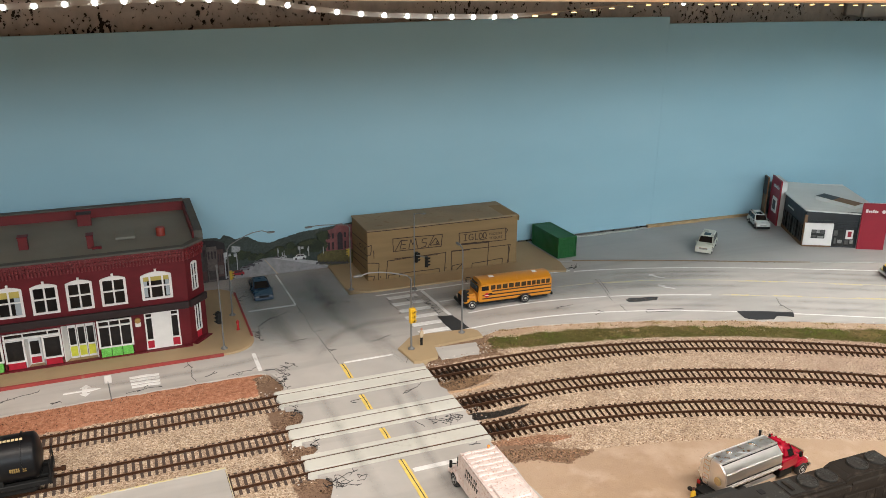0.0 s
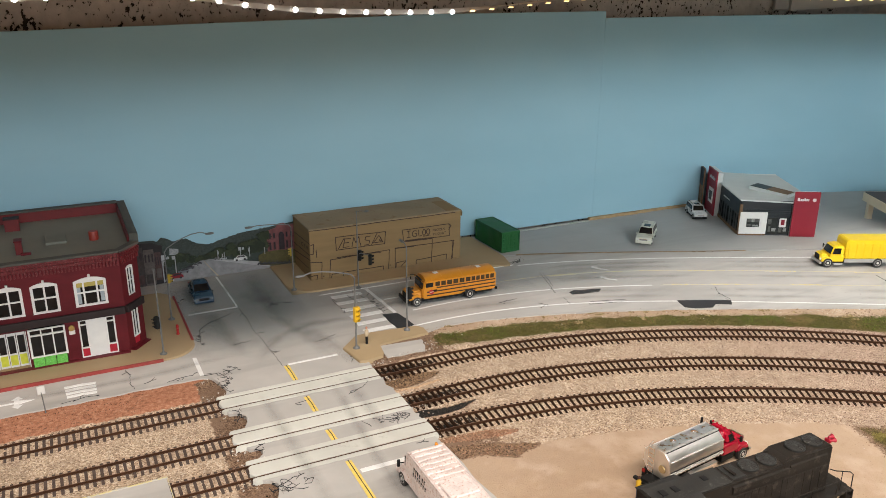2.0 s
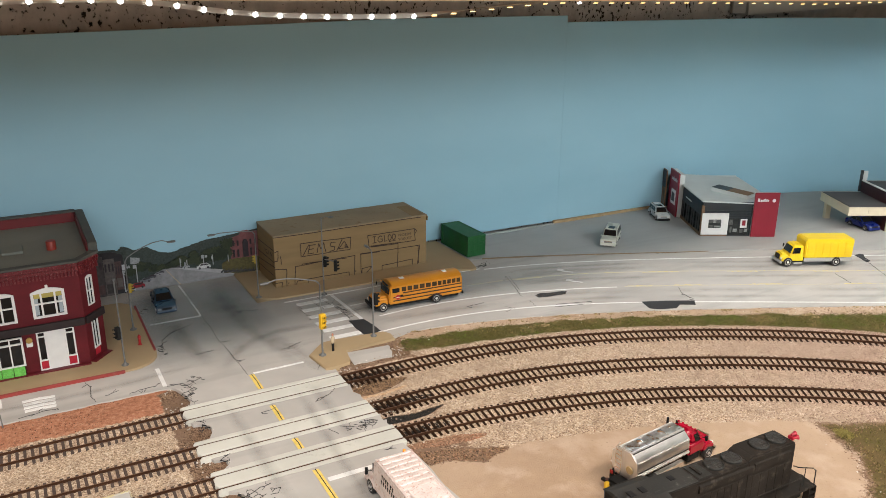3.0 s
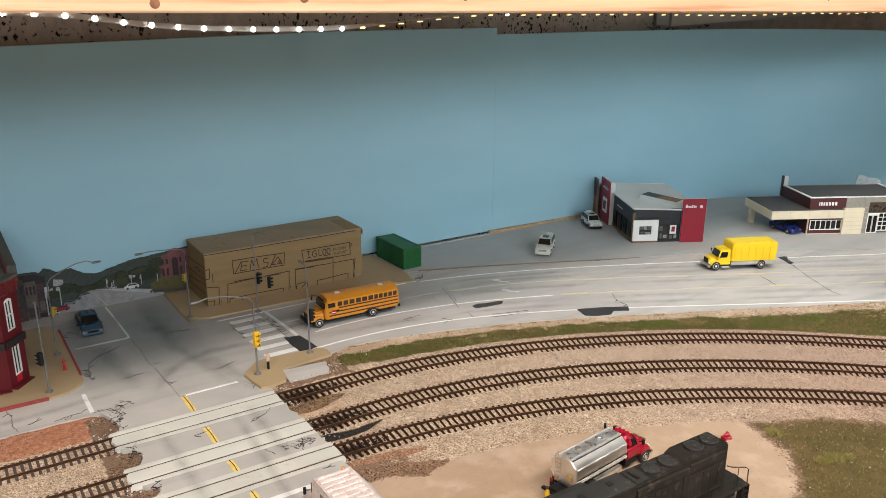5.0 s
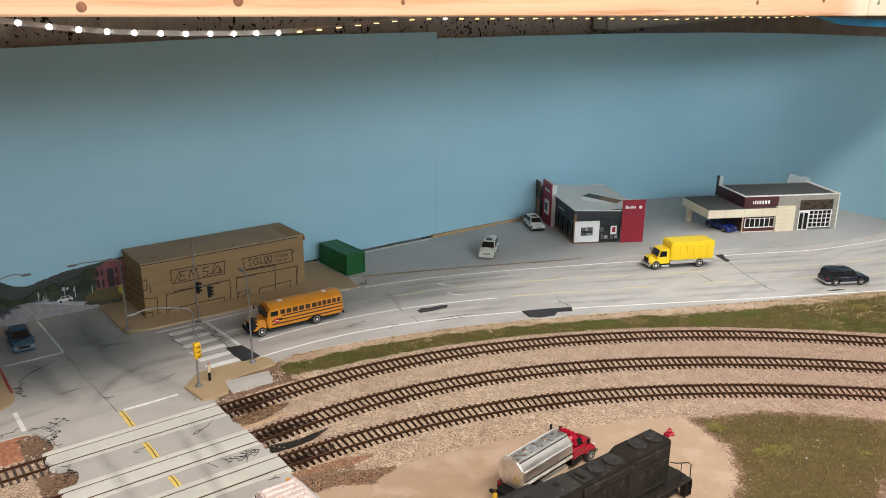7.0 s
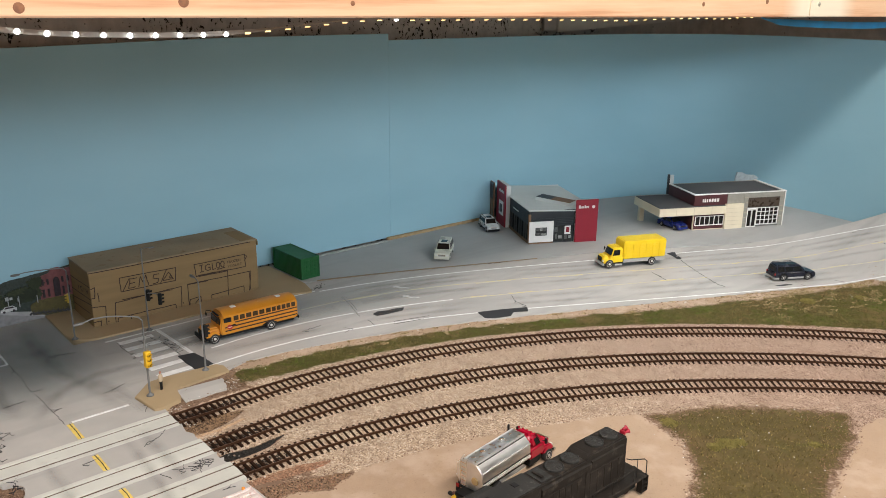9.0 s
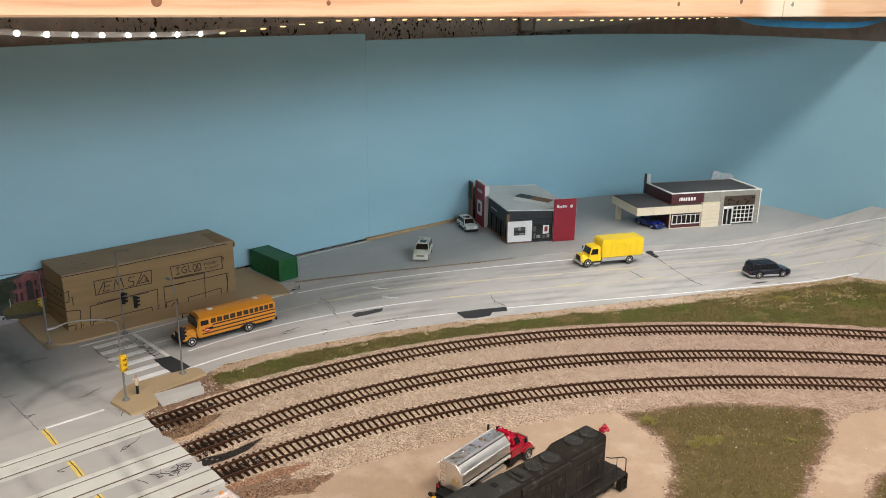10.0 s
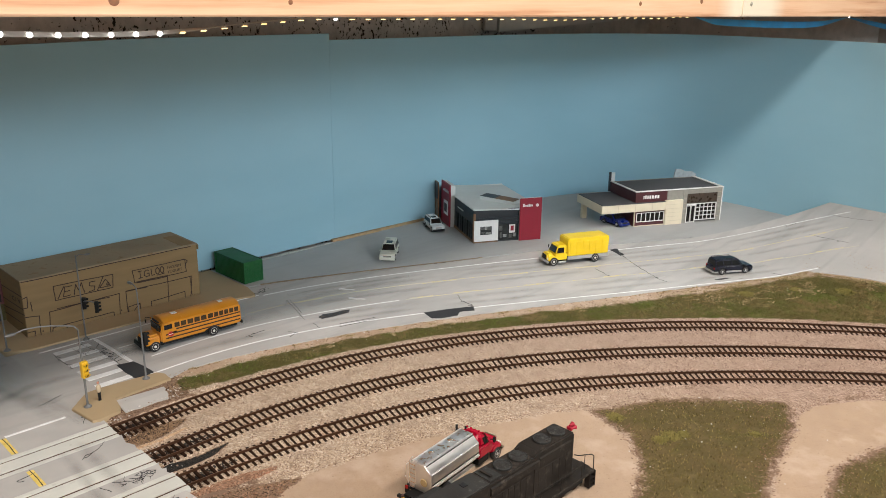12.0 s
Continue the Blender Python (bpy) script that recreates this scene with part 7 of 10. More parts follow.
def locomotive():
    """Black unlettered diesel with a raised radiator hood and roof fans."""
    T = thing("diesel_locomotive", street(0.1320, -0.5785, -0.0036, 0.2), "grimy black diesel locomotive model with roof fans on the sand", "locomotive")
    K = surface("sooty_black_shell", (0.0195, 0.0152, 0.0118), 0.68, 0, 0.2, vary=0.5, large=34, fine=900, bump=0.3, dirt=(0.052, 0.041, 0.032), dirt_at=0.54)
    G = surface("dusty_black_roof", (0.026, 0.0245, 0.022), 0.6, 0, 0.3, vary=0.4, large=60, fine=900, bump=0.3, dirt=(0.085, 0.081, 0.072), dirt_at=0.58)
    # hood end towards +x
    part("walkway", block((-0.0980, -0.0178, 0.0130), (0.0958, 0.0178, 0.0152), 0.0004), K, T, "black running board")
    hb = bmesh.new()
    side(hb, [(-0.0490, 0.0152), (0.0300, 0.0152), (0.0300, 0.0506), (-0.0490, 0.0506)], -0.0098, 0.0098)
    hood = part("long_hood", round_edges(hb, 0.0010, 3), K, T, "", True)
    rad = bmesh.new()
    side(rad, [(0.0270, 0.0152), (0.0758, 0.0152), (0.0758, 0.0522), (0.0742, 0.0536), (0.0330, 0.0536), (0.0270, 0.0504)], -0.0101, 0.0101)
    rd = part("radiator_hood", round_edges(rad, 0.0010, 3), K, T, "", True)
    for x0, x1, z0, z1 in ((-0.0200, 0.0330, 0.0405, 0.0478), (0.0331, 0.0700, 0.0405, 0.0492)):
        fl = bmesh.new()
        for s in (-1, 1):
            vs = [fl.verts.new((x, s * y, z)) for x in (x0, x1) for y, z in ((0.0095, z0), (0.0112, z0 + 0.0016), (0.0112, z1 - 0.0012), (0.0095, z1))]
            for k in range(4):
                fl.faces.new((vs[k], vs[(k + 1) % 4], vs[4 + (k + 1) % 4], vs[4 + k]))
            fl.faces.new(vs[:4]), fl.faces.new(vs[4:])
        part("radiator_flare", fl, K, T)
    for x, z in ((0.0650, 0.0536), (0.0478, 0.0536), (0.0203, 0.0506), (0.0033, 0.0506)):
        fan = bmesh.new()
        turned(fan, [(0.0072, z - 0.0004), (0.0072, z + 0.0012), (0.0066, z + 0.0017), (0.0061, z + 0.0012), (0.0020, z + 0.0014), (0.0010, z + 0.0016)], (x, 0.0, 0), 24)
        f = part("roof_fan", fan, G, T, "", True)
        gr = bmesh.new()
        for k in range(12):
            a = math.tau * k / 12
            rod(gr, (x + 0.0018 * math.cos(a), 0.0018 * math.sin(a), z + 0.0013), (x + 0.0066 * math.cos(a), 0.0066 * math.sin(a), z + 0.0011), 0.00022, seg=4)
        part("fan_grille", gr, K, f)
    part("roof_panel", block((-0.0185, -0.0080, 0.0505), (-0.0060, 0.0080, 0.0512), 0.0003), G, T)
    part("exhaust", block((-0.0150, -0.0050, 0.0512), (-0.0125, 0.0050, 0.0524), 0.0003), K, T)
    part("lifting_lug", block((0.0255, 0.0066, 0.0504), (0.0300, 0.0074, 0.0524), 0.0002), K, T)
    part("roof_plate", block((-0.0488, -0.0094, 0.0505), (-0.0203, 0.0094, 0.0514), 0.0004), G, T, "dusty grey roof plate")
    part("roof_hatch", block((-0.0375, -0.0010, 0.0514), (-0.0330, 0.0040, 0.0519), 0.0002), BLACK, T)
    cab = part("cab", round_edges(block((-0.0800, -0.0165, 0.0152), (-0.0491, 0.0165, 0.0495)), 0.0009, 2), K, T, "", True)
    rf = bmesh.new()
    vs = [rf.verts.new((x, y, z)) for x in (-0.0815, -0.0480) for y, z in ((-0.0165, 0.0490), (-0.0090, 0.0518), (0.0090, 0.0518), (0.0165, 0.0490))]
    for k in range(4):
        rf.faces.new((vs[k], vs[(k + 1) % 4], vs[4 + (k + 1) % 4], vs[4 + k]))
    rf.faces.new(vs[:4]), rf.faces.new(vs[4:])
    part("cab_roof", rf, G, T, "dusty grey cab roof")
    for x in (-0.0740, -0.0640):
        part("roof_vent", block((x, -0.0030, 0.0517), (x + 0.0045, 0.0030, 0.0526), 0.0003), BLACK, T)
    for s in (-1, 1):
        part("cab_window", block((-0.0760, s * 0.0165 - 0.0002, 0.0330), (-0.0670, s * 0.0165 + 0.0002, 0.0430)), GLASS_DARK, cab)
        part("cab_window", block((-0.0620, s * 0.0165 - 0.0002, 0.0330), (-0.0530, s * 0.0165 + 0.0002, 0.0430)), GLASS_DARK, cab)
        for k in range(11):
            part("hood_door", block((-0.0470 + 0.0066 * k, s * 0.0098 - 0.0002, 0.0175), (-0.0412 + 0.0066 * k, s * 0.0098 + 0.0002, 0.0385), 0.0002), K, hood)
        for k in range(5):
            part("hood_door", block((0.0330 + 0.0082 * k, s * 0.0101 - 0.0002, 0.0175), (0.0405 + 0.0082 * k, s * 0.0101 + 0.0002, 0.0385), 0.0002), K, rd)
        hr = bmesh.new()
        xs = [-0.044, -0.020, 0.004, 0.028, 0.052, 0.078]
        for x in xs:
            rod(hr, (x, s * 0.0172, 0.0140), (x, s * 0.0172, 0.0262), 0.0003, seg=5)
        rod(hr, (xs[0], s * 0.0172, 0.0262), (xs[-1], s * 0.0172, 0.0262), 0.0003, seg=5)
        part("handrail", hr, K, T, "thin black handrail")
        er = bmesh.new()
        tube(er, [(0.0765, s * 0.0100, 0.0330), (0.0790, s * 0.0130, 0.0325), (0.0912, s * 0.0162, 0.0300), (0.0940, s * 0.0168, 0.0275), (0.0946, s * 0.0168, 0.0050)], 0.00042, 5)
        rod(er, (0.0850, s * 0.0146, 0.0150), (0.0850, s * 0.0146, 0.0312), 0.0003, seg=5)
        part("end_rail", er, BLACK, T)
        stp = bmesh.new()
        for z in (0.0022, 0.0058, 0.0094):
            box(stp, (0.0875, s * 0.0165 - 0.0024, z), (0.0950, s * 0.0165 + 0.0024, z + 0.0006))
        for x in (0.0872, 0.0945):
            box(stp, (x, s * 0.0165 - 0.0024, 0.0018), (x + 0.0005, s * 0.0165 + 0.0024, 0.0152))
        part("end_step", stp, K, T)
        gi = bmesh.new()
        tube(gi, [(0.0955, s * 0.0150, 0.0040), (0.0960, s * 0.0150, 0.0145)], 0.00045, 5)
        part("grab_iron", gi, surface("bare_wire", (0.45, 0.43, 0.40), 0.35, 0.7), T, "bare wire grab iron")
    part("fuel_tank", block((-0.0280, -0.0145, 0.0040), (0.0300, 0.0145, 0.0129), 0.0020, 3), K, T)
    for xc in (-0.0640, 0.0640):
        tr = bmesh.new()
        box(tr, (xc - 0.0230, -0.0130, 0.0045), (xc + 0.0230, -0.0100, 0.0115), 0.0006)
        box(tr, (xc - 0.0230, 0.0100, 0.0045), (xc + 0.0230, 0.0130, 0.0115), 0.0006)
        box(tr, (xc - 0.0060, -0.0100, 0.0065), (xc + 0.0060, 0.0100, 0.0128))
        part("bogie", tr, BLACK, T)
        for dx in (-0.0160, 0.0, 0.0160):
            wl = bmesh.new()
            for s in (-1, 1):
                turned(wl, [(0.0058, -0.0014), (0.0058, 0.0012), (0.0030, 0.0016)], (xc + dx, s * 0.0085, 0.0058), 14, "Y")
            rod(wl, (xc + dx, -0.0085, 0.0058), (xc + dx, 0.0085, 0.0058), 0.0015, seg=8)
            part("wheelset", wl, RAIL, T)
    part("pilot", block((0.0950, -0.0120, 0.0040), (0.0968, 0.0120, 0.0152), 0.0004), K, T)
    cp = bmesh.new()
    box(cp, (0.0968, -0.0018, 0.0080), (0.1040, 0.0018, 0.0108), 0.0006)
    part("coupler", cp, BLACK, T)
    for y, z, l in ((-0.0060, 0.0546, 0.0052), (-0.0030, 0.0548, 0.0044), (-0.0045, 0.0572, 0.0040)):
        hn = bmesh.new()
        turned(hn, [(0.0008, 0.0), (0.0010, l * 0.6), (0.0020, l)], (0.0748, y - 0.0010, z), 10, "X")
        part("horn", hn, surface("soft_red_horn", (0.42, 0.015, 0.035), 0.35), T, "bright red horn on the hood end", True)
    part("horn_bracket", block((0.0740, -0.0080, 0.0534), (0.0760, -0.0030, 0.0562), 0.0004), surface("soft_red_bracket", (0.42, 0.015, 0.035), 0.35), T)
    part("nose", round_edges(block((-0.0960, -0.0098, 0.0152), (-0.0801, 0.0098, 0.0380)), 0.0018, 2), K, T, "", True)

locomotive()


def tank_wagon():
    v = TRACKS[1][0]
    T = thing("tank_wagon", street(-0.3510, v, 0.0004), "glossy black tank wagon with small pale markings on the track", "wagon")
    K = surface("glossy_black_tank", (0.006, 0.006, 0.007), 0.34, 0, 0.2, vary=0.15, large=30, bump=0.05)
    M = surface("pale_gold_marking", (0.62, 0.50, 0.28), 0.6, bump=0)
    GOLD = surface("dull_gold_marking", (0.26, 0.17, 0.05), 0.6, bump=0)
    tk = bmesh.new()
    r = 0.0175
    prof = [(0.002, 0.0)] + [(r * math.sin(radians(a)), -0.0055 * (1 - math.cos(radians(a)))) for a in (25, 45, 62, 76, 86)] + [(r, -0.0070), (r, -0.210), (r * 0.7, -0.2145), (0.002, -0.2155)]
    turned(tk, prof, (0.0, 0.0, 0.0262), 32, "X")
    tank = part("tank", tk, K, T, "", True)
    for x in (-0.0125, -0.0500, -0.0900):
        wd = bmesh.new()
        turned(wd, [(r + 0.00015, x), (r + 0.00015, x - 0.0006)], (0, 0, 0.0275), 32, "X")
        part("weld_band", wd, K, tank, "", True)
    for x0, n, ang, hh in ((-0.0120, 12, 70, 0.0019), (-0.0105, 2, -7, 0.0010), (-0.0105, 2, -13, 0.0010), (-0.0150, 5, -5, 0.0013), (-0.0150, 5, -10, 0.0013), (-0.0150, 4, -15, 0.0013), (-0.0150, 5, -20, 0.0013)):
        tx = bmesh.new()
        a = radians(ang)
        for k in range(n):
            step = 0.0027 if hh > 0.0015 else 0.0014
            x = x0 - step * k
            m = Matrix.Translation((x, -(r + 0.0001) * math.cos(a), 0.0275 + (r + 0.0001) * math.sin(a))) @ Matrix.Rotation(-a, 4, "X")
            bmesh.ops.create_cube(tx, size=1, matrix=m @ Matrix.Diagonal((step * 0.72, 0.0003, hh, 1)))
        part("marking", tx, M if hh > 0.0015 else GOLD, tank, "plain pale marking bars")
    part("frame", block((-0.2100, -0.0060, 0.0075), (0.0050, 0.0060, 0.0110), 0.0004), BLACK, T, "black underframe")
    part("end_sill", block((0.0030, -0.0150, 0.0070), (0.0052, 0.0150, 0.0135), 0.0003), BLACK, T)
    for s in (-1, 1):
        part("side_sill", block((-0.2060, s * 0.0125 - 0.0022, 0.0072), (0.0030, s * 0.0125 + 0.0022, 0.0112), 0.0004), BLACK, T, "black side sill along the tank")
        part("bolster", block((-0.0330, s * 0.0090 - 0.0050, 0.0100), (-0.0270, s * 0.0090 + 0.0050, 0.0160)), BLACK, T)
        ld = bmesh.new()
        for y in (0.0115, 0.0150):
            rod(ld, (0.0045, s * y, 0.0080), (0.0045, s * y, 0.0240), 0.0004, seg=5)
        for z in (0.0100, 0.0140, 0.0180, 0.0220, 0.0240):
            rod(ld, (0.0045, s * 0.0115, z), (0.0045, s * 0.0150, z), 0.0003, seg=5)
        part("ladder", ld, BLACK, T)
    hr = bmesh.new()
    tube(hr, [(0.0046, -0.0145, 0.0140), (0.0046, -0.0145, 0.0225), (0.0046, 0.0145, 0.0225), (0.0046, 0.0145, 0.0140)], 0.0004, 5)
    part("handrail", hr, BLACK, T)
    cp = bmesh.new()
    box(cp, (0.0050, -0.0013, 0.0085), (0.0105, 0.0013, 0.0108), 0.0003)
    box(cp, (0.0105, -0.0022, 0.0080), (0.0138, 0.0022, 0.0114), 0.0007)
    part("coupler", cp, RAIL, T, "rust brown coupler")
    for xc in (-0.0200, -0.1800):
        bg = bmesh.new()
        for s in (-1, 1):
            side(bg, [(xc - 0.0140, 0.0040), (xc - 0.0060, 0.0025), (xc + 0.0060, 0.0025), (xc + 0.0140, 0.0040), (xc + 0.0140, 0.0075), (xc + 0.0060, 0.0095), (xc - 0.0060, 0.0095), (xc - 0.0140, 0.0075)], s * 0.0105, s * 0.0128)
        part("bogie", bg, BLACK, T)
        for dx in (-0.0105, 0.0105):
            wl = bmesh.new()
            for s in (-1, 1):
                turned(wl, [(0.0048, -0.0012), (0.0048, 0.0012), (0.0024, 0.0016)], (xc + dx, s * 0.0086, 0.0048), 14, "Y")
            rod(wl, (xc + dx, -0.0086, 0.0048), (xc + dx, 0.0086, 0.0048), 0.0010, seg=8)
            part("wheelset", wl, BLACK, T)


tank_wagon()


# ---- street furniture, markings, backdrop photograph ----
POLE = surface("grey_pole_paint", (0.165, 0.165, 0.160), 0.5, 0.2, vary=0.12, large=120)
SIGNAL_YELLOW = surface("signal_yellow", (0.72, 0.42, 0.015), 0.45, vary=0.1)
# darker copy of the signal yellow for the two housings in shade
SIGNAL_SHADED = surface("shaded_signal_yellow", (0.34, 0.235, 0.020), 0.5, vary=0.2, large=300)
HYDRANT_RED = surface("hydrant_red", (0.42, 0.018, 0.02), 0.45, vary=0.1)


def foot(parent, r=0.0036):
    bm = bmesh.new()
    turned(bm, [(r, 0.0), (r, 0.0007), (r * 0.62, 0.0014), (r * 0.42, 0.0026)], (0, 0, 0), 16)
    part("base", bm, POLE, parent, "round pole base", True)


def street_lamp(m, label, height, reach, rise, r=0.00095):
    """A tapered pole whose arm bends over towards +x by reach."""
    T = thing("street_lamp", m, label, "street lamp", "street lamps")
    foot(T)
    bm = bmesh.new()
    s = 1 if reach > 0 else -1
    pts = [(0, 0, 0.001), (0, 0, height * 0.5), (0, 0, height * 0.93)] + [(reach * t, 0, height * 0.965 + rise * math.sin(math.pi * 0.5 * min(t * 1.25, 1)) - (rise * 0.25 * max(t - 0.8, 0) * 5)) for t in (0.06, 0.2, 0.4, 0.6, 0.8, 0.93)]
    tube(bm, pts, [r, r * 0.9, r * 0.72] + [r * 0.6] * 6, 8)
    part("pole", bm, POLE, T, "", True)
    hd = bmesh.new()
    x, z = reach, pts[-1][2] - 0.0004
    turned(hd, [(0.0006, -0.0046), (0.0016, -0.0036), (0.0019, 0.0), (0.0016, 0.0034), (0.0008, 0.0044)], (0, 0, 0), 12, "X")
    bmesh.ops.transform(hd, matrix=Matrix.Translation((x, 0, z)) @ Matrix.Diagonal((1, 1, 0.7, 1)), verts=hd.verts[:])
    part("lamp_head", hd, POLE, T, "grey lamp head", True)
    return T


def signal_head(T, at, turn, colour, label, lenses=3, size=1.3):
    """A traffic signal with hooded lenses, facing -y before its turn."""
    h = part("signal_head", block((-0.0019, -0.0014, -0.0050), (0.0019, 0.0016, 0.0050), 0.0005, 2), colour, T, label)
    h.matrix_basis = pose(*at, 0, 0, turn) @ Matrix.Scale(size, 4)
    for k in range(lenses):
        z = 0.0031 - 0.0031 * k
        ln = bmesh.new()
        turned(ln, [(0.0011, -0.0003), (0.0011, 0.0002)], (0, -0.0015, z), 10, "Y")
        part("lens", ln, BLACK, h)
        hood = bmesh.new()
        for i in range(6):
            a0, a1 = math.pi * i / 6, math.pi * (i + 1) / 6
            q = [(0.0013 * math.cos(a), y, z + 0.0013 * math.sin(a)) for a, y in ((a0, -0.0014), (a1, -0.0014), (a1, -0.0034), (a0, -0.0034))]
            o = [hood.verts.new(p) for p in q]
            i2 = [hood.verts.new((p[0] * 0.82, p[1], z + (p[2] - z) * 0.82)) for p in q]
            hood.faces.new(o), hood.faces.new(i2[::-1])
            for j in range(4):
                hood.faces.new((o[j], o[(j + 1) % 4], i2[(j + 1) % 4], i2[j]))
        part("hood", hood, colour, h)
    return h


lamp1 = street_lamp(street(-0.1747, -0.0475, 0.0022), "slender grey street lamp with a signal on the corner pavement", 0.0840, 0.0490, 0.0150)
signal_head(lamp1, (0.0022, 0, 0.0480), 70, SIGNAL_SHADED, "yellow signal housing in a darker shaded tone", 3, 1.0)
lamp2 = street_lamp(street(-0.0275, -0.0196, 0.0022), "slender grey street lamp with a signal before the cardboard building", 0.0860, -0.0494, 0.0035)
signal_head(lamp2, (-0.0008, 0.0024, 0.0480), 250, SIGNAL_SHADED, "yellow signal housing in a darker shaded tone", 3, 1.0)
lamp3 = street_lamp(street(-0.0147, -0.2026, 0.0024), "pale grey street lamp with a yellow signal on the island", 0.0830, -0.0552, 0.0095, 0.0011)
signal_head(lamp3, (0.0003, -0.0028, 0.0385), 12, SIGNAL_YELLOW, "bright yellow three-lens signal", 3, 1.6)
lamp4 = street_lamp(street(0.0500, -0.1839, 0.0024, 90), "grey street lamp with a black signal by the bus", 0.0985, 0.0135, 0.0030, 0.0010)
signal_head(lamp4, (0.0, -0.0030, 0.0420), 10, BLACK, "black three-lens signal")

mast = thing("signal_mast", street(0.0451, -0.0470, 0.0022), "grey signal mast with two black signals over the street", "traffic light")
foot(mast)
bm = bmesh.new()
rod(bm, (0, 0, 0.001), (0, 0, 0.0980), 0.0009, 0.0007, 10)
part("pole", bm, POLE, mast, "", True)
bm = bmesh.new()
tube(bm, [(0, 0, 0.0440), (0.0020, -0.0050, 0.0462), (0.0060, -0.0140, 0.0470), (0.0085, -0.0200, 0.0465)], 0.0006, 6)
part("arm", bm, POLE, mast)
bm = bmesh.new()
tube(bm, [(0, 0, 0.0960), (0.0030, -0.0030, 0.0985), (0.0075, -0.0075, 0.0990)], 0.0005, 6)
turned(bm, [(0.0006, -0.0030), (0.0015, 0.0), (0.0006, 0.0030)], (0.0090, -0.0090, 0.0990), 10, "X")
part("lamp_arm", bm, POLE, mast)
signal_head(mast, (0.0024, -0.0015, 0.0425), 62, BLACK, "black three-lens signal")
signal_head(mast, (0.0085, -0.0200, 0.0420), 62, BLACK, "black three-lens signal")

post = thing("traffic_light", street(-0.1949, -0.1323, 0.0022), "slim grey post with one black signal at the kerb", "traffic light")
foot(post)
bm = bmesh.new()
rod(bm, (0, 0, 0.001), (-0.0006, 0, 0.0900), 0.0009, 0.0007, 10)
part("pole", bm, POLE, post, "", True)
bm = bmesh.new()
turned(bm, [(0.0006, 0.0), (0.0015, 0.0006), (0.0015, 0.0022), (0.0004, 0.0030)], (-0.0006, 0, 0.0890), 10)
part("finial", bm, POLE, post, "", True)
signal_head(post, (-0.0032, -0.0004, 0.0350), -65, BLACK, "black three-lens signal")

hyd = thing("fire_hydrant", street(-0.1745, -0.0902, 0.0022), "bright red fire hydrant on the tan pavement", "hydrant")
bm = bmesh.new()
turned(bm, [(0.0020, 0.0), (0.0020, 0.0008), (0.0013, 0.0010), (0.0013, 0.0075), (0.0017, 0.0080), (0.0016, 0.0096), (0.0008, 0.0108), (0.0005, 0.0114)], (0, 0, 0), 12)
part("body", bm, HYDRANT_RED, hyd, "", True)
for s in (-1, 1):
    bm = bmesh.new()
    turned(bm, [(0.0008, 0.0), (0.0009, s * 0.0022)], (0, s * 0.0008, 0.0066), 8, "Y")
    part("outlet", bm, HYDRANT_RED, hyd)

sp = thing("sign_post", street(-0.3043, -0.2025, -0.0005), "thin bare post with a small clear sign plate by the street", "sign")
bm = bmesh.new()
rod(bm, (0, 0, 0), (-0.0010, 0, 0.0205), 0.0005, seg=6)
part("post", bm, POLE, sp)
plate = part("plate", block((-0.0040, -0.0003, 0.0185), (0.0024, 0.0003, 0.0262), 0.0003), surface("milky_plate", (0.60, 0.58, 0.55), 0.4, bump=0), sp, "blank milky sign plate")


def figure(m, label, coat, legs, head):
    """A tiny painted figure as one plain shape."""
    bm = bmesh.new()
    turned(bm, [(0.0016, 0.0), (0.0015, 0.0030), (0.0018, 0.0090)], (0, 0, 0), 10)
    turned(bm, [(0.0018, 0.0085), (0.0026, 0.0105), (0.0024, 0.0145), (0.0010, 0.0160)], (0, 0, 0), 10)
    for f in bm.faces:
        f.material_index = 0 if f.calc_center_median().z < 0.0087 else 1
    n = len(bm.faces)
    bmesh.ops.create_uvsphere(bm, u_segments=10, v_segments=8, radius=0.0014, matrix=Matrix.Translation((0, 0, 0.0176)))
    for f in list(bm.faces)[n:]:
        f.material_index = 2
    bmesh.ops.transform(bm, matrix=Matrix.Diagonal((1, 0.75, 1.02, 1)), verts=bm.verts[:])
    ob = part("figurine", bm, [legs, coat, head], None, "", True)
    ob.matrix_basis = m
    return tagged(ob, label, "figurine")


figure(street(-0.0015, -0.1975, 0.0024, 30), "tiny painted figurine in tan and black standing on the island", surface("tan_coat", (0.46, 0.36, 0.24), 0.7), BLACK, surface("russet_cap", (0.45, 0.20, 0.13), 0.7))
figure(street(0.0918, -0.5200, -0.0040, 20), "tiny painted figurine in yellow and blue beside the tanker", surface("yellow_coat", (0.70, 0.42, 0.02), 0.6), surface("blue_legs", (0.06, 0.08, 0.13), 0.7), surface("dark_cap", (0.10, 0.04, 0.03), 0.7))


# road paint
def marking(bm, material, label, name="road_marking"):
    return structure(name, bm, material, label, "road marking")


def lane(coef, x0, x1, width, material, label, breaks=()):
    cuts = [(x0, x1)] if not breaks else breaks
    for a, b in cuts:
        n = max(3, int((b - a) / 0.012))
        pts = [(a + (b - a) * i / n, poly(coef, a + (b - a) * i / n)) for i in range(n + 1)]
        marking(ribbon(bmesh.new(), pts, width, road_z), material, label)


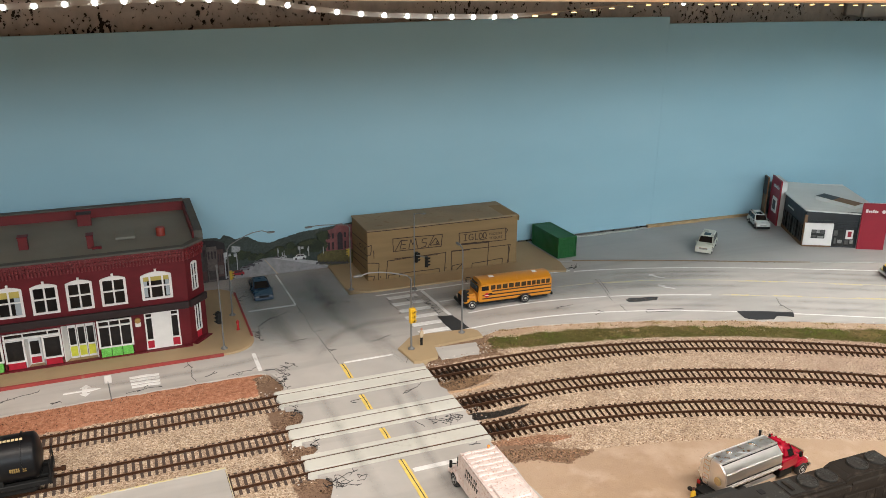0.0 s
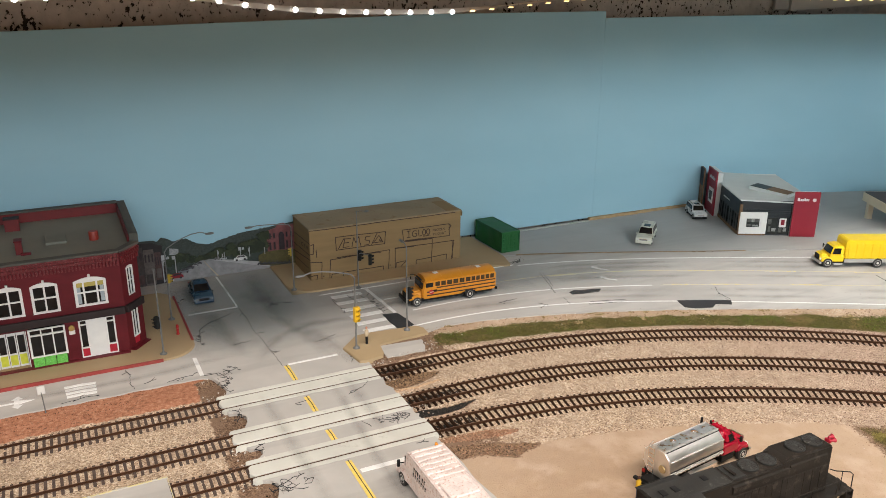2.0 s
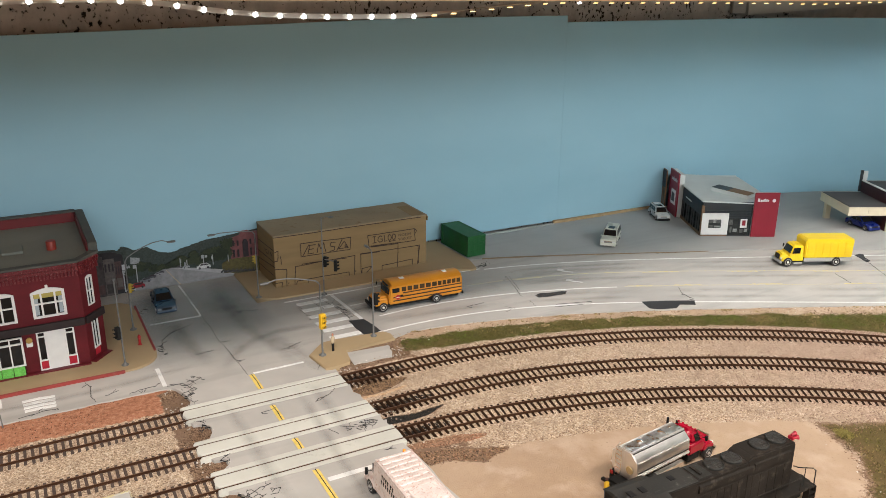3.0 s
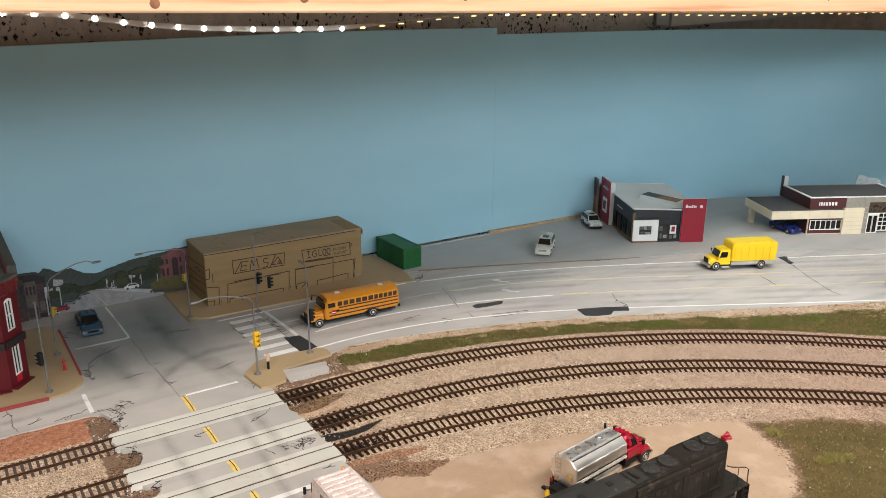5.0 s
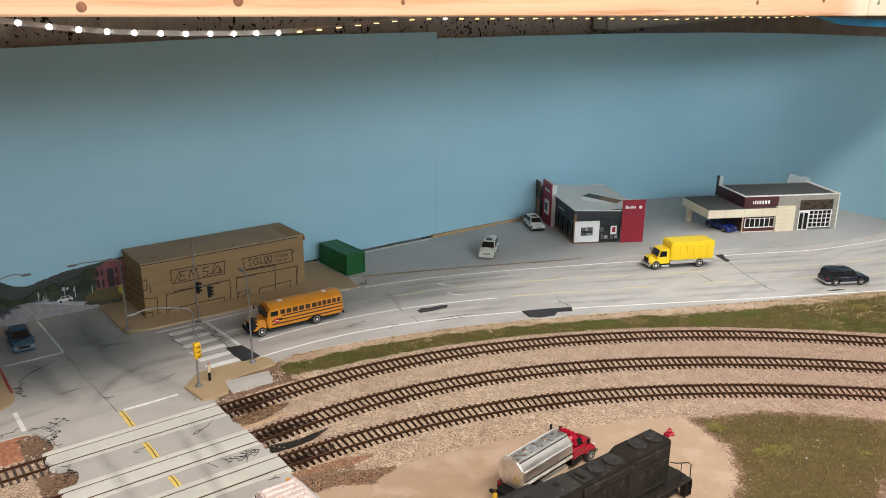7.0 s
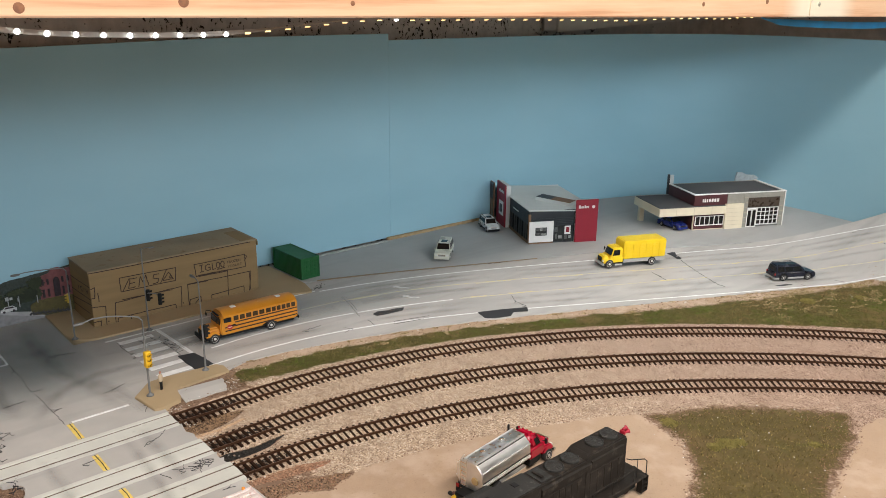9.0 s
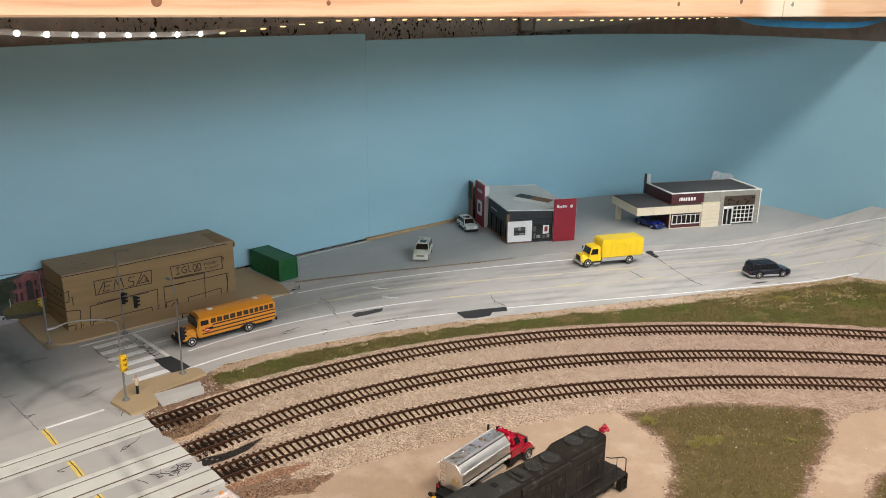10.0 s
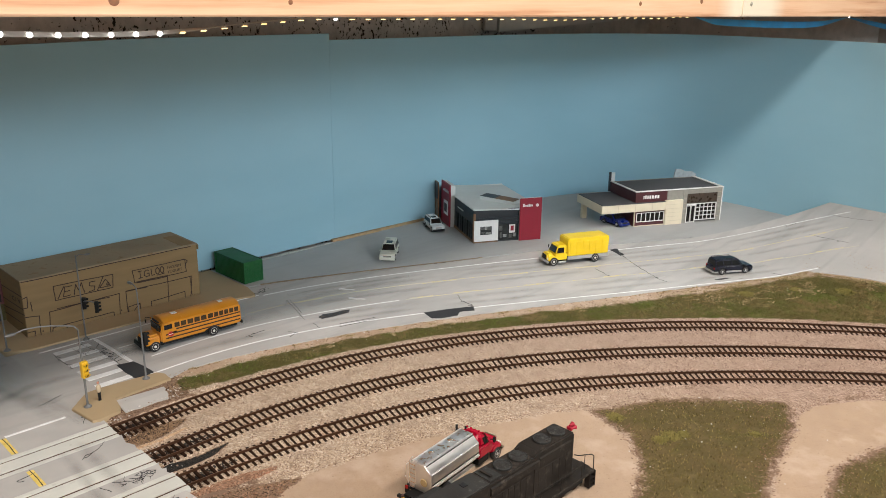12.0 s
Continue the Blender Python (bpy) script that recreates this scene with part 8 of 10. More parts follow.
lane(LINE_FAR, 0.262, 1.205, 0.0021, WHITE_LINE, "thin white edge line along the street")
marking(ribbon(bmesh.new(), UV((-0.004, -0.0445), (0.09, -0.0455), (0.18, -0.0465), (0.262, -0.0510)), 0.0020, 0.0), WHITE_LINE, "thin white edge line beside the pavement")
lane(LINE_NEAR, 0.132, 1.022, 0.0020, WHITE_LINE, "thin white edge line along the street")
lane(YELLOW_NEAR, 0.13, 0.42, 0.0019, WHITE_LINE, "thin white lane line beside the bus", [(0.132, 0.296), (0.301, 0.425)])
marking(ribbon(bmesh.new(), UV((0.062, -0.089), (0.10, -0.089), (0.14, -0.090)), 0.0013, 0.0), WHITE_LINE, "faint white lane line by the bus")
lane(YELLOW_FAR, 0.235, 1.16, 0.0013, YELLOW_WORN, "worn thin yellow lane line")
lane(YELLOW_NEAR, 0.435, 1.12, 0.0012, YELLOW_WORN, "worn thin yellow lane line")
for c, runs, off in ((YELLOW_FAR, ((0.30, 0.335), (0.47, 0.52), (0.585, 0.625), (0.70, 0.735), (0.84, 0.872), (0.965, 1.0), (1.09, 1.125)), -0.0024), (YELLOW_NEAR, ((0.44, 0.472), (0.50, 0.535), (0.60, 0.64), (0.72, 0.755), (0.86, 0.885), (0.98, 1.01), (1.06, 1.10)), 0.0024)):
    for a, b in runs:
        pts = [(a + (b - a) * i / 4, poly(c, a + (b - a) * i / 4) + off) for i in range(5)]
        marking(ribbon(bmesh.new(), pts, 0.0024, road_z), YELLOW_WORN, "short yellow dash beside the lane line")
for k in range(6):
    v = -0.0585 - 0.0210 * k
    marking(slab(bmesh.new(), UV((0.0065 + 0.0004 * k, v - 0.0044), (0.0445 + 0.0006 * k, v - 0.0040), (0.0440 + 0.0006 * k, v + 0.0040), (0.0060 + 0.0004 * k, v + 0.0042)), -0.0005, 0.0003), WHITE_LINE, "broad white crosswalk bar")
marking(ribbon(bmesh.new(), UV((0.0540, -0.0480), (0.0565, -0.0900), (0.0585, -0.1310)), 0.0040, 0.0), WHITE_LINE, "white stop line before the crosswalk")
marking(ribbon(bmesh.new(), UV((-0.1560, -0.0390), (-0.1000, -0.0385)), 0.0028, 0.0), WHITE_LINE, "white stop line across the side street")
marking(ribbon(bmesh.new(), UV((-0.1005, -0.0370), (-0.1020, 0.02), (-0.1035, 0.0700)), 0.0022, 0.0), WHITE_LINE, "white centre line of the side street")
marking(ribbon(bmesh.new(), UV((-0.0868, -0.2040), (-0.0360, -0.2038)), 0.0028, 0.0), WHITE_LINE, "white stop line before the tracks")
marking(ribbon(bmesh.new(), UV((-0.0850, -0.4040), (-0.0300, -0.4040)), 0.0050, 0.0), WHITE_LINE, "broad white stop line behind the tracks")
marking(ribbon(bmesh.new(), UV((-0.1683, -0.1508), (-0.1680, -0.1915)), 0.0038, 0.0), WHITE_LINE, "short white stop line of the main street")
for v0, v1 in ((-0.2065, -0.2385), (-0.2735, -0.3020), (-0.3360, -0.3535), (-0.3870, -0.5600)):
    marking(ribbon(bmesh.new(), UV((-0.0895, v0), (-0.0893, v1)), 0.0052, 0.0), YELLOW_LINE, "yellow centre dash over the crossing")
    marking(ribbon(bmesh.new(), UV((-0.0895, v0 + 0.001), (-0.0888, (v0 + v1) / 2), (-0.0893, v1)), 0.0007, 0.0002, 0.0002), INK, "thin dark crack in the centre dash", "road_crack")


def arrow(bm, m, pts):
    bmesh.ops.transform(slab(bm, pts, -0.0005, 0.0003), matrix=m, verts=bm.verts[:])
    return bm


ARROW = [(-0.0165, -0.0012), (0.0040, -0.0012), (0.0040, -0.0036), (0.0165, 0.0), (0.0040, 0.0036), (0.0040, 0.0012), (-0.0165, 0.0012)]
marking(arrow(bmesh.new(), street(-0.3295, -0.1740), ARROW), WHITE_LINE, "white straight-on arrow with two side heads")
for s in (-1, 1):
    marking(arrow(bmesh.new(), street(-0.3275, -0.1740 + s * 0.0015), [(-0.0022, 0.0), (0.0022, 0.0), (0.0022, s * 0.0045), (0.0052, s * 0.0040), (0.0010, s * 0.0105), (-0.0042, s * 0.0045), (-0.0022, s * 0.0045)][::s]), WHITE_LINE, "white side head of the turn arrow")
for k in range(4):
    marking(ribbon(bmesh.new(), UV((-0.2880 + 0.0005 * k, -0.1628 - 0.0066 * k), (-0.2740, -0.1622 - 0.0066 * k), (-0.2610, -0.1640 - 0.0064 * k)), 0.0042, 0.0), WHITE_LINE, "white bar of a worn painted word")
TURN = [(0.0165, -0.0028), (0.0165, 0.0012), (0.0040, 0.0030), (-0.0020, 0.0100), (-0.0060, 0.0095), (-0.0040, 0.0180), (0.0055, 0.0135), (0.0020, 0.0115), (0.0065, 0.0060)]
for x, y, a in ((0.3640, 0.8640, 5), (0.3700, 0.8270, 5)):
    marking(arrow(bmesh.new(), pose(x, y, 0, 0, 0, a), [(p * 0.85, q * 0.75 - 0.003) for p, q in TURN]), WHITE_LINE, "white turn-left lane arrow")

# tar patches and saw-cut marks
for pts in ([(0.3185, 0.7800), (0.325, 0.7870), (0.3370, 0.7880), (0.3496, 0.7930), (0.3590, 0.7935), (0.3560, 0.7850), (0.3359, 0.7770), (0.3217, 0.7735)], [(0.4437, 0.7594), (0.4760, 0.7625), (0.5089, 0.7627), (0.5060, 0.7501), (0.4873, 0.7510), (0.4806, 0.7400), (0.4600, 0.7365), (0.4480, 0.7395)], [(0.7880, 0.9303), (0.7990, 0.9350), (0.8030, 0.9330), (0.7980, 0.9200), (0.7985, 0.9050), (0.7900, 0.9010), (0.7905, 0.9200)], [(0.862, 0.7690), (0.880, 0.7715), (0.888, 0.7690), (0.872, 0.7665)]):
    marking(slab(bmesh.new(), pts, -0.0005, 0.0005), TAR, "black tar repair patch on the street", "tar_patch")
marking(slab(bmesh.new(), UV((0.0432, -0.1298), (0.0600, -0.1335), (0.0630, -0.1540), (0.0640, -0.1720), (0.0440, -0.1735), (0.0425, -0.1500)), -0.0005, 0.0006), TAR, "black tar repair patch beside the island", "tar_patch")
ring = [(0.3378, 0.7440), (0.3400, 0.7525), (0.3837, 0.7612), (0.3823, 0.7549), (0.3378, 0.7440)]
marking(ribbon(bmesh.new(), ring, 0.0005, 0.0), INK, "thin inked outline of a street repair", "road_crack")


def crack(pts, seed, width=0.00032, jag=0.0008, branches=0, uv=True, label="jagged black crack drawn in the street"):
    """A thin jagged line with side branches."""
    rnd = random.Random(seed)
    P = [W(*p).to_2d() if uv else Vector(p) for p in pts]
    line = []
    for a, b in zip(P, P[1:]):
        n = max(2, int((b - a).length / 0.0026))
        for i in range(n):
            q = a.lerp(b, i / n)
            line.append(q + (Vector((rnd.uniform(-jag, jag), rnd.uniform(-jag, jag))) if i or line else Vector((0, 0))))
    line.append(P[-1])
    bm = bmesh.new()
    top = lambda x, y: max(road_z(x), 0.0001)
    ribbon(bm, line, [width * rnd.uniform(0.5, 1.4) for _ in line], top, 0.00025)
    for _ in range(min(int(branches * 1.2), 4)):
        q = rnd.choice(line)
        a = rnd.uniform(0, math.tau)
        tail = [q]
        for _ in range(rnd.randint(2, 4)):
            a += rnd.uniform(-0.7, 0.7)
            tail.append(tail[-1] + Vector((math.cos(a), math.sin(a))) * rnd.uniform(0.0012, 0.0030))
        ribbon(bm, tail, width * 0.8, top, 0.00030)
    return structure("road_crack", bm, INK, label, "crack")


for k, (pts, br) in enumerate((
        ([(-0.1000, -0.0374), (-0.0995, -0.0562), (-0.0980, -0.0778)], 1), ([(-0.0985, -0.085), (-0.0985, -0.1198), (-0.0887, -0.1192)], 0), ([(-0.0965, -0.1296), (-0.0948, -0.1651), (-0.0938, -0.1777)], 2), ([(-0.0938, -0.182), (-0.0926, -0.2039)], 0),
        ([(-0.1657, -0.0030), (-0.1600, 0.0040), (-0.1532, 0.0119)], 3), ([(-0.1523, -0.0856), (-0.1403, -0.0721), (-0.1140, -0.0556)], 1), ([(-0.1517, -0.0858), (-0.1540, -0.1000), (-0.1563, -0.1215)], 5), ([(-0.1276, -0.1375), (-0.1083, -0.1346)], 0), ([(-0.0685, -0.0557), (-0.0623, -0.0454), (-0.0379, -0.0514)], 3),
        ([(-0.0466, -0.1659), (-0.0380, -0.1640), (-0.0272, -0.1593)], 3), ([(-0.1665, -0.1929), (-0.1524, -0.1929), (-0.1462, -0.2087)], 9), ([(-0.1500, -0.2000), (-0.1338, -0.1889)], 6), ([(-0.1529, -0.2192), (-0.1509, -0.2377)], 7),
        ([(-0.0528, -0.2861), (-0.0353, -0.2771), (-0.0278, -0.2698)], 2), ([(-0.1019, -0.2815), (-0.0876, -0.2790)], 1), ([(-0.0486, -0.3348), (-0.0362, -0.3440), (-0.0220, -0.3400)], 4), ([(-0.0260, -0.3348), (-0.0300, -0.3500)], 10), ([(-0.1483, -0.3964), (-0.1364, -0.3909), (-0.1259, -0.3881)], 8), ([(-0.1480, -0.3960), (-0.1380, -0.4037), (-0.1316, -0.4078)], 9), ([(-0.0588, -0.3352), (-0.0542, -0.3466)], 0), ([(-0.1560, -0.2900), (-0.1500, -0.2760), (-0.1530, -0.2720)], 4), ([(-0.1530, -0.3400), (-0.1450, -0.3345)], 4), ([(-0.0300, -0.3870), (-0.0200, -0.3890)], 1),
        ([(-0.2330, -0.1480), (-0.2300, -0.1640), (-0.2320, -0.1800), (-0.2290, -0.1930)], 2), ([(-0.4000, -0.1720), (-0.3820, -0.1640), (-0.3680, -0.1610)], 5), ([(-0.3560, -0.1880), (-0.3480, -0.1870)], 4), ([(-0.2920, -0.1930), (-0.2700, -0.1890), (-0.2600, -0.1900)], 3), ([(-0.2000, -0.1920), (-0.1880, -0.1880), (-0.1760, -0.1880)], 4), ([(-0.2200, -0.1850), (-0.2080, -0.1800)], 1),
        ([(0.2620, -0.0470), (0.2800, -0.0360), (0.2860, -0.0300)], 6), ([(0.0360, -0.0470), (0.0430, -0.0800), (0.0470, -0.1050), (0.0465, -0.1300)], 9), ([(0.0260, -0.0600), (0.0310, -0.0850)], 2), ([(0.0060, -0.0540), (0.0050, -0.0800), (0.0080, -0.1060)], 5), ([(0.1800, -0.1560), (0.2060, -0.1540)], 2), ([(0.2150, -0.1900), (0.2300, -0.1840)], 2), ([(-0.0230, -0.2160), (-0.0250, -0.2200)], 6))):
    crack(pts, 100 + k, branches=br)
for k, (pts, br) in enumerate((([(0.7931, 0.9030), (0.7888, 0.8461), (0.7883, 0.7953), (0.7935, 0.7794)], 1), ([(0.2891, 0.8467), (0.2981, 0.7965), (0.3019, 0.7749)], 2), ([(0.2925, 0.8467), (0.3010, 0.7990)], 0), ([(0.3100, 0.7640), (0.3150, 0.7440)], 0), ([(0.5030, 0.8080), (0.5009, 0.7853), (0.5088, 0.7688), (0.5077, 0.7591)], 5), ([(0.7250, 0.8560), (0.7290, 0.8200)], 1), ([(0.955, 0.770), (0.968, 0.752)], 0), ([(0.900, 0.766), (0.905, 0.752)], 1), ([(1.10, 0.868), (1.118, 0.806)], 2), ([(1.175, 0.915), (1.19, 0.87), (1.20, 0.848)], 1), ([(1.10, 0.917), (1.118, 0.919)], 3), ([(0.40, 0.934), (0.52, 0.9395), (0.62, 0.951), (0.66, 0.957)], 0))):
    crack(pts, 300 + k, branches=br, uv=False)


def crazing(cu, cv, ru, rv, seed, turn=0.0, gap=0.0062, keep=0.72):
    """A net of crazed cells inside an oval, in street directions."""
    rnd = random.Random(seed)
    n = int(max(ru, rv) / gap) + 2
    pts = []
    for i in range(-n, n + 1):
        for k in range(-n, n + 1):
            a, b = (i + 0.5 * (k % 2)) * gap + rnd.uniform(-0.3, 0.3) * gap, k * gap * 0.87 + rnd.uniform(-0.3, 0.3) * gap
            if (a / ru) ** 2 + (b / rv) ** 2 < 1.0:
                c, d = math.cos(turn), math.sin(turn)
                pts.append(W(cu + a * c - b * d, cv + a * d + b * c).to_2d())
    bm = bmesh.new()
    for i, p in enumerate(pts):
        for q in pts[:i]:
            if (p - q).length < gap * 1.15 and rnd.random() < keep:
                mid = p.lerp(q, 0.5) + Vector((rnd.uniform(-0.12, 0.12), rnd.uniform(-0.12, 0.12))) * gap
                ribbon(bm, [p, mid, q], rnd.uniform(0.00016, 0.00026), lambda x, y: max(road_z(x), 0.0001), 0.0003)
    return structure("road_crack", bm, INK, "net of crazed black cracks drawn in the street", "crack")


for k, (cu, cv, ru, rv, turn) in enumerate(((0.0495, -0.0900, 0.0070, 0.0400, 0.0), (-0.0300, -0.3420, 0.0170, 0.0090, 0.0), (-0.1370, -0.3980, 0.0200, 0.0110, -0.15), (-0.1480, -0.2030, 0.0085, 0.0240, -0.35), (-0.1560, -0.1080, 0.0045, 0.0170, 0.1), (-0.1500, -0.2800, 0.0050, 0.0100, 0.0), (-0.1490, -0.3430, 0.0050, 0.0080, 0.0), (0.2760, -0.0390, 0.0120, 0.0060, 0.4))):
    crazing(cu, cv, ru, rv, 500 + k, turn, 0.0048 if k else 0.0070, 0.62 if k else 0.9)


# airbrushed tyre grime and painted shade: thin see-through films, dark along the middle
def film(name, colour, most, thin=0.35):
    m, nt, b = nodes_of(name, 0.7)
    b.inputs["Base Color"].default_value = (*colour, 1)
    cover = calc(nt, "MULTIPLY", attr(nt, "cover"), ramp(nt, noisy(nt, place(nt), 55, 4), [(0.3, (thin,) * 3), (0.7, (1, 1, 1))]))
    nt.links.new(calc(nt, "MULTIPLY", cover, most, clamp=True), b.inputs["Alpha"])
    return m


GRIME = film("tyre_grime", (0.085, 0.072, 0.058), 0.36)
LANE_GRIME = film("faint_lane_grime", (0.11, 0.10, 0.085), 0.32)
SHADE_GRIME = film("street_shade_and_grime", (0.030, 0.078, 0.086), 0.30, 0.92)


def smear(pts, width, material, label, lift=0.00045, uv=True, name="tyre_mark"):
    P = curve_points([W(*p).to_2d() if uv else Vector(p) for p in pts], 6)
    verts, cover, faces = [], [], []
    prof = ((-1, 0.0), (-0.55, 0.45), (0, 1.0), (0.55, 0.45), (1, 0.0))
    for i, p in enumerate(P):
        d = (P[min(i + 1, len(P) - 1)] - P[max(i - 1, 0)]).normalized()
        n = Vector((-d.y, d.x)) * width * 0.75
        end = min(1.0, 4.0 * min(i, len(P) - 1 - i) / len(P))
        for o, c in prof:
            q = p + n * o
            verts.append((q.x, q.y, road_z(q.x) + lift)), cover.append(c * end)
    for i in range(len(P) - 1):
        for k in range(4):
            faces.append((i * 5 + k, i * 5 + k + 1, i * 5 + k + 6, i * 5 + k + 5))
    me = bpy.data.meshes.new(name)
    me.from_pydata(verts, [], faces)
    me.attributes.new("cover", "FLOAT", "POINT").data.foreach_set("value", cover)
    me.materials.append(material)
    ob = new(name, me)
    ob.visible_shadow = False
    return tagged(ob, label, "tyre mark", "", "structure")


for k, (pts, w) in enumerate((
        ([(-0.062, 0.062), (-0.0672, 0.0223), (-0.0657, -0.0291), (-0.066, -0.0809), (-0.052, -0.145), (-0.044, -0.19), (-0.040, -0.225)], 0.014), ([(-0.134, -0.040), (-0.130, -0.075), (-0.126, -0.125), (-0.121, -0.175)], 0.014), ([(0.030, -0.126), (-0.003, -0.1226), (-0.0369, -0.1216), (-0.0715, -0.1342), (-0.0946, -0.1593), (-0.1161, -0.1966)], 0.012),
        ([(-0.050, -0.120), (-0.036, -0.160), (-0.028, -0.205), (-0.026, -0.240)], 0.012), ([(-0.126, -0.245), (-0.124, -0.30), (-0.122, -0.37), (-0.118, -0.46)], 0.011), ([(-0.044, -0.250), (-0.045, -0.31), (-0.046, -0.37)], 0.011), ([(-0.060, -0.250), (-0.062, -0.31), (-0.066, -0.38), (-0.068, -0.5)], 0.009),
        ([(-0.36, -0.165), (-0.28, -0.172), (-0.20, -0.170), (-0.13, -0.160)], 0.009), ([(-0.085, 0.01), (-0.075, -0.02), (-0.055, -0.03)], 0.030), ([(0.0, -0.108), (0.06, -0.106), (0.14, -0.109), (0.25, -0.120)], 0.016), ([(0.07, -0.150), (0.15, -0.156), (0.24, -0.168)], 0.014))):
    smear(pts, w, GRIME, "airbrushed grey tyre grime on the street", 0.00045 + 0.00003 * k)
# shade over the intersection and bus lane, painted with grime as wide films
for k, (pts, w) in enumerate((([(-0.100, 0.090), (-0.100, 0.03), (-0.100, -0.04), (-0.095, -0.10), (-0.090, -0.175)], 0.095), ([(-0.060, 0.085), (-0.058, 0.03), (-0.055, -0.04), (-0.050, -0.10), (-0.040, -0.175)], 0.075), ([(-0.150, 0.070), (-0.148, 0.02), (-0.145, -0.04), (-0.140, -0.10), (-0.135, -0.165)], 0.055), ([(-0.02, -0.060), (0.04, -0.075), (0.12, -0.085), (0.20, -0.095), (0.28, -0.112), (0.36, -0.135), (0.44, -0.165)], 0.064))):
    smear(pts, w, SHADE_GRIME, "broad teal film of painted shade and airbrushed grime on the streets", 0.0003 + 0.00002 * k)
for k, (c0, c1, t, x0, x1) in enumerate(((LINE_FAR, YELLOW_FAR, 0.35, 0.28, 1.18), (LINE_FAR, YELLOW_FAR, 0.70, 0.30, 1.18), (YELLOW_FAR, YELLOW_NEAR, 0.40, 0.30, 1.15), (YELLOW_NEAR, LINE_NEAR, 0.30, 0.28, 1.0), (YELLOW_NEAR, LINE_NEAR, 0.68, 0.28, 1.0))):
    for j in range(4):
        a, b = x0 + (x1 - x0) * (j + 0.05) / 4, x0 + (x1 - x0) * (j + 0.98) / 4
        pts = [(a + (b - a) * i / 4, poly(c0, a + (b - a) * i / 4) * (1 - t) + poly(c1, a + (b - a) * i / 4) * t + 0.002 * noise.noise((i * 1.3, j * 2.1, k))) for i in range(5)]
        smear(pts, 0.009 + 0.004 * (k % 2), LANE_GRIME, "faint airbrushed tyre grime along the lane", 0.0005 + 0.00002 * k, False)

# broken edge strip along the lot
bm = bmesh.new()
pts = [(0.262 + 0.012 * i, poly(LOT_FRONT, 0.262 + 0.012 * i) + 0.0005 * noise.noise((i * 0.7, 0, 4))) for i in range(28)]
ribbon(bm, pts, [0.0034 * (1 - 0.03 * i) * (0.7 + 0.6 * abs(noise.noise((i * 0.9, 1, 1)))) for i in range(28)], 0.0013, 0.0004)
structure("trim", bm, surface("brown_card_edge", (0.27, 0.19, 0.11), 0.8, vary=0.25, large=200), "ragged brown edge of the lot board", "trim")
bm = bmesh.new()
pts = [W(0.472 + 0.01 * i, 0.0735 + 0.0006 * noise.noise((i * 0.8, 0, 2))).to_2d() for i in range(22)]
ribbon(bm, pts, [0.011 * (0.5 + abs(noise.noise((i * 0.6, 3, 1)))) for i in range(22)], 0.0012, 0.0042)
structure("trim", bm, surface("tan_filler", (0.40, 0.28, 0.15), 0.9, vary=0.2, large=150), "rough tan filler along the foot of the backdrop", "trim")
bm = bmesh.new()
pts = [W(0.310 + 0.01 * i, 0.0695 + 0.0010 * noise.noise((i * 0.9, 0, 6))).to_2d() for i in range(17)]
ribbon(bm, pts, [0.006 * (0.4 + abs(noise.noise((i * 0.8, 5, 1)))) for i in range(17)], 0.0013, 0.0008)
structure("trim", bm, surface("chipped_plaster", (0.50, 0.49, 0.46), 0.9, vary=0.25, large=400, dirt=(0.12, 0.11, 0.10), dirt_at=0.55), "chipped plaster along the gap below the backdrop", "trim")


# printed street photograph pasted on the backdrop
def printed(name, colour, vary, large, dirt=None):
    return surface(name, colour, 0.55, 0, 0.3, vary=vary, large=large, fine=large * 5, bump=0, dirt=dirt, dirt_at=0.56)


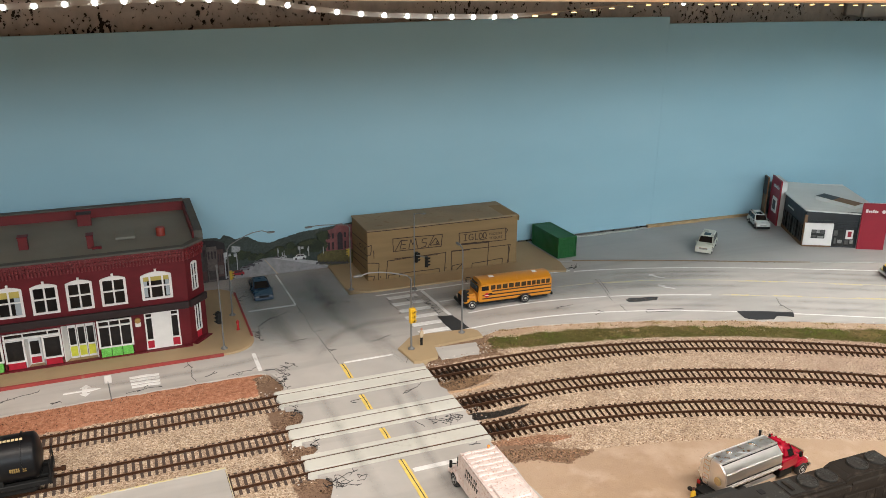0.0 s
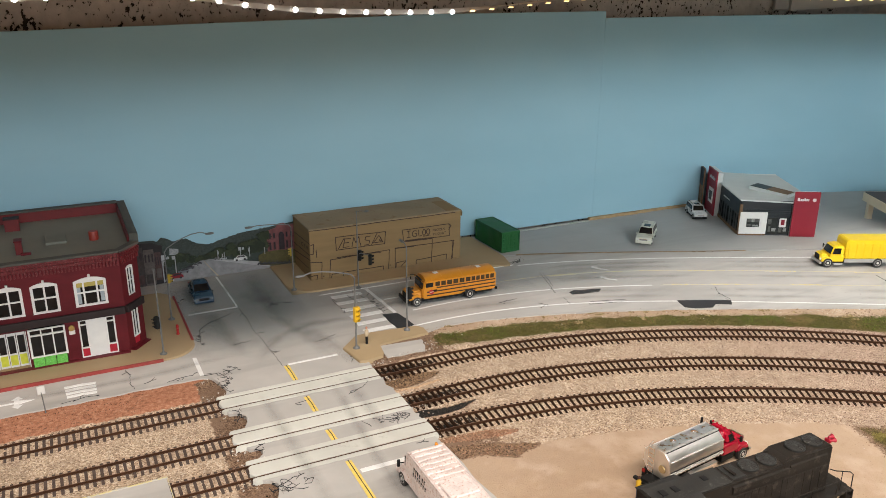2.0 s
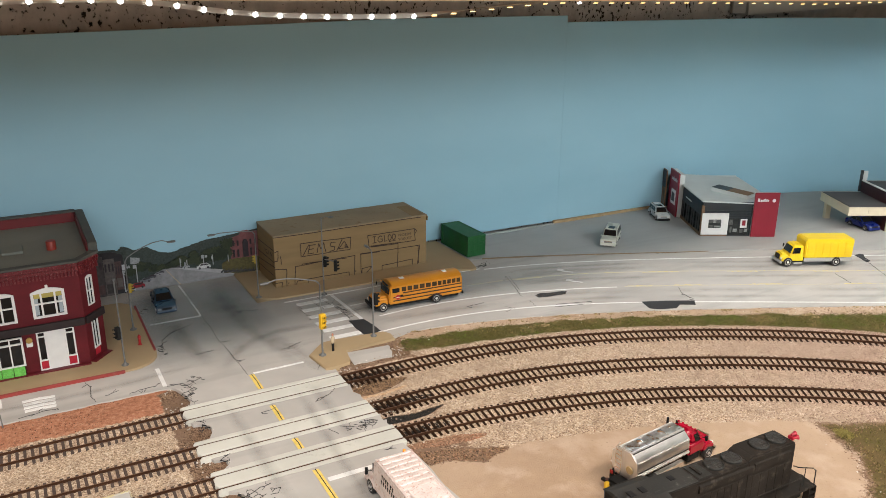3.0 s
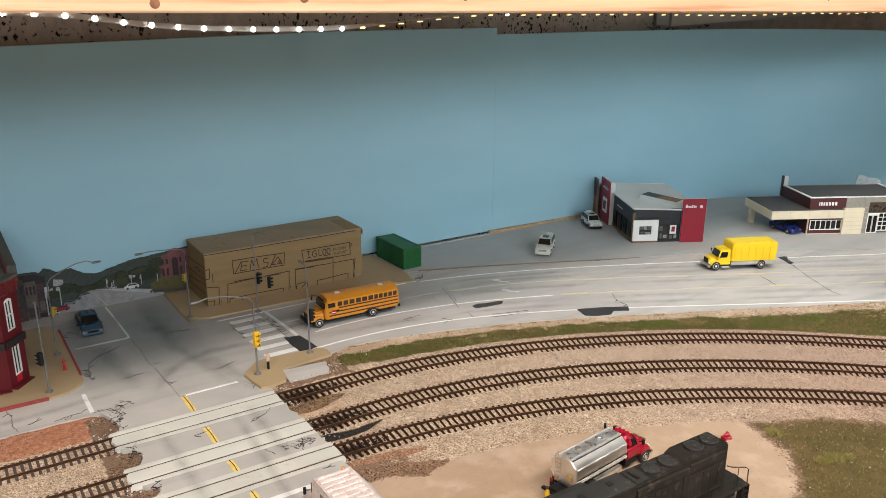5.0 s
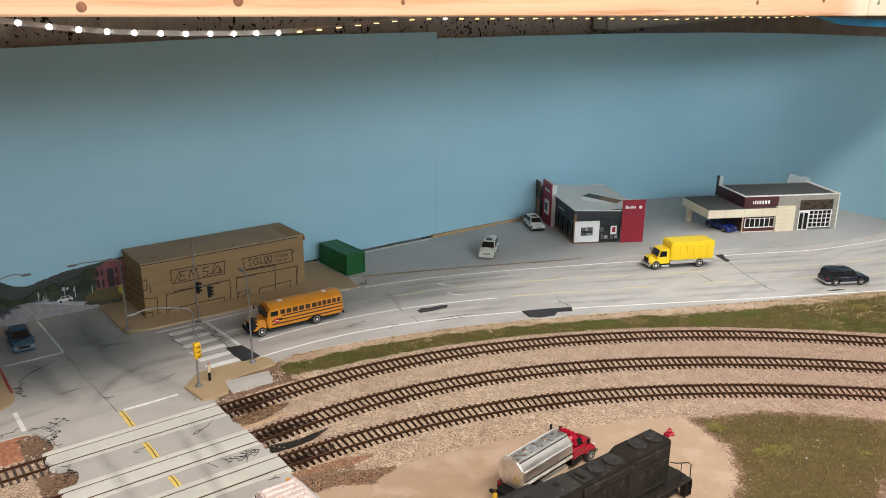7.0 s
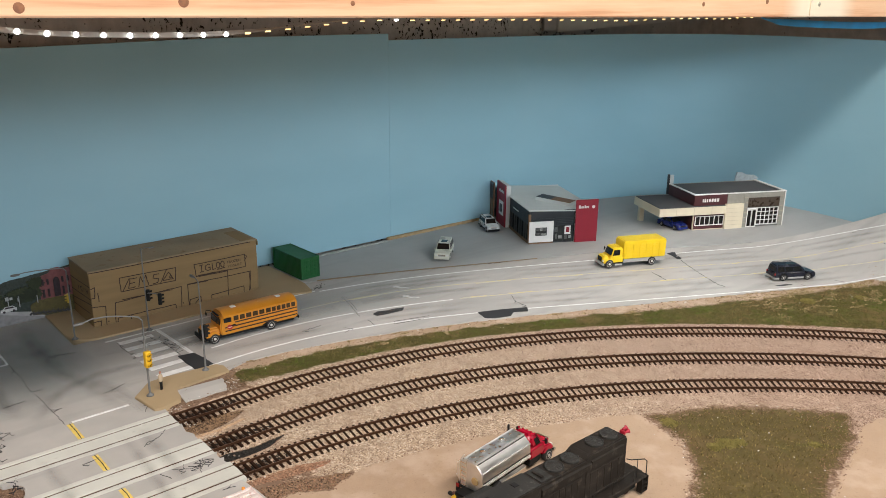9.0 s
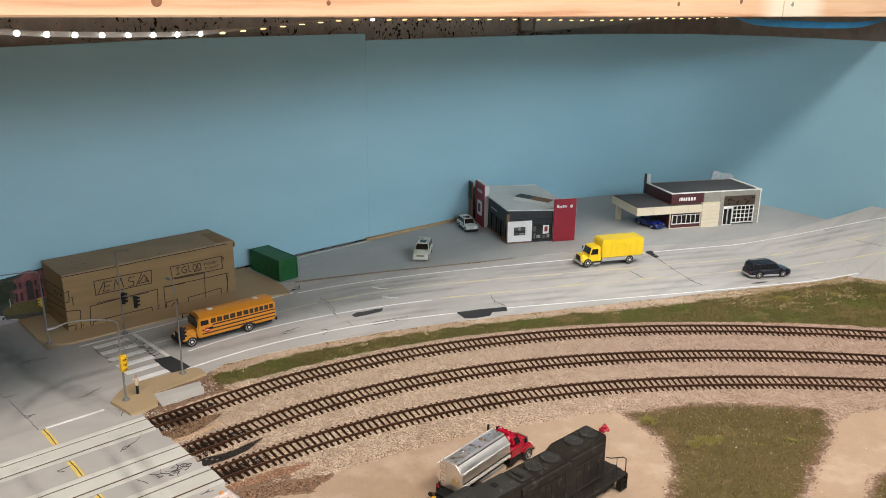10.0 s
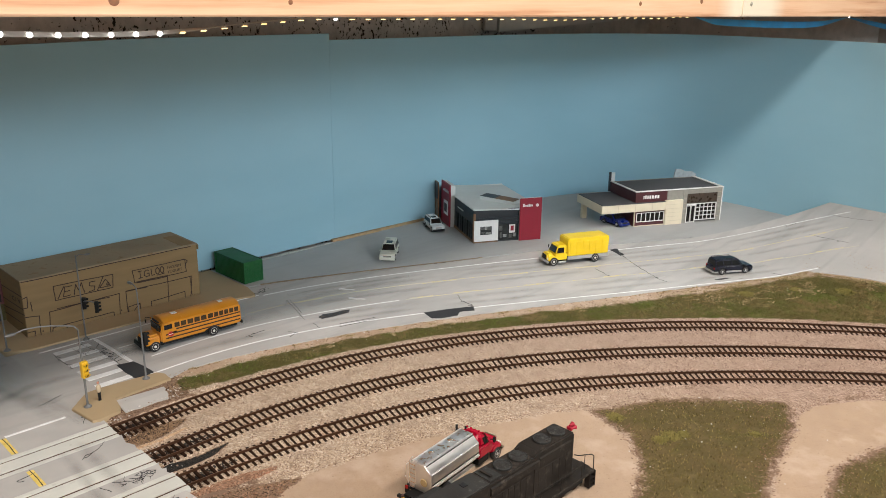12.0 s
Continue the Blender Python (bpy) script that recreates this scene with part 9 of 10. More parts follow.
PH = thing("street_photograph", street(0, 0.0752, 0.0), "printed cut-out photograph of a main street and wooded hills", "photograph")
layers = (
    ("hill", [(-0.235, 0.0), (-0.235, 0.058), (-0.1758, 0.0565), (-0.1689, 0.0545), (-0.1638, 0.0590), (-0.1581, 0.0570), (-0.1501, 0.0523), (-0.1356, 0.0541), (-0.1287, 0.0494), (-0.1193, 0.0448), (-0.1072, 0.0425), (-0.0946, 0.0462), (-0.0795, 0.0495), (-0.0642, 0.0530), (-0.0489, 0.0538), (-0.0348, 0.0550), (0.004, 0.0590), (0.004, 0.0)], printed("printed_hill", (0.050, 0.064, 0.056), 0.8, 420, (0.080, 0.094, 0.072)), "dark wooded hills"),
    ("building", [(-0.235, 0.0), (-0.235, 0.056), (-0.1758, 0.0540), (-0.1640, 0.0490), (-0.1640, 0.0330), (-0.1600, 0.0180), (-0.1640, 0.0)], printed("printed_shade", (0.030, 0.026, 0.027), 0.4, 120), "shaded shop row"),
    ("building", [(-0.1555, 0.0441), (-0.1449, 0.0418), (-0.1455, 0.0333), (-0.1561, 0.0359)], printed("printed_pale", (0.33, 0.34, 0.34), 0.3, 400), "pale far buildings"),
    ("building", [(-0.0739, 0.0344), (-0.0625, 0.0352), (-0.0615, 0.0285), (-0.0743, 0.0281)], printed("printed_pale", (0.22, 0.24, 0.24), 0.4, 500), "pale far buildings"),
    ("building", [(-0.0345, 0.0200), (-0.0345, 0.0505), (-0.0232, 0.0533), (-0.0195, 0.0580), (-0.0120, 0.0585), (-0.0080, 0.0560), (0.004, 0.0564), (0.004, 0.0200)], printed("printed_pink_brick", (0.20, 0.075, 0.075), 0.25, 200), "pinkish brick building with arched windows"),
    ("street", [(-0.1600, 0.0), (-0.1541, 0.0060), (-0.1200, 0.0225), (-0.1120, 0.0235), (-0.0812, 0.0165), (-0.0329, 0.0060), (-0.0329, 0.0)], printed("printed_street", (0.25, 0.245, 0.25), 0.25, 160), "grey street running to the hills"),
    ("forecourt", [(-0.1110, 0.0232), (-0.0812, 0.0185), (-0.0329, 0.0075), (-0.0329, 0.0020), (-0.0560, 0.0080)], printed("printed_forecourt", (0.36, 0.355, 0.36), 0.15, 120), "pale parking strip"),
    ("hedge", [(-0.0458, 0.0058), (-0.0470, 0.0180), (-0.0400, 0.0225), (-0.0280, 0.0230), (-0.0150, 0.0225), (0.004, 0.0215), (0.004, 0.0020), (-0.0198, 0.0020)], printed("printed_shrub", (0.115, 0.098, 0.036), 0.8, 520, (0.19, 0.155, 0.065)), "dry hedge"),
    ("street_sign", [(-0.1708, 0.0364), (-0.1608, 0.0365), (-0.1613, 0.0301), (-0.1713, 0.0295)], printed("printed_sign", (0.44, 0.45, 0.46), 0.15, 300), "blank white street sign"),
    ("street_sign", [(-0.1704, 0.0287), (-0.1623, 0.0289), (-0.1627, 0.0238), (-0.1709, 0.0228)], printed("printed_sign", (0.40, 0.41, 0.42), 0.25, 300), "blank white street sign"),
    ("street_sign", [(-0.1585, 0.0345), (-0.1550, 0.0320), (-0.1585, 0.0290), (-0.1612, 0.0318)], printed("printed_sign", (0.36, 0.37, 0.38), 0.2, 300), "blank white street sign"),
)
for k, (nm, pts, mt, lab) in enumerate(layers):
    bm = bmesh.new()
    if nm in ("hill", "hedge"):
        dense = []
        rnd = random.Random(k)
        for a, b in zip(pts, pts[1:] + pts[:1]):
            n = 6 if max(a[1], b[1]) > 0.003 else 1
            for i in range(n):
                t = i / n
                amp = 0.0005 if i else 0.0
                dense.append((a[0] + (b[0] - a[0]) * t + rnd.uniform(-amp, amp), a[1] + (b[1] - a[1]) * t + rnd.uniform(-amp, amp)))
        pts = dense
    side(bm, pts, -0.00014 * (k + 1), 0.0010)
    part(nm, bm, mt, PH, lab)
WINDOW_PRINT = printed("printed_window", (0.04, 0.03, 0.035), 0.3, 300)
for x in (-0.0310, -0.0255, -0.0090, -0.0030):
    for z0, z1 in ((0.0400, 0.0470), (0.0250, 0.0350)):
        part("window", block((x - 0.0012, -0.0032, z0), (x + 0.0012, -0.0022, z1), 0.0003), WINDOW_PRINT, PH)
wn = bmesh.new()
side(wn, [(-0.0195, 0.0240), (-0.0195, 0.0440), (-0.0180, 0.0470), (-0.0160, 0.0480), (-0.0140, 0.0470), (-0.0125, 0.0440), (-0.0125, 0.0240)], -0.0032, -0.0022)
part("window", wn, WINDOW_PRINT, PH, "tall arched dark window")
LEAF_PRINT = [printed("printed_tree", c, 0.9, 620, d) for c, d in (((0.034, 0.046, 0.022), (0.085, 0.10, 0.05)), ((0.026, 0.036, 0.020), (0.065, 0.078, 0.04)), ((0.048, 0.058, 0.028), (0.105, 0.115, 0.06)))]


def printed_tree(x, z, rx, rz, seed, depth):
    rnd = random.Random(seed)
    n = 44
    pts = [(x + rx * r * math.cos(math.tau * i / n), z + rz * r * math.sin(math.tau * i / n)) for i in range(n) for r in (rnd.uniform(0.68, 1.15),)]
    part("tree", side(bmesh.new(), pts, -depth, 0.0008), LEAF_PRINT[seed % 3], PH, "leafy street tree in print")


rnd = random.Random(61)
for k in range(24):
    t = (k * 0.618) % 1.0
    x = -0.1130 + 0.076 * t
    top = 0.0300 + 0.021 * t ** 0.7
    rz = 0.0035 + 0.0045 * t
    printed_tree(x, rnd.uniform(0.0250, top - rz * 0.7), 0.0045 + 0.005 * t, rz, k, 0.0016 + 0.00003 * k)
for k in range(16):
    t = (k * 0.618) % 1.0
    x = -0.1190 - 0.042 * t
    printed_tree(x, rnd.uniform(0.0250, 0.0270 + 0.0125 * t), 0.0035 + 0.003 * t, 0.0030 + 0.0030 * t, 40 + k, 0.0016 + 0.00003 * k)


def printed_car(x, z, l, colour, depth=0.0031):
    h = l * 0.36
    body = side(bmesh.new(), [(x, z), (x, z + h * 0.5), (x + l * 0.16, z + h * 0.58), (x + l * 0.28, z + h), (x + l * 0.78, z + h), (x + l * 0.95, z + h * 0.55), (x + l, z + h * 0.5), (x + l, z)], -depth, -0.0020)
    c = part("car", body, printed("printed_car", colour, 0.25, 400), PH, "small parked car in print")
    part("window", side(bmesh.new(), [(x + l * 0.24, z + h * 0.60), (x + l * 0.32, z + h * 0.92), (x + l * 0.75, z + h * 0.92), (x + l * 0.86, z + h * 0.60)], -depth - 0.0002, -depth), WINDOW_PRINT, c)
    for f in (0.2, 0.8):
        wh = bmesh.new()
        turned(wh, [(h * 0.24, -0.0001), (h * 0.24, 0.0001)], (x + l * f, -depth - 0.0002, z + h * 0.06), 10, "Y")
        part("wheel", wh, WINDOW_PRINT, c)


for x, z, l, c in ((-0.0790, 0.0172, 0.0170, (0.60, 0.61, 0.60)), (-0.0960, 0.0212, 0.0085, (0.40, 0.41, 0.42)), (-0.1035, 0.0224, 0.0070, (0.16, 0.16, 0.17)), (-0.1590, 0.0052, 0.0165, (0.26, 0.020, 0.028)), (-0.1480, 0.0112, 0.0130, (0.16, 0.17, 0.19)), (-0.1385, 0.0150, 0.0100, (0.07, 0.075, 0.085)), (-0.1305, 0.0176, 0.0080, (0.30, 0.30, 0.31)), (-0.1245, 0.0196, 0.0060, (0.10, 0.10, 0.11)), (-0.1660, 0.0020, 0.0120, (0.40, 0.38, 0.36))):
    printed_car(x, z, l, c)
BIKE = printed("printed_motorcycle", (0.05, 0.048, 0.052), 0.8, 700, (0.42, 0.42, 0.44))
for k in range(8):
    x, z = -0.0465 + 0.0054 * k, 0.0082 - 0.0006 * k
    mb = bmesh.new()
    for dx in (-0.0019, 0.0019):
        turned(mb, [(0.0015, -0.0001), (0.0015, 0.0001)], (x + dx, -0.0031, z), 9, "Y")
    side(mb, [(x - 0.0026, z + 0.0004), (x - 0.0012, z + 0.0024), (x + 0.0004, z + 0.0018), (x + 0.0018, z + 0.0042), (x + 0.0024, z + 0.0040), (x + 0.0018, z + 0.0004)], -0.0033, -0.0030)
    part("motorcycle", mb, BIKE, PH, "small parked motorcycle in print")
POLE_PRINT = printed("printed_pole", (0.38, 0.39, 0.40), 0.2, 300)
for x, z0, z1, w in ((-0.0585, 0.0200, 0.0330, 0.0004), (-0.0700, 0.0215, 0.0340, 0.0004), (-0.0905, 0.0225, 0.0310, 0.0003), (-0.0985, 0.0235, 0.0345, 0.0004), (-0.1655, 0.0020, 0.0300, 0.0006), (-0.1505, 0.0120, 0.0340, 0.0005), (-0.0390, 0.0210, 0.0300, 0.0004)):
    part("pole", block((x - w, -0.0034, z0), (x + w, -0.0021, z1)), POLE_PRINT, PH)
for x0, x1, z0, z1 in ((-0.0725, -0.0690, 0.0300, 0.0345), (-0.0680, -0.0650, 0.0305, 0.0335), (-0.0990, -0.0972, 0.0285, 0.0330), (-0.0935, -0.0922, 0.0240, 0.0285), (-0.0600, -0.0588, 0.0270, 0.0310), (-0.1540, -0.1500, 0.0300, 0.0345)):
    part("building", block((x0, -0.0026, z0), (x1, -0.0020, z1)), POLE_PRINT, PH, "pale shop front between the trees")
SHOP = [printed("printed_shop", c, 0.35, 300) for c in ((0.085, 0.048, 0.046), (0.060, 0.050, 0.048), (0.12, 0.10, 0.09))]
for k, (x0, x1, z0, z1) in enumerate(((-0.2300, -0.2050, 0.0, 0.0540), (-0.2045, -0.1870, 0.0, 0.0500), (-0.1866, -0.1745, 0.0, 0.0465), (-0.1742, -0.1665, 0.0060, 0.0420))):
    b = part("building", block((x0, -0.0024, z0), (x1, -0.0019, z1)), SHOP[k % 3], PH, "shaded shop front in print")
    for j in range(3):
        x = x0 + (x1 - x0) * (j + 0.25) / 3
        part("window", block((x, -0.0026, z1 - 0.0160), (x + (x1 - x0) * 0.16, -0.0024, z1 - 0.0060)), WINDOW_PRINT, b)
    part("shop_front", block((x0 + 0.0010, -0.0027, z0 + 0.0030), (x1 - 0.0010, -0.0024, z0 + 0.0150)), SHOP[(k + 2) % 3], b)
cl = bmesh.new()
side(cl, [(-0.1164, 0.0218), (-0.1156, 0.0219), (-0.0994, 0.0), (-0.1012, 0.0)], -0.0030, -0.0022)
part("centre_line", cl, printed("printed_line", (0.40, 0.33, 0.24), 0.2, 300), PH, "faded centre line")

# deck edge: LED strip, bare bulbs and beam knots
HOUSING = surface("led_housing", (0.50, 0.48, 0.43), 0.4, bump=0)
LED_WHITE, LED_WARM = glow("led_white", (1.0, 0.98, 0.96), 11.0), glow("led_warm", (1.0, 0.66, 0.26), 2.6)
SAG = curve_points([(-0.50, 0.3490), (-0.40, 0.3478), (-0.323, 0.3500), (-0.255, 0.3532), (-0.21, 0.3540), (-0.171, 0.3518), (-0.138, 0.3472), (-0.105, 0.3440), (-0.072, 0.3424), (-0.039, 0.3416), (-0.006, 0.3414), (0.02, 0.3424), (0.051, 0.3448), (0.11, 0.3494), (0.142, 0.3508), (0.18, 0.3504), (0.268, 0.3498), (0.372, 0.3485), (0.458, 0.3471), (0.563, 0.3484), (0.64, 0.3470), (0.690, 0.3484), (0.724, 0.3472)], 10)
strip = thing("led_strip", Matrix.Identity(4), "drooping LED strip light along the deck edge", "strip light")
bm = bmesh.new()
for z0, z1 in ((-0.0001, 0.0001),):
    rows = []
    for p in SAG:
        f = min(max((p.x - 0.0) / 0.05, 0), 1)  # the tape twists from facing the room to facing down
        a = radians(80 * (1 - f) + 4 * f)
        n = Vector((math.cos(a) * 0.0016, math.sin(a) * 0.0016))
        rows.append([bm.verts.new(W(p.x, -0.3670 + s * n.x, p.y + s * n.y + dz)) for s in (-1, 1) for dz in (0, 0.00025)])
    for a, b in zip(rows, rows[1:]):
        for i, j in ((0, 2), (2, 3), (3, 1), (1, 0)):
            bm.faces.new((a[i], a[j], b[j], b[i]))
part("tape", bm, HOUSING, strip, "pale plastic LED tape")


def led_mesh(name, emit):
    bm = bmesh.new()
    k = 0.0013
    box(bm, (-k, -k, 0), (k, k, 0.0011))
    n = len(bm.faces)
    if emit is LED_WHITE:
        turned(bm, [(0.0018, 0.0009), (0.0017, 0.0014), (0.0010, 0.0020)], (0, 0, 0), 14)
    else:
        box(bm, (-0.0021, -0.0009, 0.0011), (0.0021, 0.0009, 0.0016), 0.0002)
    for f in list(bm.faces)[n:]:
        f.material_index = 1
    me = bpy.data.meshes.new(name)
    bmesh.ops.recalc_face_normals(bm, faces=bm.faces[:])
    bm.to_mesh(me), bm.free()
    me.materials.append(HOUSING), me.materials.append(emit)
    return me


bright, dull = led_mesh("led", LED_WHITE), led_mesh("led", LED_WARM)
left = 0.0079
for a, b in zip(SAG, SAG[1:]):
    d = (b - a).length
    while left <= d:
        p = a.lerp(b, left / d)
        face_room = p.x < 0.018 or abs(p.x - 0.160) < 0.012 or abs(p.x - 0.719) < 0.006
        f = min(max(p.x / 0.05, 0), 1)
        led = new("led", bright if face_room else dull)
        led.parent = strip
        led.matrix_basis = Matrix.Translation(W(p.x, -0.3675 if p.x < 0.03 else -0.3670, p.y - (0.0003 if f else 0))) @ pose(0, 0, 0, 0, 0, ANG) @ pose(0, 0, 0, 98 + 70 * f, 0, 0)
        left += 0.0167
    left -= d

# past the beam's joint the tape hangs loose and shows its blue back
BLUE_BACK = surface("bright_blue_backing", (0.03, 0.25, 0.50), 0.55, vary=0.2, large=30)
for top, low in (([(0.722, 0.3470), (0.745, 0.3446), (0.791, 0.3437), (0.952, 0.3388), (1.099, 0.3371), (1.198, 0.3406), (1.229, 0.3424)], [(0.722, 0.3460), (0.748, 0.3411), (0.793, 0.3353), (0.955, 0.3295), (1.1025, 0.3283), (1.1995, 0.3373), (1.229, 0.3416)]),
                 ([(1.231, 0.3424), (1.271, 0.3400), (1.352, 0.3343), (1.458, 0.3256), (1.56, 0.3190)], [(1.231, 0.3416), (1.2726, 0.3366), (1.3555, 0.3264), (1.463, 0.3158), (1.56, 0.3080)])):
    bm = bmesh.new()
    rows = [[bm.verts.new(W(p.x, -0.373 + d, p.y)) for p, d in ((a, 0.0), (b, 0.001), (b, 0.0013), (a, 0.0003))] for a, b in zip(curve_points(top, 8), curve_points(low, 8))]
    for a, b in zip(rows, rows[1:]):
        for k in range(4):
            bm.faces.new((a[k], b[k], b[(k + 1) % 4], a[(k + 1) % 4]))
    part("tape_back", bm, BLUE_BACK, strip, "bright blue back of the hanging tape", True)
led = new("led", bright)
led.parent = strip
led.matrix_basis = Matrix.Translation(W(1.2295, -0.3745, 0.3424)) @ pose(0, 0, 0, 98, 0, ANG)
duct = bmesh.new()
va = [duct.verts.new(W(u, v + d, z)) for u, v, lo in ((0.864, 0.0865, 0.3102), (1.25, 0.0243, 0.3316)) for d, z in ((0, lo), (0.014, lo), (0.014, 0.372), (0, 0.372))]
for k in range(4):
    duct.faces.new((va[k], va[(k + 1) % 4], va[4 + (k + 1) % 4], va[4 + k]))
duct.faces.new(va[:4]), duct.faces.new(va[4:])
tagged(part("wall_duct", duct, surface("pale_duct", (0.50, 0.49, 0.45), 0.6, vary=0.08)), "pale boxed duct fixed to the pitted wall", "duct")
tagged(part("bracket", round_edges(block((0.699, 1.268, 0.312), (0.722, 1.283, 0.36)), 0.001, 1), surface("bracket_grey", (0.36, 0.35, 0.33), 0.5)), "small grey bracket beside the duct", "bracket")
KNOT = surface("pine_knot", (0.26, 0.105, 0.045), 0.6, vary=0.3, large=300)
SCREW = surface("zinc_screw", (0.45, 0.40, 0.30), 0.35, 0.8, bump=0)
for u, z, r, mt, nm in ((-0.043, 0.3632, 0.0034, KNOT, "knot"), (0.080, 0.3625, 0.0018, KNOT, "knot"), (0.517, 0.3627, 0.0024, KNOT, "knot"), (0.645, 0.3660, 0.0032, KNOT, "knot"), (0.771, 0.3630, 0.0030, SCREW, "screw"), (-0.135, 0.3598, 0.0030, KNOT, "knot")):
    bm = bmesh.new()
    turned(bm, [(r, 0.0), (r * 0.96, -0.00025), (r * 0.5, -0.00035 if nm == "knot" else -0.0012)], (0, 0, 0), 14, "Y")
    ob = part(nm, bm, mt, BEAM, "dark round pine knot" if nm == "knot" else "zinc screw head", True)
    ob.matrix_basis = Matrix.Translation(W(u, -0.4200, z)) @ pose(0, 0, 0, 0, 0, ANG)


# ---- grass, stones and rubble ----
def island_tint(name, dark, light, rough=0.85):
    """Many small pieces in one mesh, each a shade of its own."""
    m, nt, b = nodes_of(name, rough, 0, 0.2)
    g = nt.nodes.new("ShaderNodeNewGeometry")
    col = ramp(nt, g.outputs["Random Per Island"], [(0.0, dark), (1.0, light)])
    grain = noisy(nt, place(nt), 1500, 3)
    nt.links.new(blend(nt, calc(nt, "MULTIPLY", grain, 0.4), col, tone(dark, 0.8)), b.inputs["Base Color"])
    return m


def stuff(name, verts, faces, material, label, category):
    me = bpy.data.meshes.new(name)
    me.from_pydata(verts, [], faces)
    me.materials.append(material)
    return tagged(new(name, me), label, category, "", "stuff")


def grass(name, spots, material, label, tall):
    rnd = random.Random(len(spots))
    verts, faces = [], []
    for x, y, z, k in spots:
        for _ in range(4):
            a, lean = rnd.uniform(0, math.tau), rnd.uniform(0.9, 3.0)
            h, w = tall * k * rnd.uniform(0.5, 1.1) / math.hypot(1.0, lean), rnd.uniform(0.00030, 0.00060)
            px, py = x + rnd.uniform(-0.0018, 0.0018), y + rnd.uniform(-0.0018, 0.0018)
            n = len(verts)
            verts += [(px - w * math.sin(a), py + w * math.cos(a), z - 0.0004), (px + w * math.sin(a), py - w * math.cos(a), z - 0.0004), (px + h * lean * math.cos(a), py + h * lean * math.sin(a), z + h)]
            faces.append((n, n + 1, n + 2))
    return stuff(name, verts, faces, material, label, "grass")


def scatter(count, box_, need, seed):
    """Random places where the ground's zones satisfy need(zones)."""
    rnd = random.Random(seed)
    out = []
    for _ in range(count):
        x, y = rnd.uniform(box_[0], box_[2]), rnd.uniform(box_[1], box_[3])
        z, *zn = ground_at(x, y)
        k = need(x, y, z, *zn)
        if k > 0:
            out.append((x, y, z, k))
    return out


def turf_blades(name, base, patches):
    """Blades, each a shade of its own, that drift in patches from one colouring to the next."""
    m, nt, b = nodes_of(name, 0.85, 0, 0.15)
    g = nt.nodes.new("ShaderNodeNewGeometry")
    r = g.outputs["Random Per Island"]
    at = place(nt)
    col = ramp(nt, r, [(k / (len(base) - 1), c) for k, c in enumerate(base)])
    for k, (size, low, high, cols) in enumerate(patches):
        near = noisy(nt, place(nt, (1.0 + 0.17 * k, 1, 1)), size, 4, 0.6)
        col = blend(nt, ramp(nt, near, [(low, (0, 0, 0)), (high, (0.9,) * 3)]), col, ramp(nt, r, [(q / (len(cols) - 1), c) for q, c in enumerate(cols)]))
    nt.links.new(blend(nt, calc(nt, "MULTIPLY", noisy(nt, at, 900, 2), 0.5), col, (0.035, 0.028, 0.010)), b.inputs["Base Color"])
    return m


patch = lambda x, y, s: noise.noise((x * s, y * s, 2.7))
LAWN_BLADES = turf_blades("lawn_blades", [(0.055, 0.041, 0.013), (0.138, 0.100, 0.030), (0.200, 0.158, 0.046), (0.42, 0.31, 0.13)], [
    (19, 0.50, 0.64, [(0.058, 0.038, 0.017), (0.18, 0.118, 0.050), (0.40, 0.28, 0.14)]),
    (31, 0.55, 0.68, [(0.055, 0.055, 0.012), (0.150, 0.145, 0.034), (0.29, 0.26, 0.082)])])
VERGE_BLADES = turf_blades("verge_blades", [(0.040, 0.042, 0.009), (0.100, 0.102, 0.020), (0.165, 0.158, 0.036), (0.32, 0.255, 0.10)], [
    (15, 0.47, 0.58, [(0.075, 0.050, 0.017), (0.215, 0.148, 0.055), (0.44, 0.315, 0.15)]),
    (19, 0.52, 0.60, [(0.040, 0.062, 0.008), (0.115, 0.160, 0.020), (0.21, 0.245, 0.050)])])
grass("grass", scatter(26000, (0.42, 0.14, 1.1, 0.49), lambda x, y, z, tan, sand, red, mud, grass: (0.6 + 0.4 * grass if grass > 0.4 + 0.25 * patch(x, y, 90) else 0.0), 3), LAWN_BLADES, "short matted brown and olive model grass on the lawn", 0.0030)
grass("grass", scatter(75000, (0.12, 0.5, 1.2, 0.80), lambda x, y, z, tan, sand, red, mud, grass: (0.6 + 0.4 * grass if grass > 0.45 + 0.3 * patch(x, y, 90) else 0.0), 4), VERGE_BLADES, "short patchy green and brown model grass on the verge", 0.0028)
rnd = random.Random(12)
bright = []
for cx, cy, r in ((0.577, 0.425, 0.009), (0.564, 0.422, 0.006), (0.590, 0.424, 0.005), (0.651, 0.406, 0.004), (0.546, 0.469, 0.008), (0.98, 0.66, 0.012), (0.86, 0.70, 0.010), (0.93, 0.69, 0.008)):
    for _ in range(int(r * 26000)):
        a, q = rnd.uniform(0, math.tau), r * rnd.random() ** 0.6
        x, y = cx + q * math.cos(a), cy + q * math.sin(a)
        bright.append((x, y, ground_at(x, y)[0] + 0.0012 * (1 - q / r), 1.0))
grass("grass", bright, island_tint("yellow_green_grass", (0.17, 0.145, 0.036), (0.36, 0.295, 0.10)), "raised yellow-green grass tufts on the lawn", 0.0020)


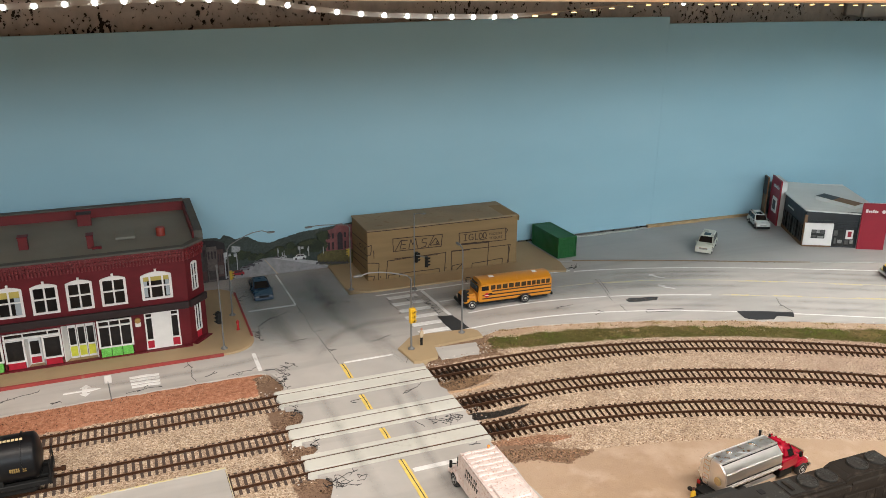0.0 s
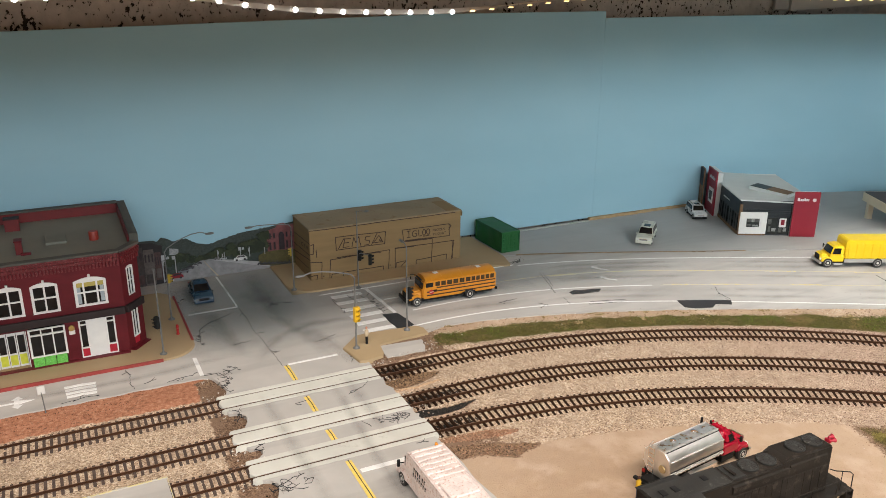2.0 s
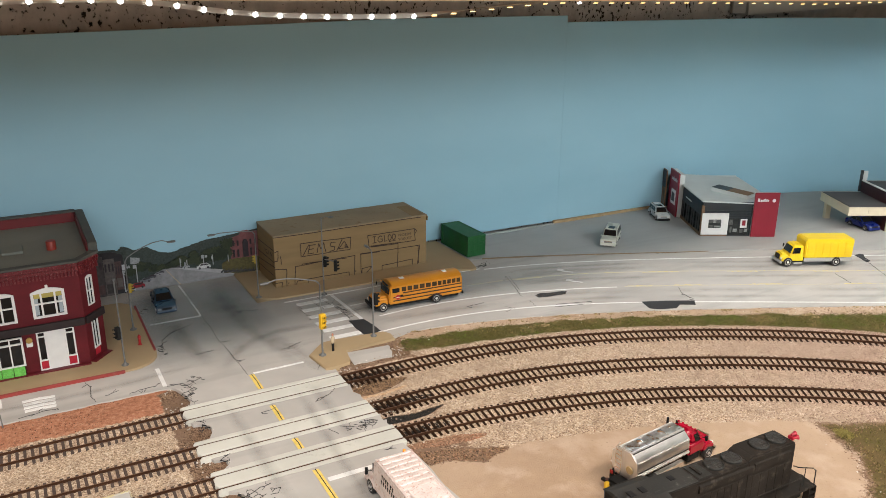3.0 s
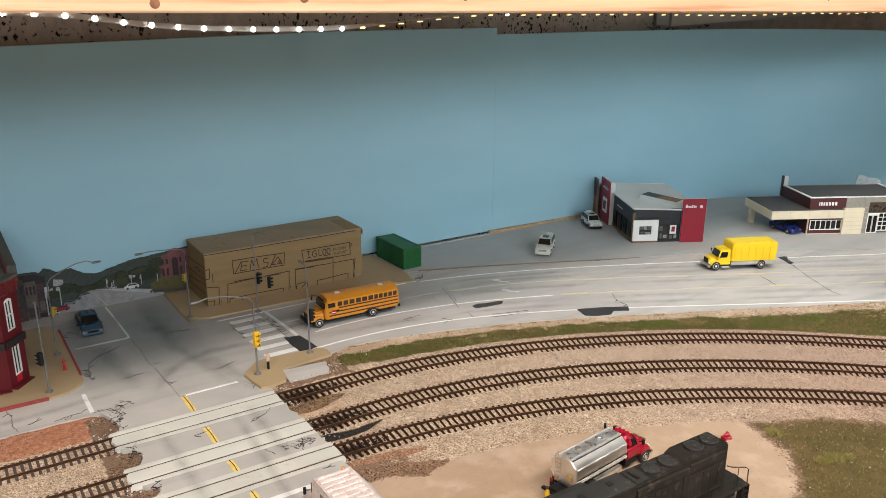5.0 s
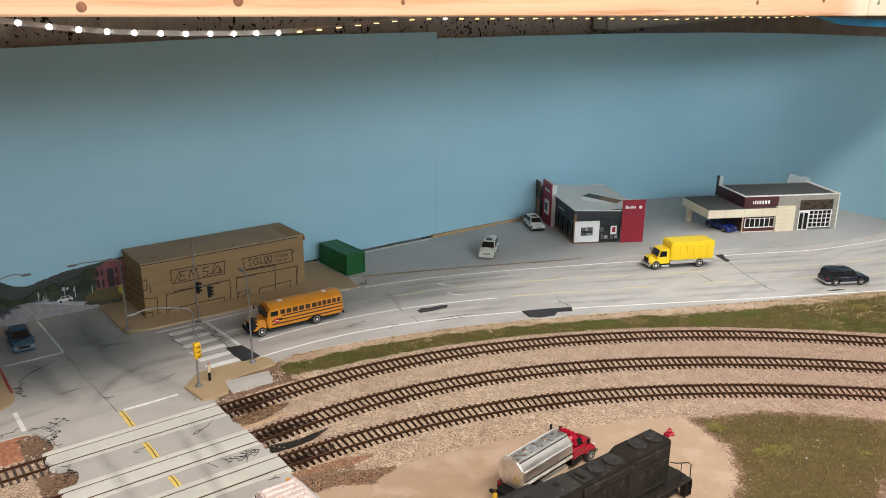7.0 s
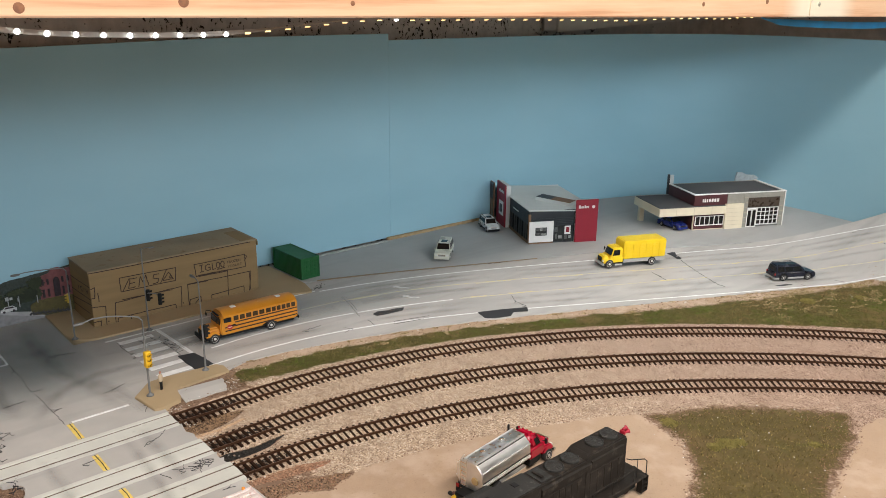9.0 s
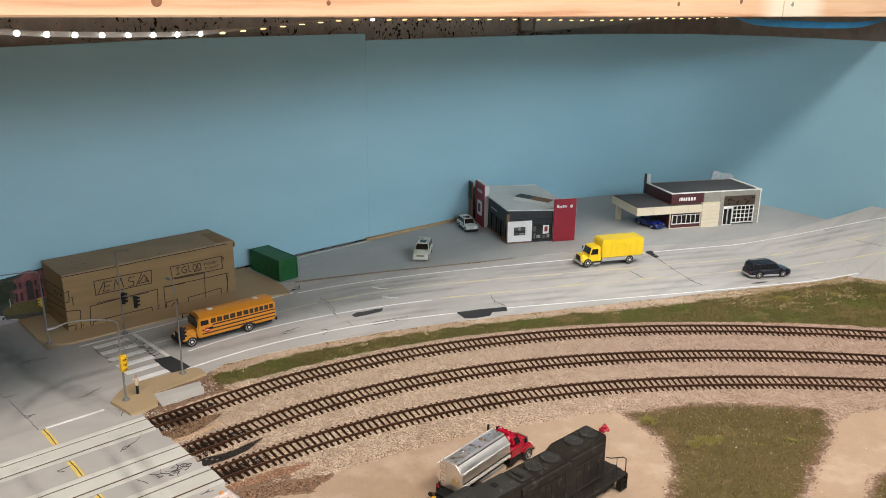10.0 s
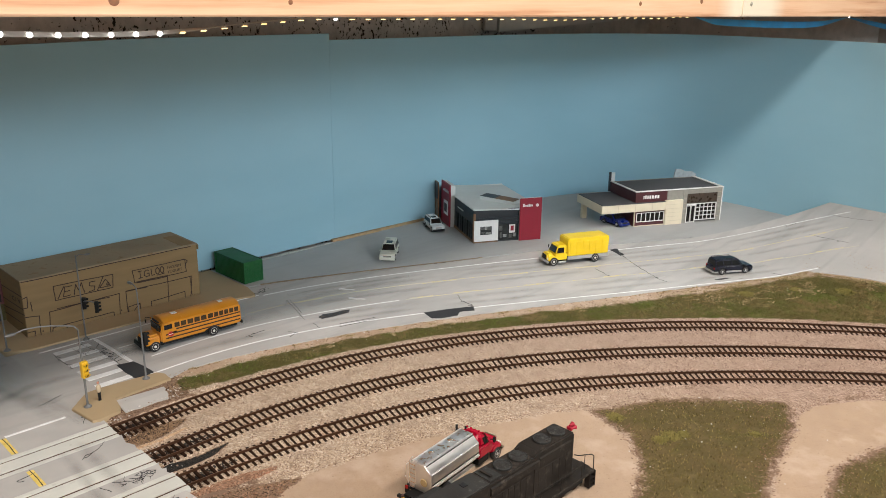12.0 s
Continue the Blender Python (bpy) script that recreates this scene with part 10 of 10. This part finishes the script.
def stones(name, spots, size, material, label):
    rnd = random.Random(len(spots) + 7)
    verts, faces = [], []
    for x, y, z, k in spots:
        n = len(verts)
        r = size * k * rnd.uniform(0.5, 1.4)
        t = rnd.uniform(0, math.tau)
        for i in range(4):
            rr = r * rnd.uniform(0.6, 1.1)
            verts.append((x + rr * math.cos(t + i * 1.57), y + rr * math.sin(t + i * 1.57), z + r * rnd.uniform(-0.1, 0.25)))
        verts += [(x + rnd.uniform(-0.3, 0.3) * r, y + rnd.uniform(-0.3, 0.3) * r, z + r * rnd.uniform(0.5, 0.9)), (x, y, z - r * 0.6)]
        for i in range(4):
            faces += [(n + i, n + (i + 1) % 4, n + 4), (n + (i + 1) % 4, n + i, n + 5)]
    return stuff(name, verts, faces, material, label, "stones")


def on_track(x, y):
    u, v = uv_of(x, y)
    return min(abs(v - track_v(k, u)) for k in range(3)) < 0.0165


# loose ballast over the gravel beds
ballast = scatter(90000, (-0.05, 0.42, 1.0, 0.72), lambda x, y, z, tan, sand, red, mud, grass: (1.0 if sand < 0.35 and grass < 0.4 and mud < 0.5 and z > -0.007 and not on_track(x, y) else 0.0), 21)
rnd = random.Random(77)
beige = [s for s in ballast if rnd.random() < 0.75 * ramp_in(0.40 - uv_of(s[0], s[1])[0], 0.44)]
taken = set(beige)
ballast = [s for s in ballast if s not in taken]
stones("ballast", beige, 0.00066, island_tint("beige_ballast", (0.21, 0.142, 0.098), (0.69, 0.530, 0.40)), "loose beige ballast stones nearer the crossing")
stones("ballast", ballast, 0.00066, island_tint("pinkish_ballast", (0.165, 0.098, 0.069), (0.61, 0.440, 0.333)), "loose pinkish grey ballast stones beside the tracks")
tan_ballast = scatter(22000, (-0.60, 0.30, -0.02, 0.60), lambda x, y, z, tan, sand, red, mud, grass: (1.0 if tan > 0.5 and red < 0.4 and mud < 0.5 and not on_track(x, y) else 0.0), 22)
stones("ballast", tan_ballast, 0.00070, island_tint("tan_ballast", (0.25, 0.178, 0.115), (0.76, 0.61, 0.445)), "loose tan ballast stones between the tracks")
crumb = scatter(40000, (0.10, 0.55, 1.1, 0.80), lambda x, y, z, tan, sand, red, mud, grass: (rnd.choice((0.6, 0.8, 1.0, 1.5)) if 0.22 < sand and z > -0.007 else 0.0), 26)
stones("rubble", crumb, 0.00075, island_tint("verge_crumb", (0.17, 0.105, 0.058), (0.60, 0.44, 0.30)), "pale sandy crumbs between the verge grass and the street")
redstone = scatter(20000, (-0.62, 0.30, -0.10, 0.62), lambda x, y, z, tan, sand, red, mud, grass: (1.0 if red > 0.6 else 0.0), 23)
stones("rubble", redstone, 0.00080, island_tint("red_earth_crumb", (0.11, 0.038, 0.020), (0.60, 0.32, 0.20)), "red earth crumbs on the bank beside the street")
rough_edge = scatter(45000, (0.1, 0.2, 1.1, 0.75), lambda x, y, z, tan, sand, red, mud, grass: (1.0 if 0.25 < mud < 0.95 or (0.15 < sand < 0.8 and red > 0.05) else 0.0), 24)
stones("rubble", rough_edge, 0.00075, island_tint("brown_rubble", (0.10, 0.052, 0.033), (0.42, 0.26, 0.17)), "reddish brown rubble along the sand and lawn edges")
rnd = random.Random(9)
chips, crumbs = [], []
for k in range(420):
    v = rnd.choice((-0.2435, -0.268, -0.2365, -0.306, -0.331, -0.356, -0.381)) + rnd.gauss(0, 0.004)
    u = rnd.choice((-0.166, -0.167, -0.006, -0.002)) + rnd.gauss(0, 0.0045)
    x, y = W(u, v).to_2d()
    (chips if k % 5 < 2 else crumbs).append((x, y, max(ground_at(x, y)[0], -0.0030) + 0.0006, 1.0))
for k in range(120):
    x = rnd.uniform(0.2, 1.0)
    y = poly(EDGE, x) - abs(rnd.gauss(0, 0.006))
    chips.append((x, y, ground_at(x, y)[0] + 0.0012, 0.8))
for k in range(60):
    x, y = rnd.uniform(0.52, 0.72), rnd.uniform(0.30, 0.49)
    chips.append((x, y, ground_at(x, y)[0] + 0.0012, 0.8))
for k in range(34):
    x, y = W(rnd.uniform(0.006, 0.064), rnd.choice((-0.2345, -0.2335, -0.2320)) + rnd.gauss(0, 0.0016)).to_2d()
    chips.append((x, y, max(ground_at(x, y)[0], -0.0010) + 0.0006, 0.9))
for k in range(18):
    x, y = W(0.055 + abs(rnd.gauss(0, 0.006)), rnd.uniform(-0.232, -0.204)).to_2d()
    chips.append((x, y, max(ground_at(x, y)[0], -0.0010) + 0.0006, 0.9))
for cu, cv, ru, rv in BOWLS:
    for k in range(16):
        a = rnd.uniform(-1.2, 2.6)
        x, y = W(cu + ru * rnd.uniform(0.9, 1.15) * math.cos(a), cv + rv * rnd.uniform(0.9, 1.1) * math.sin(a)).to_2d()
        chips.append((x, y, rnd.uniform(-0.0012, 0.0002), rnd.uniform(0.6, 1.1)))
stones("rubble", chips, 0.0009, island_tint("plaster_chip", (0.45, 0.40, 0.34), (0.80, 0.76, 0.70)), "white plaster chips scattered on the ground")
stones("rubble", crumbs, 0.0010, island_tint("crossing_crumb", (0.15, 0.095, 0.06), (0.46, 0.32, 0.23)), "brown broken lumps at the crossing's torn ends")
pit = [[], [], [], []]
for ring, n, kind, k in ((PIT_GOLD, 1500, 0, 1.0), (PIT_PALE, 420, 1, 0.9), (PIT_BLACK, 1900, 2, 0.9), (PIT_MUD, 160, 0, 0.9), (PIT_ORANGE, 700, 3, 1.0), (PIT_LOW, 800, 0, 0.9), (PIT_LOW, 260, 3, 0.9)):
    us, vs = [p[0] for p in ring], [p[1] for p in ring]
    while n:
        u, v = rnd.uniform(min(us), max(us)), rnd.uniform(min(vs), max(vs))
        if inside((u, v), ring):
            x, y = W(u, v).to_2d()
            pit[kind].append((x, y, max(ground_at(x, y)[0], -0.0055), k))
            n -= 1
# the black heaps on the tracks stand in for shade between open ties
for cu, cv, ru, rv, n, kind in ((-0.166, -0.218, 0.008, 0.016, 16, 0), (-0.164, -0.287, 0.008, 0.014, 16, 0), (-0.160, -0.343, 0.008, 0.010, 14, 0), (-0.162, -0.41, 0.012, 0.022, 40, 0), (0.062, -0.222, 0.010, 0.016, 160, 0), (0.018, -0.255, 0.034, 0.006, 500, 2), (0.016, -0.3185, 0.034, 0.006, 500, 2), (0.012, -0.3685, 0.030, 0.006, 350, 2)):
    for _ in range(n):
        a, q = rnd.uniform(0, math.tau), rnd.random() ** 0.5
        u, v = cu + ru * q * math.cos(a), cv + rv * q * math.sin(a)
        x, y = W(u, v).to_2d()
        pit[kind].append((x, y, max(ground_at(x, y)[0], -0.0045), 1.0))
stones("rubble", pit[0], 0.0009, island_tint("golden_brown_rubble", (0.025, 0.014, 0.008), (0.40, 0.25, 0.14)), "golden brown gravel heaped in the torn crossing pits")
stones("rubble", pit[1], 0.0009, island_tint("pale_sand_lump", (0.40, 0.24, 0.13), (0.72, 0.52, 0.34)), "pale sandy lumps beside the crossing")
stones("rubble", pit[3], 0.0010, island_tint("orange_brown_rubble", (0.16, 0.075, 0.04), (0.52, 0.31, 0.20)), "orange-brown broken plaster along the track edge")
stones("rubble", pit[2], 0.0010, island_tint("black_ash_and_gap_shade", (0.008, 0.007, 0.006), (0.05, 0.043, 0.037)), "black ash spilled between the tracks, and black fill for shaded tie gaps")
# dry foam crumbs in drifts on the verge, and white flecks among the grass
rnd = random.Random(31)
dry, flecks = [], []
for _ in range(24000):
    cx = rnd.uniform(0.16, 1.12)
    cy = (poly(EDGE, cx) if cx < 1.0 else 0.754 - (cx - 1.0) * 1.55) - rnd.uniform(0.003, 0.090 if cx > 0.72 else 0.030)
    z, _, _, _, _, grass_ = ground_at(cx, cy)
    if grass_ < 0.12:
        continue
    drift = 0.55 * noise.noise((cx * 26, cy * 38, 4.4)) + 0.45 * noise.noise((cx * 85, cy * 120, 1.4))
    near_road = (poly(EDGE, cx) if cx < 1.0 else 0.754 - (cx - 1.0) * 1.55) - cy
    if drift > (0.06 if cx > 0.80 else 0.42) - 0.46 * max(0.0, 1.0 - near_road / 0.013):
        dry.append((cx, cy, z + 0.0009, rnd.choice((0.7, 0.9, 1.2, 1.6))))
    elif rnd.random() < 0.004:
        flecks.append((cx, cy, z + 0.0016, rnd.uniform(0.8, 1.3)))
stones("grass", dry, 0.0008, island_tint("dry_foam_tuft", (0.16, 0.110, 0.042), (0.56, 0.425, 0.235)), "pale dry foam tufts on the grassy verge")
stones("rubble", flecks, 0.0006, island_tint("white_fleck", (0.50, 0.50, 0.36), (0.86, 0.82, 0.66)), "white flecks caught in the verge grass")
